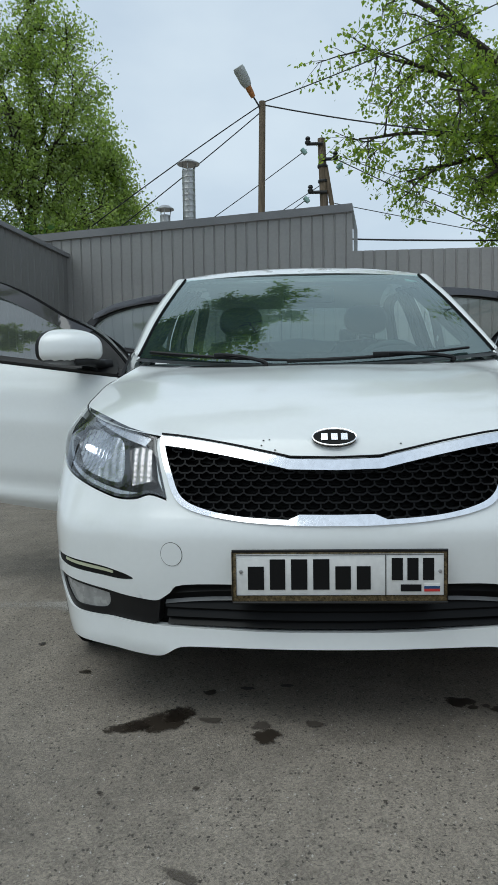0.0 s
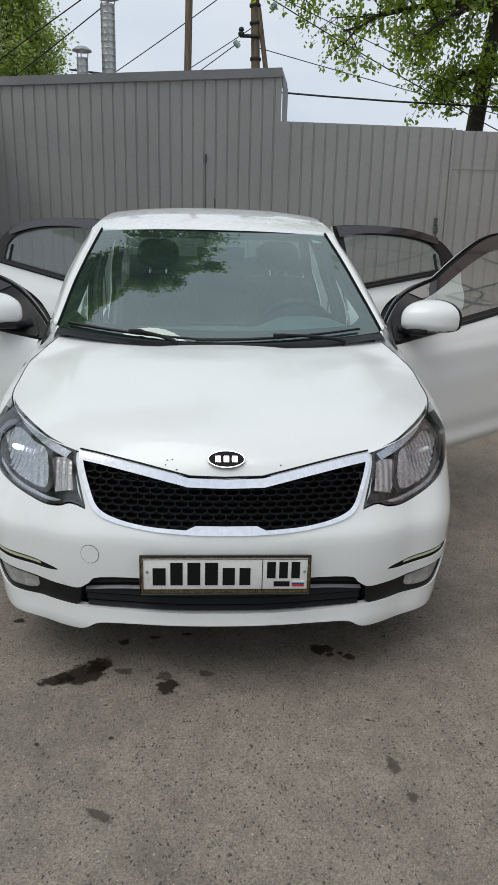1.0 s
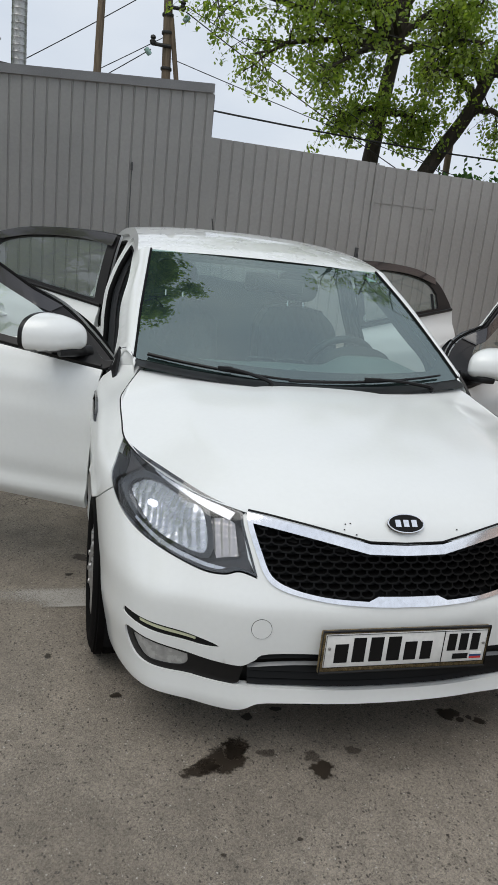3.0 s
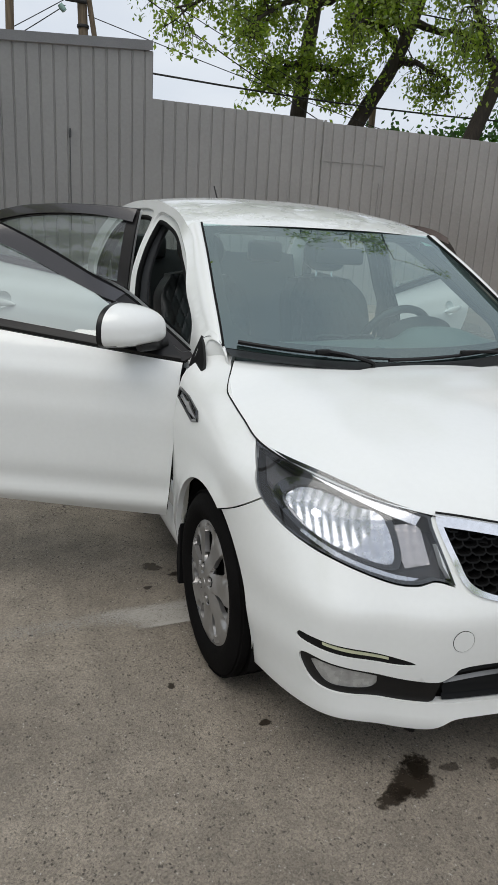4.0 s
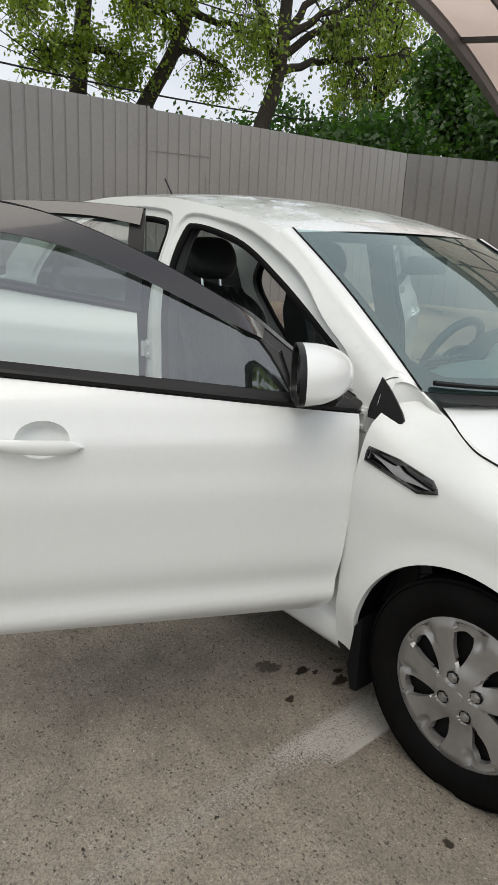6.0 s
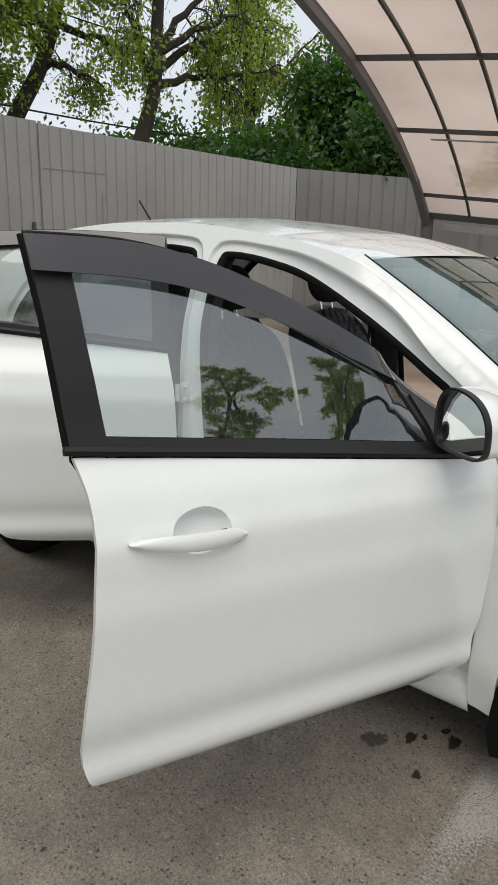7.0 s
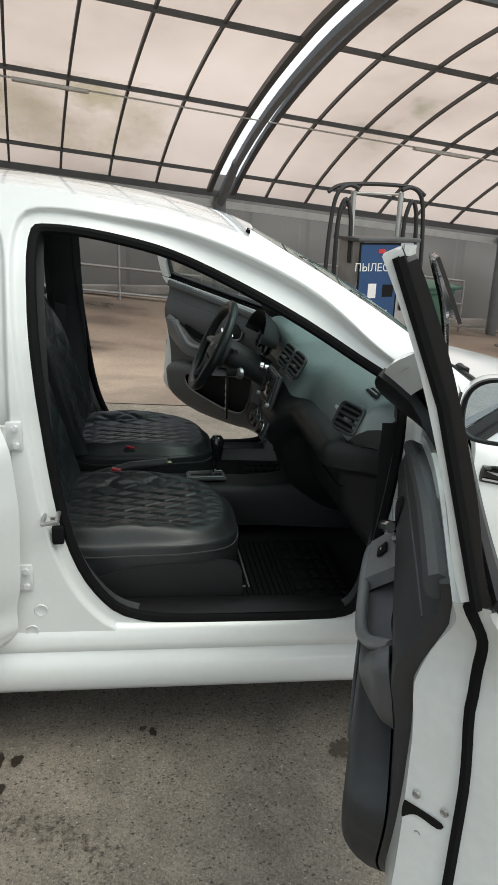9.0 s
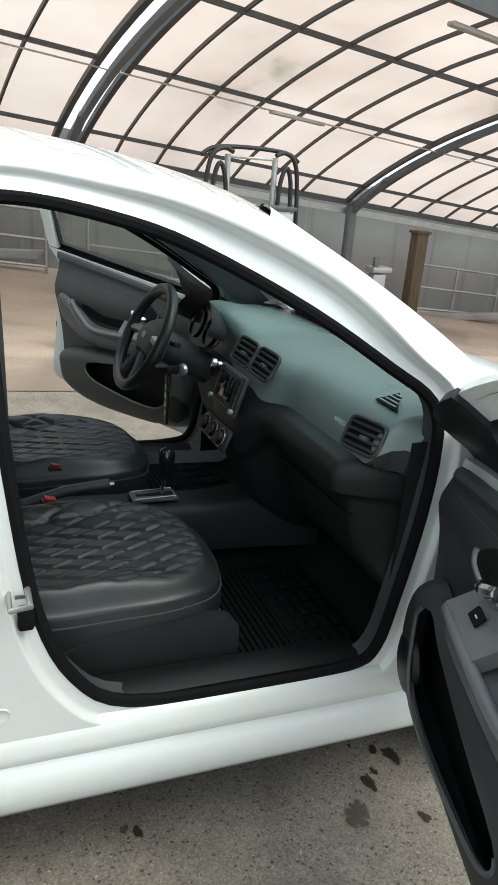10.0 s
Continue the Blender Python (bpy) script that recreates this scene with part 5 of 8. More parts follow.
# headlamps: clear lens, dark housing, reflector bowl with a lit bulb, indicator inside
for sg in (1, -1):
    hl = hl_outline(sg)
    lens = part("headlamp", panel(hl, lambda a, z: skin(a, z, 0.003), step=0.02, rim=0.006), LENS, car, "clear swept headlamp with its low beam lit" if sg < 0 else "clear swept headlamp")
    inner = part("housing", panel(hl, lambda a, z: skin(a, z, -0.055), step=0.03, rim=0.0), LAMP_IN, lens, "dark lamp housing")
    cen = Vector((sum(q[0] for q in hl) / len(hl), sum(q[1] for q in hl) / len(hl)))
    rimo = [(cen.x + (a - cen.x) * 0.968, cen.y + (z - cen.y) * 0.93) for a, z in hl]
    part("lamp_rim", panel(hl, lambda a, z: skin(a, z, 0.001), [rimo], step=0.02, rim=0.05), GLOSS, lens, "black lamp edge")
    shape = lambda pts, n=4, sharp=(): [(sg * a_x(q.x), q.y) for q in spline(pts, n, closed=True, sharp=sharp)]
    # faceted bowl, deepest behind the bulb
    bowl_a = shape([(0.585, 0.658), (0.68, 0.674), (0.752, 0.707), (0.790, 0.755), (0.780, 0.797), (0.74, 0.806), (0.66, 0.784), (0.588, 0.758)], 5)
    bc = (0.738, 0.752)

    def bowl_surf(a, z):
        d = min(1, math.hypot((abs(a) - a_x(bc[0])) / 0.17, (z - bc[1]) / 0.085))
        return skin(a, z, -0.010 - 0.030 * (1 - d ** 2) - 0.0010 * math.sin(abs(a) * 210) - 0.0007 * math.sin(z * 330 + abs(a) * 60))

    part("reflector", panel(bowl_a, bowl_surf, step=0.007, rim=0.0), REFLECT, lens, "faceted chrome reflector")
    ring = shape([(0.572, 0.648), (0.69, 0.664), (0.768, 0.702), (0.806, 0.756), (0.796, 0.812), (0.745, 0.818), (0.65, 0.794), (0.574, 0.768)], 5)
    part("bezel", panel(ring, lambda a, z: skin(a, z, -0.010), [bowl_a], step=0.012, rim=0.02), GLOSS, lens, "dark bowl surround")
    ctr = skin(sg * a_x(bc[0]), bc[1], -0.040)
    nrm = (skin(sg * a_x(bc[0]), bc[1], 0.0) - ctr).normalized()
    bulb = lathe([(0.0, 0.020), (0.006, 0.018), (0.009, 0.012), (0.009, -0.01), (0.0, -0.012)], Matrix.Translation(ctr) @ nrm.to_track_quat("Z", "Y").to_matrix().to_4x4(), n=14)
    part("bulb", bulb, LAMP_ON if sg < 0 else WHITEP, lens, "lit white bulb" if sg < 0 else "bulb")
    ind = shape([(0.494, 0.664), (0.556, 0.650), (0.566, 0.69), (0.566, 0.750), (0.525, 0.756), (0.502, 0.746)], 4, (0, 1, 3, 5))
    part("indicator", panel(ind, lambda a, z: skin(a, z, -0.020 + 0.0008 * math.sin(z * 420) + 0.0014 * math.sin(a * 260)), step=0.006, rim=0.02), AMBER, lens, "ribbed indicator reflector")
    low = shape([(0.528, 0.630), (0.60, 0.637), (0.69, 0.664), (0.765, 0.704), (0.770, 0.697), (0.70, 0.655), (0.605, 0.627), (0.545, 0.622)], 4, (0, 3, 4, 7))
    part("light_bar", panel(low, lambda a, z: skin(a, z, -0.008), step=0.008, rim=0.012), REFLECT, lens, "chrome strip along the lower edge")
    brow = shape([(0.506, 0.772), (0.60, 0.796), (0.70, 0.821), (0.768, 0.838), (0.760, 0.826), (0.70, 0.806), (0.60, 0.776), (0.516, 0.752)], 4, (0, 3, 4, 7))
    part("upper_bar", panel(brow, lambda a, z: skin(a, z, -0.007), step=0.01, rim=0.012), REFLECT, lens, "chrome brow along the upper edge")

# front wings
def fender_outline():
    out = []
    for dg in range(114, -10, -4):
        q = arch_pt(dg)
        out.append(Vector((a_y(q[1], q[2]), q[2])))
    for y, zz in ((1.19, 0.235), (1.268, 0.245), (1.272, 0.33), (1.262, 0.50), (1.244, 0.70), (1.228, 0.88), (1.215, 0.985), (1.205, 1.045), (1.155, 1.045), (1.085, 1.008), (1.02, 0.985), (0.97, 0.965)):
        out.append(Vector((a_y(y, zz), zz)))
    for y, zz in ((0.86, 0.930), (0.74, 0.893), (0.645, 0.866)):
        out.append(Vector((a_y(y, zz), zz)))
    hl = spline([Vector(q) for q in sx(hl_low)], 5)
    tail = [h for h in reversed(hl) if h.y >= 0.746]
    out += [h + Vector((0.006, -0.002)) for h in tail]
    out.append(Vector((a_y(0.482, 0.742) + 0.005, 0.743)))
    return out


def lip_bulge(a, z, out=0.0):
    """The wing with its flared arch."""
    p = skin(a, z, out)
    d = math.hypot(p.y - ARCH_Y, z - HUB_Z) - ARCH_R
    p.x += math.copysign(0.012 * math.exp(-(d / 0.035) ** 2), p.x)
    return p


vent_pts = [(1.200, 0.895), (1.205, 0.862), (1.02, 0.822), (0.965, 0.835), (0.985, 0.858), (1.10, 0.885)]
VENT = spline(vent_pts, 3, closed=True, sharp=(0, 1, 2, 3, 4, 5))
for sg in (1, -1):
    out = [(sg * q.x, q.y) for q in fender_outline()]
    vent = [(sg * a_y(q.x, q.y), q.y) for q in VENT]
    fd = part("front_wing", panel(out, lip_bulge, [vent], step=0.024, rim=0.02), WHITE, car, "white front wing")
    vf = part("side_vent", panel(vent, lambda a, z: skin(a, z, -0.012), step=0.012, rim=0.0), GLOSS, fd, "black side vent with a chrome fin")
    part("vent_rim", tube([skin(a, z, 0.002) for a, z in vent], 0.006, sides=6, closed=True), GLOSS, vf)
    fin = spline([(1.190, 0.884), (1.115, 0.868), (1.095, 0.872), (1.070, 0.858), (0.985, 0.835), (1.055, 0.838), (1.085, 0.834), (1.105, 0.846)], 3, closed=True, sharp=(0, 4))
    part("fin", panel([(sg * a_y(q.x, q.y), q.y) for q in fin], lambda a, z: skin(a, z, 0.001), step=0.012, rim=0.006), SILVER, vf)
    # dark wheel well
    well = bmesh.new()
    grid(24, 3, lambda u, v: Vector((sg * (0.50 + 0.325 * v), ARCH_Y + (ARCH_R + 0.012) * math.cos(radians(-25 + 230 * u)), HUB_Z + (ARCH_R + 0.012) * math.sin(radians(-25 + 230 * u)))), well)
    part("wheel_well", well, RUBBER, car, "black wheel arch liner")
    flap = [(1.165, 0.38), (1.19, 0.34), (1.205, 0.20), (1.185, 0.125), (1.16, 0.13), (1.162, 0.25)]
    bm = bmesh.new()
    rows = [[bm.verts.new((sg * x, y, zz)) for y, zz in flap] for x in (0.70, 0.855)]
    bm.faces.new(rows[0]); bm.faces.new(rows[1][::-1])
    for k in range(len(flap)):
        bm.faces.new((rows[0][k], rows[1][k], rows[1][(k + 1) % len(flap)], rows[0][(k + 1) % len(flap)]))
    part("mud_flap", bm, RUBBER, car, "black mud flap", smooth=False)

# hood: from the grille and lamps back to the screen
edge_y = [0.178, 0.40, 0.630, 0.74, 0.86, 0.92, 0.97, 1.04, 1.085]
edge_z = [0.779, 0.826, 0.868, 0.898, 0.930, 0.944, 0.962, 0.995, 1.014]
H_EZ = Smooth(edge_y, edge_z)
H_EX = Smooth([0.178, 0.24, 0.31, 0.40, 0.52, 0.630, 0.74, 0.86, 0.92, 0.97, 1.04, 1.085], [0.478, 0.565, 0.635, 0.700, 0.756, 0.785, 0.786, 0.784, 0.778, 0.759, 0.724, 0.700])
H_CZ = Smooth([0.088, 0.11, 0.135, 0.20, 0.30, 0.45, 0.70, 0.92, 1.02], [0.716, 0.752, 0.776, 0.824, 0.866, 0.908, 0.960, 0.992, 1.003])


def hood_pt(u, v):
    """u across from -1 to 1, v from front to rear."""
    w = v ** 1.25
    ey, cy = 0.178 + (1.085 - 0.178) * v ** 1.1, 0.088 + (1.02 - 0.088) * w
    ez, ex, cz = H_EZ(ey), H_EX(ey), H_CZ(cy)
    k = abs(u)
    pw = 1.7 + 0.9 * min(1, v * 2.5)
    x = u * ex
    y = cy + (ey - cy) * k ** 2.2
    zz = cz + (ez - cz) * k ** pw
    crease = 0.010 * math.exp(-((k - 0.72) / 0.13) ** 2) * smoothstep(0.06, 0.5, v) * (1 - smoothstep(0.84, 0.99, v))
    return Vector((x, y, zz + crease))


hood = part("hood", grid(64, 48, lambda u, v: hood_pt(u * 2 - 1, v), flip=False), WHITE, car, "white hood with a few paint chips at its front edge")
bm = bmesh.new()
grid(64, 1, lambda u, v: hood_pt(u * 2 - 1, 0) + Vector((0, 0.004 + 0.02 * v, -0.02 * v)), bm, flip=True)
part("hood_edge", bm, INK, hood)
part("hood_gap", tube([skin(a_x(q.x), q.y + 0.006, 0.004) for q in grille_out[30:]], 0.0032, sides=5), INK, hood)
part("hood_gap", tube([skin(-a_x(q.x), q.y + 0.006, 0.004) for q in grille_out[30:]], 0.0032, sides=5), INK, hood)
part("hood_seam", tube([hood_pt(-1, i / 60) + Vector((-0.002, 0, -0.002)) for i in range(18, 61)], 0.0028, sides=5), INK, hood)
part("hood_seam", tube([hood_pt(1, i / 60) + Vector((0.002, 0, -0.002)) for i in range(18, 61)], 0.0028, sides=5), INK, hood)
part("hood_underside", grid(20, 14, lambda u, v: hood_pt((u * 2 - 1) * 0.97, v * 0.97 + 0.015) - Vector((0, 0, 0.05)), flip=True), INK, hood)
for k in range(5):
    rc = random.Random(k)
    q = hood_pt(rc.choice((-0.32, 0.30, -0.2)) + rc.uniform(-0.06, 0.06), 0.02 + rc.random() * 0.06)
    part("paint_chip", lathe([(0.0, 0.003), (0.0014 + 0.0015 * rc.random(), 0.0015), (0.003, 0.0)], Matrix.Translation(q - Vector((0, 0.001, 0.001))), n=6), INK, hood)

# badge: a dark oval with a bright rim and plain bars
bn = Vector((0, -0.72, 0.69))
bmx = Matrix.Translation((0, 0.118, 0.768)) @ look((0, 0, 0), -bn).to_3x3().to_4x4()
badge = bmesh.new()
oval = lambda r, k=64: [(0.058 * r * math.cos(2 * math.pi * i / k), 0.0295 * r * math.sin(2 * math.pi * i / k)) for i in range(k)]
prism(oval(1.0), bmx, 0.006, badge)
badge = part("badge", badge, INK, car, "dark oval badge with a chrome rim", angle=30)
part("rim", tube([bmx @ Vector((x, y, 0.006)) for x, y in oval(0.98)], 0.0026, sides=6, closed=True), CHROME, badge)
for x0 in (-0.026, 0.0, 0.026):
    part("bar", prism([(x0 - 0.0085, -0.011), (x0 + 0.0085, -0.011), (x0 + 0.0085, 0.011), (x0 - 0.0085, 0.011)], bmx @ Matrix.Translation((0, 0, 0.006)), 0.002), CHROME, badge, smooth=False)

# number plate in its gilt frame; the characters are plain bars
plate = part("number_plate", box((0, -0.004, 0.432), (0.535, 0.014, 0.134), bevel=0.006), PAGE, car, "white number plate in a gilt patterned frame")
part("plate_rim", tube([(-0.265, -0.012, 0.368), (0.265, -0.012, 0.368), (0.265, -0.012, 0.498), (-0.265, -0.012, 0.498)], 0.004, sides=6, closed=True), BLACK, plate)
part("plate_face", box((0, -0.0125, 0.438), (0.512, 0.006, 0.104), bevel=0.002), PLATE_W, plate)


def bar(x0, x1, z0, z1):
    part("character_bar", box(((x0 + x1) / 2, -0.0165, (z0 + z1) / 2), (x1 - x0, 0.0015, z1 - z0)), INK, plate, smooth=False)


px = -0.226
for wd, ht in ((0.040, 0.058), (0.038, 0.076), (0.040, 0.076), (0.040, 0.076), (0.038, 0.058), (0.034, 0.058)):
    bar(px, px + wd, 0.402, 0.402 + ht)
    px += wd + 0.0145
for k in range(3):
    bar(0.128 + 0.038 * k, 0.155 + 0.038 * k, 0.425, 0.480)
bar(0.150, 0.200, 0.397, 0.414)
bar(0.1125, 0.1145, 0.387, 0.489)
for x0, x1, z0, z1 in ((-0.255, 0.255, 0.4885, 0.4895), (-0.255, 0.255, 0.3868, 0.3878), (-0.2555, -0.2545, 0.387, 0.489), (0.2545, 0.2555, 0.387, 0.489)):
    bar(x0, x1, z0, z1)
for k, mt in enumerate((FLAG_R, BLUEP, WHITEP)):
    part("flag_band", box((0.226, -0.0165, 0.400 + 0.0068 * k), (0.038, 0.0015, 0.0066)), mt, plate, smooth=False)
for x in (-0.243, 0.246):
    part("rivet", lathe([(0.0, 0.004), (0.004, 0.003), (0.005, 0)], Matrix.Translation((x, -0.0155, 0.447)) @ pose(0, 0, 0, 90, 0, 0), n=10), STEEL, plate)

# ---- cabin shell ----
FXP = Smooth([0.12, 0.30, 0.45, 1.0, 1.1, 1.2, 1.3, 1.40, 1.47, 1.52], [0.77, 0.80, 0.795, 0.785, 0.762, 0.735, 0.700, 0.652, 0.615, 0.59])
TOPC = Smooth([1.10, 1.20, 1.5, 1.80, 2.0, 2.3, 2.6, 3.0, 3.35, 3.6, 3.85], [1.01, 1.062, 1.265, 1.448, 1.505, 1.55, 1.572, 1.565, 1.51, 1.40, 1.20])


def frame_x(y, z):
    w = FXP(z - 0.05 * max(0, y - 1.2))
    if y > 3.0:
        w *= 1 - 0.10 * ((y - 3.0) / 1.3) ** 2
    return w


def ws_pt(u, v):
    """The windscreen: u from -1 to 1 across, v from its foot up."""
    k = abs(u)
    b = Vector((u * 0.715, 1.025 + 0.125 * k ** 2.2, 1.008 + 0.042 * k ** 2))
    t = Vector((u * 0.572, 1.735 + 0.075 * k ** 2.2, 1.468))
    p = b.lerp(t, v)
    return p + Vector((0, -0.55, 0.84)) * 0.035 * math.sin(math.pi * v) * (1 - 0.5 * k * k)


screen = part("windscreen", grid(40, 24, lambda u, v: ws_pt(u * 2 - 1, v)), WS_GLASS, car, "greenish windscreen with a dark band at its edge")
band = bmesh.new()
off = Vector((0, 0.003, -0.004))
frit = lambda k: 0.085 + 0.10 * smoothstep(0.82, 0.99, k)          # the print runs up into the lower corners
grid(60, 4, lambda u, v: ws_pt(u * 2 - 1, v * frit(abs(u * 2 - 1))) + off, band)
for sg in (1, -1):
    grid(4, 30, lambda u, v: ws_pt(sg * (1 - (0.062 + 0.05 * smoothstep(0.80, 1.0, v) ** 3) * u), v) + off, band)
grid(60, 3, lambda u, v: ws_pt(u * 2 - 1, 1 - (0.045 + 0.07 * smoothstep(0.80, 0.99, abs(u * 2 - 1))) * v) + off, band)
part("edge_band", band, INK, screen, "black printed edge")
cowl = part("cowl", grid(40, 3, lambda u, v: ws_pt(u * 2 - 1, 0.0) + Vector((0, -0.075 * (1 - v), -0.016 * (1 - v) - 0.002))), BLACK, car, "black cowl grille under the windscreen")
for sg in (1, -1):
    part("screen_seal", tube([ws_pt(sg * 1.004, i / 20) + Vector((0, 0, 0.002)) for i in range(21)], 0.006, sides=6), RUBBER, screen)

roof = part("roof", grid(40, 36, lambda u, v: (lambda y, w: Vector((w * (frame_x(y, TOPC(y)) - 0.020 * (1 - smoothstep(1.70, 1.88, y))), y - 0.075 * (1 - w * w) * (1 - v),
            TOPC(y) + (Smooth([0, 0.15, 0.35, 0.6, 0.85, 1.0], [0.022, 0.03, 0.034, 0.035, 0.034, 0.03])(v)) * (1 - abs(w) ** 2.6))))(1.812 + (3.36 - 1.812) * v, u * 2 - 1)), ROOF_W, car, "white roof panel with dried water spots")
part("headliner", grid(16, 14, lambda u, v: (lambda y, w: Vector((w * (frame_x(y, TOPC(y)) - 0.05), y, TOPC(y) - 0.03)))(1.83 + 1.45 * v, u * 2 - 1)), LINER, car, "light grey headliner")
for sg in (1, -1):
    part("roof_moulding", tube([Vector((sg * (frame_x(y, TOPC(y)) - 0.035), y, TOPC(y) + 0.0015)) for y in np.linspace(1.90, 2.9, 24)], 0.0034, sides=6), BLACK, car, "thin black roof moulding")
bm = tube([(-0.019, 3.30, 1.570), (-0.019, 3.335, 1.612), (-0.021, 3.412, 1.706)], 0.0065, sides=6, taper=0.004)
lathe([(0.0, 0.028), (0.012, 0.026), (0.022, 0.0), (0.026, -0.02)], Matrix.Translation((-0.019, 3.295, 1.560)), bm, n=14)
part("antenna", bm, BLACK, car, "short black whip antenna")

OPEN_F = spline([(1.55, 0.408), (1.47, 0.45), (1.435, 0.60), (1.405, 0.80), (1.390, 0.98), (1.405, 1.085), (1.52, 1.165), (1.72, 1.285), (1.96, 1.400), (2.12, 1.448), (2.292, 1.474), (2.346, 1.440), (2.348, 1.22), (2.325, 0.94), (2.290, 0.70), (2.22, 0.53), (2.10, 0.44), (1.80, 0.412)], 4, closed=True)
OPEN_R = spline([(2.62, 0.45), (2.50, 0.50), (2.455, 0.66), (2.44, 0.95), (2.432, 1.30), (2.445, 1.455), (2.52, 1.488), (2.75, 1.495), (3.02, 1.475), (3.22, 1.40), (3.40, 1.22), (3.43, 1.10), (3.33, 0.95), (3.16, 0.78), (3.04, 0.58), (2.93, 0.475)], 4, closed=True)


def frame_outline():
    out = [(1.275, 0.235), (2.2, 0.275), (3.02, 0.315)]
    out += [(3.02, 0.50), (3.10, 0.66), (3.25, 0.80), (3.45, 0.86), (3.80, 0.90), (3.80, 1.235)]
    ys = list(np.linspace(3.78, 1.21, 60))
    out += [(y, TOPC(y)) for y in ys]
    out += [(1.215, 0.985), (1.24, 0.70), (1.27, 0.40)]
    return out


def aperture(op):
    """Rings from the body's lip, a step inwards, to the opening's edge: ((y, z) at the lip, (y, z) at the edge, depth)."""
    pts = resample(op, 0.02)
    n = len(pts)
    out = []
    for i in range(n):
        t = Vector((0, 0))
        for k in range(1, 4):
            t += (pts[(i + k) % n] - pts[i - k]).normalized()
        nrm = Vector((t.y, -t.x)).normalized()
        q = pts[i]
        pil = smoothstep(1.0, 1.22, q.y) * (1 - smoothstep(1.85, 2.26, q.x))          # on the screen pillar: deep
        w = 0.040 + 0.036 * smoothstep(1.40, 1.72, q.x) * (1 - smoothstep(1.74, 2.26, q.x)) * smoothstep(1.02, 1.25, q.y) - 0.022 * smoothstep(2.85, 3.0, q.x) * smoothstep(1.2, 1.1, q.y)
        out.append((q + nrm * w, q, 0.018 + 0.024 * pil))
    return out


def turn_of(op):
    """1 where an outline runs with the sun's turn, -1 against it."""
    return 1 if sum(a[0] * b[1] - b[0] * a[1] for a, b in zip(op, op[1:] + op[:1])) > 0 else -1


OPEN_F, OPEN_R = [op if turn_of(op) > 0 else op[::-1] for op in (OPEN_F, OPEN_R)]
LIP_F, LIP_R = aperture(OPEN_F), aperture(OPEN_R)


def roll_in(y, d):
    """The pillar's outer edge rolls over towards the screen."""
    return 0.020 * (1 - smoothstep(0.0, 0.060, d)) ** 1.5 * (1 - smoothstep(1.70, 1.88, y))


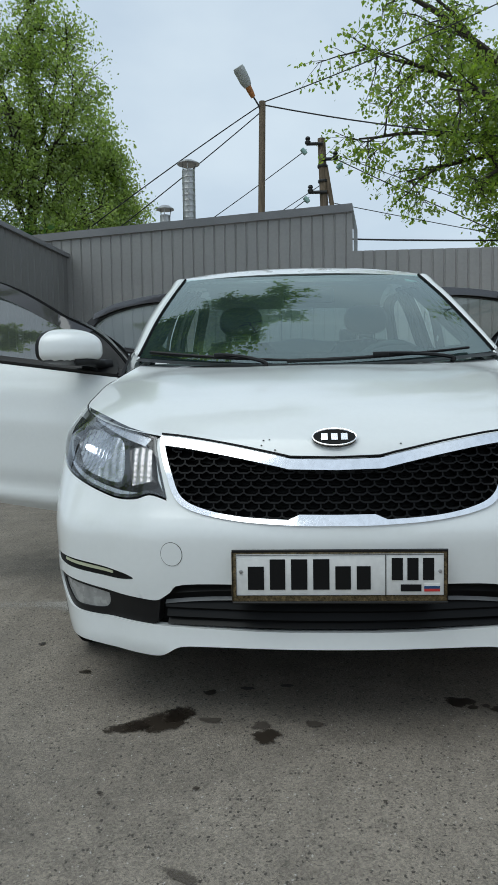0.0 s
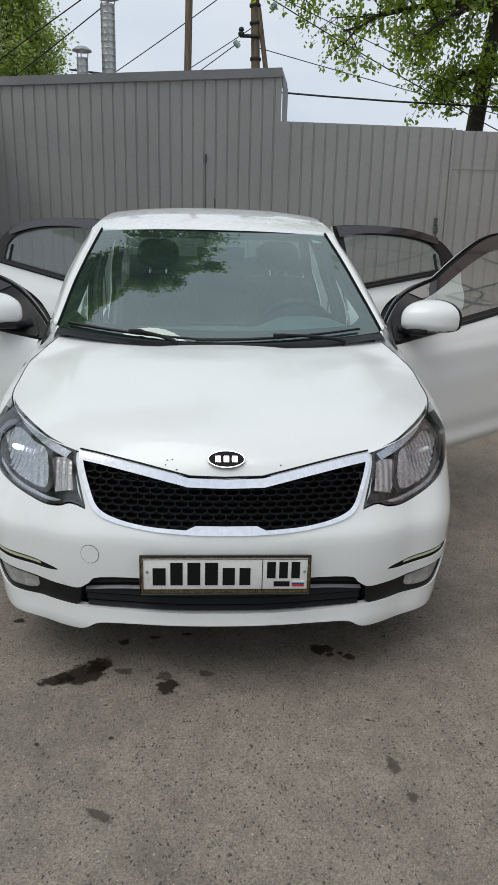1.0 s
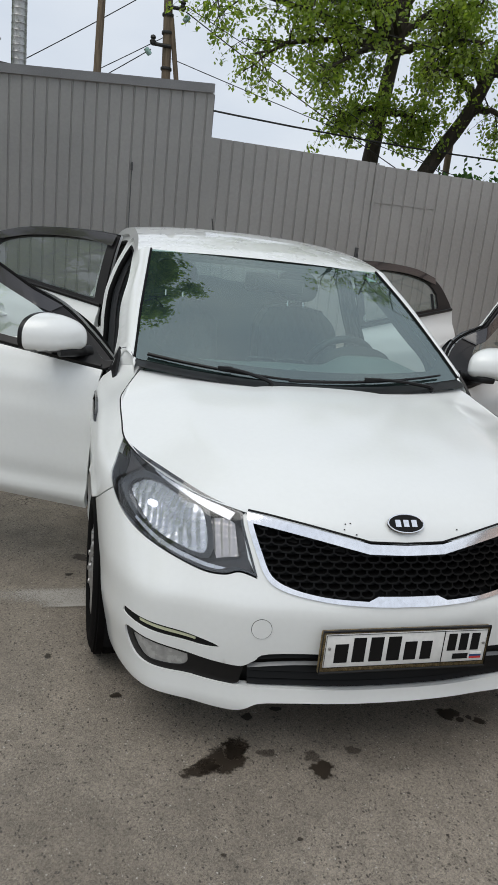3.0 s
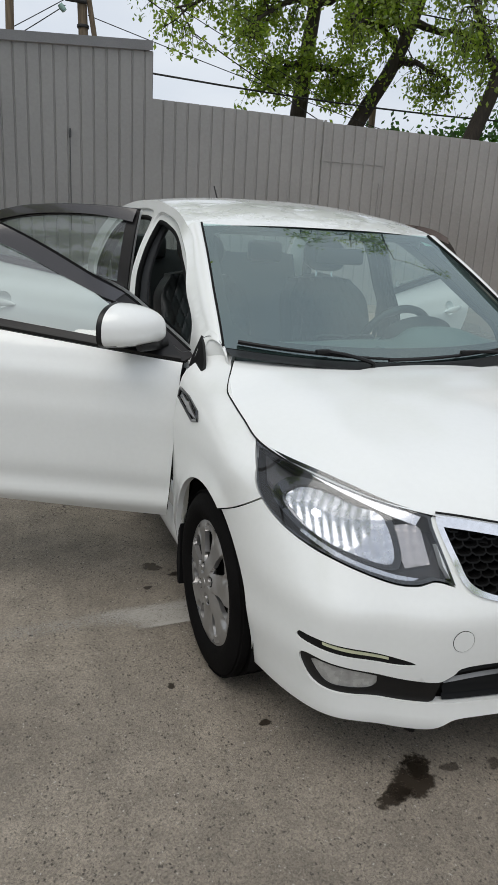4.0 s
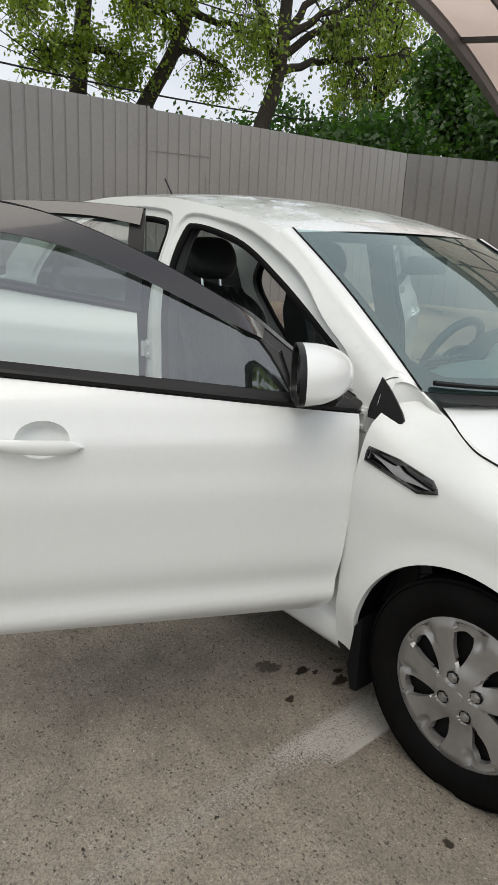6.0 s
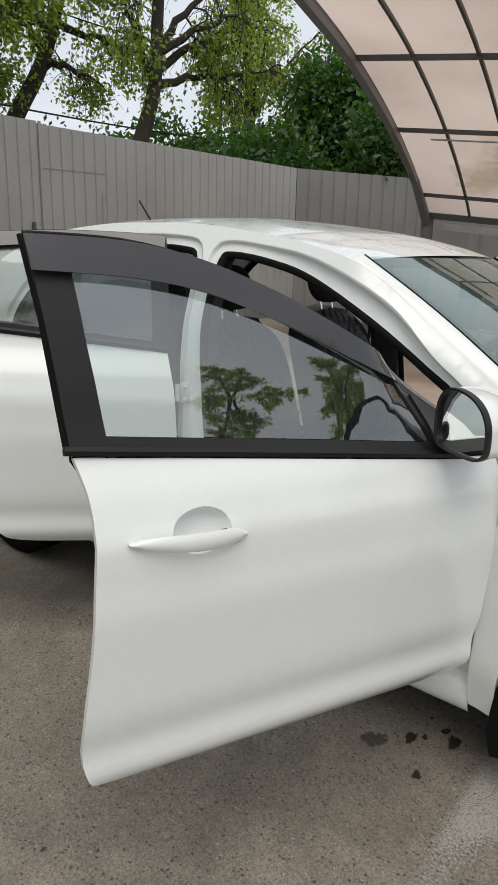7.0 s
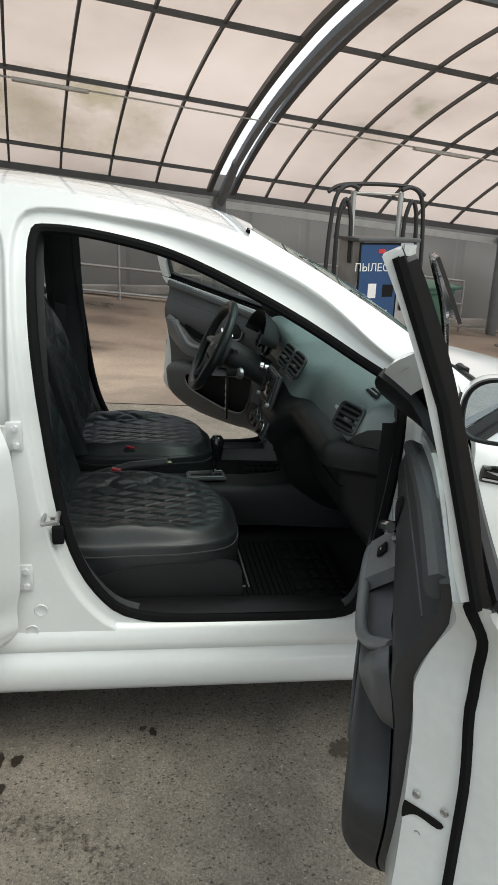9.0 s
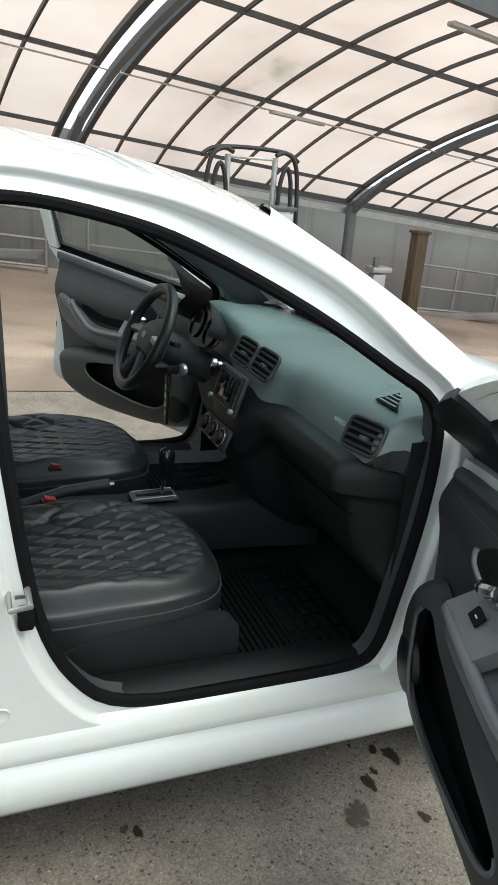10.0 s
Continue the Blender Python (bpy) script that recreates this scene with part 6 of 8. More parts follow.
for sg in (1, -1):
    S = lambda y, z: Vector((sg * (frame_x(y, z) - roll_in(y, TOPC(y) - z)), y, z))
    fr = part("side_frame", panel(frame_outline(), S, [[q for q, _, _ in LIP_F], [q for q, _, _ in LIP_R]], step=0.02, rim=0.0, flip=sg < 0), WHITE, car, "white body side with open door apertures")
    # the sill steps out below the doors
    sill_prof = [(-0.016, 0.398), (-0.004, 0.392), (0.004, 0.382), (0.010, 0.368), (0.014, 0.350), (0.016, 0.334), (0.012, 0.326), (0.016, 0.318), (0.026, 0.302), (0.033, 0.280), (0.035, 0.255), (0.031, 0.228), (0.018, 0.206), (0.0, 0.196)]
    part("sill", grid(30, len(sill_prof) - 1, lambda u, v: (lambda k, y: Vector((sg * (0.795 + sill_prof[k][0]), y, sill_prof[k][1] + 0.05 * (y - 1.25) * 0.9)))(round(v * (len(sill_prof) - 1)), 1.27 + 1.80 * u), flip=sg > 0), WHITE, car, "white door sill")
    # returns and rubber seals round the apertures
    for nm, lip in (("front_aperture", LIP_F), ("rear_aperture", LIP_R)):
        n = len(lip)
        mid = sum((q for _, q, _ in lip), Vector((0, 0))) / n
        def ring(bm, k, f, more=0.0, pull=0.0):
            """k: from the lip (0) to the edge (1); f: share of the step's depth."""
            out = []
            for a, q, dp in lip:
                w = a.lerp(q, k)
                w = w + (mid - w) * pull
                out.append(bm.verts.new((sg * (frame_x(a.x, a.y) + (frame_x(q.x, q.y) - frame_x(a.x, a.y)) * k - roll_in(a.x, TOPC(a.x) - a.y) * (1 - k) - dp * f - more), w.x, w.y)))
            return out
        def skirt(rings, bm):
            for a, b in zip(rings, rings[1:]):
                for i in range(n):
                    bm.faces.new((a[i], a[(i + 1) % n], b[(i + 1) % n], b[i]))
            return bm
        bm = bmesh.new()
        part("flange", skirt([ring(bm, *k) for k in ((0.0, 0.0), (0.06, 0.03), (0.13, 0.14), (0.22, 0.55), (0.30, 0.88), (0.38, 0.98), (0.50, 1.0), (1.0, 1.0))], bm), WHITE, fr, "white stepped edge of the aperture", angle=60)
        bm = bmesh.new()
        part(nm, skirt([ring(bm, 1.0, 1.0, 0.002, 0.0), ring(bm, 1.0, 1.0, 0.037, 0.006), ring(bm, 1.0, 1.0, 0.067, 0.02)], bm), TRIM, fr)
        bm = bmesh.new()
        part("door_seal", tube([Vector((sg * (frame_x(q.x, q.y) - dp - 0.008), q.x + (mid.x - q.x) * 0.02, q.y + (mid.y - q.y) * 0.02)) for _, q, dp in lip], 0.014, bm, sides=8, closed=True), RUBBER, fr, "black rubber door seal")
    # screen pillar: bridges the glass and the side
    def pillar(u, v, sg=sg):
        """u up the pillar, v from the glass round to the side."""
        y = 1.205 + (1.815 - 1.205) * u
        b = Vector((sg * (frame_x(y, TOPC(y)) - roll_in(y, 0)), y, TOPC(y)))
        a = ws_pt(sg, u)
        w = (b - a).length
        a1 = a + Vector((sg * 0.75, -0.35, 0.45)) * w * 0.40
        b1 = b + Vector((-sg * 0.42, -0.38, 0.62)) * w * 0.40
        return a * (1 - v) ** 3 + a1 * 3 * v * (1 - v) ** 2 + b1 * 3 * v * v * (1 - v) + b * v ** 3

    part("screen_pillar", grid(24, 12, pillar, flip=sg > 0), WHITE, car, "white screen pillar")
    # the wing's corner runs up into the pillar's foot
    foot_lo = [Vector((sg * side_x(y, z), y, z)) for y, z in ((1.070, 1.000), (1.105, 1.006), (1.150, 1.020), (1.20, 1.010), (1.235, 0.99))]
    f_out = Vector((sg * 0.5, -0.6, 0.6))
    foot_hi = [ws_pt(sg * 0.995, 0.0) + Vector((0, -0.02, -0.012)), pillar(0.02, 0.02), pillar(0.05, 0.35), pillar(0.07, 0.70), pillar(0.07, 1.0)]
    foot_hi = [foot_hi[0]] + [q + f_out * 0.0015 for q in foot_hi[1:]]
    f_lo, f_hi = spline(foot_lo, 4), spline(foot_hi, 4)
    part("pillar_foot", grid(len(f_lo) - 1, 6, lambda u, v: (lambda i: f_lo[i].lerp(f_hi[i], v) + Vector((sg * 0.5, -0.4, 0.5)) * 0.010 * math.sin(math.pi * v))(round(u * (len(f_lo) - 1))), flip=sg > 0), WHITE, car, "white foot of the screen pillar")
    part("pillar_seam", tube([f_lo[i].lerp(f_hi[i], 0.72) + Vector((sg * 0.5, -0.4, 0.5)) * 0.0125 * math.sin(math.pi * 0.72) for i in range(4, len(f_lo))], 0.0012, sides=4), INK, car)
    # small black triangle at the pillar's foot
    part("corner_pane", panel(spline([(1.142, 0.978), (1.175, 0.962), (1.252, 0.966), (1.258, 1.0), (1.246, 1.078), (1.20, 1.040)], 3, closed=True, sharp=(2, 4)), lambda y, z: Vector((sg * (0.814 - 0.40 * (z - 0.965) - 0.14 * (1.25 - y)), y, z)), step=0.015, rim=0.010, flip=sg < 0), BLACK, fr, "small black corner trim")
    # dark lining of the pillars, inside
    part("pillar_trim", grid(20, 3, lambda u, v: (lambda a, b: a.lerp(b, v))(ws_pt(sg * 0.97, u) - Vector((0, -0.03, 0.02)), (lambda y: Vector((sg * (frame_x(y, TOPC(y)) - 0.055), y + 0.07, TOPC(y) - 0.06)))(1.205 + (1.815 - 1.205) * u))), TRIM2, car)
    bm = bmesh.new()
    grid(4, 16, lambda u, v: Vector((sg * (frame_x(2.38, 0.42 + 1.05 * v) - 0.075 - 0.015 * math.sin(math.pi * u)), 2.315 + 0.15 * u + 0.05 * (1 - v) ** 3 * (u - 0.5), 0.42 + 1.07 * v)), bm)
    part("pillar_lining", bm, TRIM, car)
    # striker, switch and hinges on the middle pillar
    bm = tube([Vector((sg * 0.785, 2.300, 0.775)), Vector((sg * 0.845, 2.300, 0.775)), Vector((sg * 0.845, 2.335, 0.772)), Vector((sg * 0.785, 2.335, 0.770))], 0.006, sides=8)
    box((sg * 0.776, 2.318, 0.772), (0.005, 0.038, 0.046), bm, bevel=0.002)
    part("striker", bm, STEEL, fr, "steel door striker")
    part("door_switch", box((sg * 0.79, 2.305, 0.715), (0.02, 0.030, 0.05), bevel=0.006), RUBBER, fr, "black rubber door switch")
    for yy, zz in ((2.405, 0.60), (2.405, 0.985), (1.305, 0.60), (1.300, 0.95)):
        hx = frame_x(yy, zz)
        hg = part("hinge", box((sg * (hx + 0.002), yy - 0.012, zz), (0.012, 0.040, 0.075), bevel=0.005), WHITE_IN, fr, "white painted door hinge")
        part("hinge_pin", tube([(sg * (hx + 0.014), yy + 0.012, zz - 0.03), (sg * (hx + 0.014), yy + 0.012, zz + 0.03)], 0.009, sides=10), WHITE_IN, hg)
        for dz in (-0.022, 0.022):
            part("hinge_bolt", lathe([(0.0, 0.008), (0.008, 0.008), (0.009, 0.0)], Matrix.Translation((sg * (hx + 0.008), yy - 0.016, zz + dz)) @ pose(0, 0, 0, 0, 90 * sg, 0), n=6), WHITE_IN, hg)
    for yy, zz in ((2.36, 0.50), (2.385, 0.44), (2.345, 1.20)):
        part("grommet", lathe([(0.0, 0.001), (0.013, 0.0015), (0.016, 0.003), (0.018, 0.0)], Matrix.Translation((sg * frame_x(yy, zz), yy, zz)) @ pose(0, 0, 0, 0, 90 * sg, 0), n=16), WHITE_IN, fr)
    part("sill_plate", grid(12, 4, lambda u, v: Vector((sg * (0.752 - 0.09 * v), 1.50 + 0.72 * u, 0.415 + 0.03 * u + 0.012 * math.sin(v * math.pi))), flip=True), BLACK, car, "black plastic sill plate")
    # rear quarter
    RQ = [(3.03, 0.33), (3.06, 0.40)] + [(3.40 + 0.35 * math.cos(radians(d)), 0.42 + 0.35 * math.sin(radians(d))) for d in range(176, 0, -8)] + [(3.76, 0.36), (4.20, 0.38), (4.34, 0.45), (4.40, 0.60), (4.41, 0.85), (4.36, 1.09), (4.0, 1.15), (3.82, 1.17), (3.80, 0.93), (3.45, 0.88), (3.28, 0.82), (3.12, 0.66), (3.03, 0.50)]
    part("rear_wing", panel(RQ, lambda y, z: Vector((sg * (side_x(y, z) - 0.005), y, z)), step=0.05, rim=0.02, flip=sg < 0), WHITE, car, "white rear wing")
    part("wheel_well", grid(20, 2, lambda u, v: Vector((sg * (0.50 + 0.33 * v), 3.40 + 0.36 * math.cos(radians(-15 + 210 * u)), 0.42 + 0.36 * math.sin(radians(-15 + 210 * u))))), RUBBER, car)

# tail: boot lid, rear screen and rear bumper
part("rear_screen", grid(24, 10, lambda u, v: (lambda y, w: Vector((w * (frame_x(y, TOPC(y)) - 0.02), y, TOPC(y) + 0.015 * (1 - w * w))))(3.36 + 0.46 * v, u * 2 - 1)), REAR_GLASS, car, "rear window")
part("boot_lid", grid(24, 12, lambda u, v: (lambda w: Vector((w * (0.70 - 0.03 * v), 3.80 + 0.58 * min(1, v * 1.5) + 0.04 * max(0, v - 0.66), 1.215 - 0.04 * min(1, v * 1.5) + 0.01 * (1 - w * w) - 1.2 * max(0, v - 0.66) ** 1.2)))(u * 2 - 1)), WHITE, car, "white boot lid")
part("rear_bumper", grid(24, 10, lambda u, v: (lambda w, z: Vector((w * 0.775, 4.46 - 0.13 * abs(w) ** 3.5 - 0.05 * abs(z - 0.6), z)))(u * 2 - 1, 0.36 + 0.55 * v)), WHITE, car, "white rear bumper")
part("underbody", box((0, 2.2, 0.27), (1.5, 3.6, 0.05), m=pose(0, 0, 0, 2.2)), RUBBER, car, smooth=False)

# ---- wheels ----
def wheel(sg, y, z):
    m = Matrix.Translation((sg * 0.672, y, z)) @ pose(0, 0, 0, 0, 90 * sg, 0)
    w = part("wheel", lathe([(0.12, 0.02), (0.19, 0.02), (0.197, 0.03), (0.197, 0.16), (0.203, 0.178), (0.190, 0.172), (0.182, 0.06), (0.06, 0.05), (0.0, 0.05)], m), CAN_STEEL, car, "steel road wheel with a silver plastic cover")
    tread = [(0.20, 0.0), (0.235, -0.004), (0.285, 0.0), (0.305, 0.012)]
    for k in range(5):
        h = 0.03 + k * 0.033
        tread += [(0.3135, h - 0.012), (0.3135, h + 0.012), (0.306, h + 0.0135), (0.306, h + 0.0195)]
    tread += [(0.305, 0.176), (0.287, 0.190), (0.262, 0.196), (0.240, 0.194), (0.222, 0.186), (0.205, 0.170)]
    part("tyre", lathe(tread, m, n=72), TYRE, w, "black road tyre")
    holes = []
    for k in range(7):
        a = 2 * math.pi * k / 7 + 0.2
        pr = [(0.080, -0.04), (0.112, -0.20), (0.148, -0.27), (0.176, -0.25), (0.183, -0.12), (0.175, 0.05), (0.138, 0.10), (0.104, 0.08)]
        q = [(r * math.cos(a + t), r * math.sin(a + t)) for r, t in pr]
        holes.append([(v.x, v.y) for v in spline(q, 3, closed=True, sharp=(0, 3, 5))])

    def dome(u, v):
        r = math.hypot(u, v)
        th = math.atan2(v, u)
        h = 0.186 + 0.012 * math.exp(-(r / 0.09) ** 4) - 0.012 * smoothstep(0.18, 0.218, r)
        t = (th - 0.2 + math.pi / 7) % (2 * math.pi / 7) - math.pi / 7
        blade = ((t - 0.05) % (2 * math.pi / 7)) / (2 * math.pi / 7)
        h -= 0.012 * blade ** 1.6 * smoothstep(0.055, 0.10, r) * (1 - smoothstep(0.188, 0.206, r))
        h -= 0.014 * math.exp(-((t + 0.36) / 0.075) ** 2 - ((r - 0.172) / 0.022) ** 2)
        for b in range(4):
            d = math.hypot(u - 0.052 * math.cos(math.pi * b / 2 + 0.5), v - 0.052 * math.sin(math.pi * b / 2 + 0.5))
            h -= 0.008 * (1 - smoothstep(0.016, 0.021, d))
        return m @ Vector((u, v, h))

    rimc = [(0.218 * math.cos(t), 0.218 * math.sin(t)) for t in np.linspace(0, 2 * math.pi, 73)[:-1]]
    cov = part("wheel_cover", panel(rimc, dome, holes, step=0.006, rim=0.016), ALLOY, w, "silver seven-spoke wheel cover")
    part("cover_back", lathe([(0.0, 0.15), (0.185, 0.15)], m, n=24), INK, w)
    for k in range(4):
        a = 2 * math.pi * k / 4 + 0.5
        c = m @ Matrix.Translation((0.052 * math.cos(a), 0.052 * math.sin(a), 0.192))
        part("bolt_socket", lathe([(0.0195, -0.002), (0.0175, -0.0005), (0.0, -0.0005)], c, n=20), INK, cov, "dark bolt socket")
        part("wheel_bolt", lathe([(0.014, -0.006), (0.0145, 0.002), (0.0105, 0.003), (0.0095, 0.008), (0.0, 0.010)], c, n=6), STEEL, cov)
    part("centre_cap", lathe([(0.017, 0.0), (0.016, 0.003), (0.0, 0.004)], m @ Matrix.Translation((0, 0, 0.197)), n=24), ALLOY, cov)


for sg in (1, -1):
    wheel(sg, HUB_Y, HUB_Z)
    wheel(sg, 3.40, 0.425)

# ---- wipers and screen details ----
def wiper(x0, y0, z0, u0, u1, v0, v1):
    pts = [ws_pt(u0 + (u1 - u0) * i / 12, v0 + (v1 - v0) * i / 12) + Vector((0, -0.010, 0.010)) for i in range(13)]
    w = part("wiper", tube(pts, 0.008, sides=6, taper=0.005), BLACK, car, "black windscreen wiper")
    mid = pts[6]
    arm = [Vector((x0, y0, z0)), Vector((x0, y0, z0 + 0.02)), Vector((x0, y0, z0)).lerp(mid, 0.5) + Vector((0, -0.004, 0.022)), mid + Vector((0, -0.004, 0.012))]
    part("arm", tube(spline(arm, 4), 0.009, sides=6, taper=0.006), BLACK, w)
    part("clip", box(mid + Vector((0, -0.004, 0.008)), (0.06, 0.02, 0.018), bevel=0.004), BLACK, w)


wiper(-0.20, 0.99, 0.995, -0.94, -0.10, 0.030, 0.004)
wiper(0.52, 1.03, 1.005, -0.16, 0.86, 0.000, 0.032)
part("sticker", grid(2, 1, lambda u, v: ws_pt(0.80 + 0.1 * u, 0.90 + 0.05 * v) - Vector((0, -0.006, 0.008))), mat("pale_green_film", (0.3, 0.55, 0.48), 0.4), screen)

# the car stands a degree askew: its upper body drifts to one side towards the rear
for ob in [o for o in bpy.data.objects if o.type == "MESH" and o.name.split(".")[0] in
           ("windscreen", "edge_band", "cowl", "screen_seal", "roof", "headliner", "roof_moulding", "side_frame", "flange", "front_aperture", "rear_aperture", "door_seal", "screen_pillar", "pillar_foot", "pillar_seam", "corner_pane", "pillar_trim", "pillar_lining", "rear_screen")]:
    for v in ob.data.vertices:
        v.co.x -= 0.032 * smoothstep(0.98, 1.25, v.co.z) * min(max((v.co.y - 0.85) / 0.95, 0.0), 1.0)

# ---- doors ----
VISOR = mat("smoked_window_visor", (0.023, 0.020, 0.022), 0.16, spec=0.6, var=0.1, coat=0.6)


BELT = lambda y: 0.972 + 0.126 * (y - 1.25)


def door(sg, front, angle):
    nm = "front_door" if front else "rear_door"
    if front:
        skin_o = [(1.312, 0.358), (1.62, 0.378), (2.05, 0.412), (2.32, 0.440), (2.378, 0.485), (2.380, 0.60), (2.362, 0.74), (2.350, 0.88), (2.342, 0.98), (2.344, 1.05), (2.356, BELT(2.356))]
        skin_o = spline(skin_o, 4, sharp=(10,)) + [Vector((y, BELT(y))) for y in np.linspace(2.3, 1.262, 16)]
        skin_o += spline([(1.268, 0.93), (1.280, 0.75), (1.298, 0.50), (1.308, 0.40)], 3)
        top = [(1.225, 0.995), (1.37, 1.095), (1.52, 1.205), (1.68, 1.296), (1.86, 1.385), (2.04, 1.454), (2.20, 1.488), (2.388, 1.497)]
        frame_o = spline(top, 5, sharp=()) + [Vector((2.374, 1.35)), Vector((2.356, BELT(2.356) + 0.004))] + [Vector((y, BELT(y) + 0.004)) for y in np.linspace(2.3, 1.26, 14)]
        glass_o = spline([(1.46, BELT(1.46) + 0.035), (1.53, 1.165), (1.70, 1.258), (1.88, 1.344), (2.05, 1.405), (2.20, 1.434), (2.312, 1.442)], 4) + [Vector((2.302, 1.30)), Vector((2.286, BELT(2.3) + 0.035))]
        pivot = Vector((sg * 0.835, 1.262, 0))
        trim_o = spline([(1.40, 0.45), (1.55, 0.405), (1.80, 0.398), (2.05, 0.422), (2.165, 0.47), (2.205, 0.58), (2.225, 0.71), (2.240, 0.83), (2.258, 0.98), (2.28, BELT(2.28) - 0.008), (2.0, BELT(2.0) - 0.008), (1.6, BELT(1.6) - 0.008), (1.33, BELT(1.33) - 0.008), (1.315, 0.80), (1.335, 0.55)], 4, closed=True, sharp=(9, 12))
    else:
        skin_o = [(2.43, 0.420), (2.75, 0.440), (2.95, 0.458), (3.03, 0.50), (3.10, 0.64), (3.24, 0.80), (3.38, 0.93), (3.46, 1.08), (3.485, BELT(3.485))]
        skin_o = spline(skin_o, 4, sharp=(8,)) + [Vector((y, BELT(y))) for y in np.linspace(3.4, 2.43, 14)]
        skin_o += spline([(2.415, 1.0), (2.408, 0.80), (2.415, 0.60), (2.425, 0.46)], 3)
        top = [(2.415, 1.515), (2.60, 1.525), (2.85, 1.525), (3.08, 1.508), (3.26, 1.468), (3.36, 1.420), (3.46, 1.31), (3.49, BELT(3.49) + 0.004)]
        frame_o = spline(top, 5) + [Vector((y, BELT(y) + 0.004)) for y in np.linspace(3.4, 2.42, 14)]
        glass_o = spline([(2.475, 1.472), (2.62, 1.482), (2.85, 1.480), (3.06, 1.462), (3.22, 1.425), (3.30, 1.36), (3.31, BELT(3.31) + 0.035)], 4, sharp=(5,)) + [Vector((2.48, BELT(2.48) + 0.035))]
        pivot = Vector((sg * 0.835, 2.43, 0))
        trim_o = spline([(2.49, 0.48), (2.85, 0.50), (3.0, 0.60), (3.15, 0.80), (3.34, 1.0), (3.41, BELT(3.4) - 0.008), (3.0, BELT(3.0) - 0.008), (2.50, BELT(2.5) - 0.008), (2.47, 0.85), (2.475, 0.6)], 4, closed=True, sharp=(5, 7))
    S = lambda y, z, d=0.0: Vector((sg * (side_x(max(y, 1.2), z) - d), y, z))
    hy, hz = (2.16, 0.945) if front else (3.16, 1.015)

    def outer(y, z):
        """The skin, with a dished grip behind the handle and the low sculpted line."""
        zz = z - 0.05 * (y - 1.2)
        low = 0.010 * math.exp(-((zz - 0.47) / 0.045) ** 2) - 0.006 * math.exp(-((zz - 0.40) / 0.025) ** 2) + 0.055 * smoothstep(0.455, 0.32, zz) ** 1.3
        line = 0.006 * smoothstep(0.935, 0.905, zz) * smoothstep(0.80, 0.90, zz) * smoothstep(1.25, 1.6, y)
        return S(y, z, low - line)

    flip = sg < 0
    dish = [(hy - 0.030 + 0.064 * math.cos(a), hz + 0.008 + 0.044 * math.sin(a)) for a in (2 * math.pi * i / 36 for i in range(36))]
    d = part(nm, panel(skin_o, outer, [dish], step=0.02, rim=0.012, flip=flip), WHITE, car, ("white front door" if front else "white rear door") + ", wide open")
    # inner shell, painted: set in from the skin's edge, joined to it by a sloping shut face
    y_end = 2.33 if front else 3.4
    inner = lambda y, z: Vector((sg * (min(side_x(max(y, 1.2), z), 0.868) - 0.052 - 0.098 * smoothstep(1.06, 0.86, z - 0.05 * (y - 1.2)) + 0.03 * smoothstep(0.48, 0.36, z - 0.05 * (y - 1.2))), y, z))
    shell_o = []
    for q in resample([Vector((q[0], q[1])) for q in skin_o], 0.03):
        k = smoothstep(y_end - 0.25, y_end, q.x) * smoothstep(1.14, 0.98, q.y)
        f = smoothstep(1.40, 1.26, q.x) if front else smoothstep(2.54, 2.42, q.x)
        shell_o.append((q, Vector((q.x - 0.078 * k + 0.02 * f, q.y + 0.02 * smoothstep(0.62, 0.42, q.y)))))
    part("inner_shell", panel([p for _, p in shell_o], inner, step=0.05, rim=0.0, flip=not flip), WHITE_IN, d, "white painted inner door shell")
    bm = bmesh.new()
    edge = lambda q, k: outer(q.x, q.y) - Vector((sg * k, 0, 0))
    ring_a = [bm.verts.new(edge(q, 0.010)) for q, _ in shell_o]
    ring_m = [bm.verts.new(edge(q, 0.014).lerp(inner(p.x, p.y), 0.25)) for q, p in shell_o]
    ring_b = [bm.verts.new(inner(p.x, p.y)) for _, p in shell_o]
    n = len(shell_o)
    for ra, rb in ((ring_a, ring_m), (ring_m, ring_b)):
        for i in range(n):
            bm.faces.new((ra[i], ra[(i + 1) % n], rb[(i + 1) % n], rb[i]))
    part("shut_face", bm, WHITE_IN, d, "white painted door edge")
    part("door_seal", tube([edge(q, 0.014).lerp(inner(p.x, p.y), 0.50) for q, p in shell_o], 0.008, sides=6, closed=True), RUBBER, d, "black door seal")
    lining = lambda y, z: inner(y, z) + Vector((-sg * (0.012 + 0.018 * math.exp(-((z - 0.92) / 0.12) ** 2)), 0, 0))
    # same plastic both sides; the right one is coloured darker for its shade
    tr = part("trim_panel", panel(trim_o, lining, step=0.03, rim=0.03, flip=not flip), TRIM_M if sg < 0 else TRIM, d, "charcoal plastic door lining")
    if front:
        part("front_seal", tube([S(q.x - 0.004, q.y, 0.040) for q in spline([(1.268, 0.95), (1.280, 0.75), (1.290, 0.62), (1.296, 0.53)], 4)], 0.013, sides=8), RUBBER, d, "black rubber strip along the hinge edge")
    # black window frame with the pane
    fo = lambda y, z: S(y, z, 0.008)
    part("window_frame", panel(frame_o, fo, [glass_o], step=0.02, rim=0.018, flip=flip), FRAME_BLK, d, "matte black window frame")
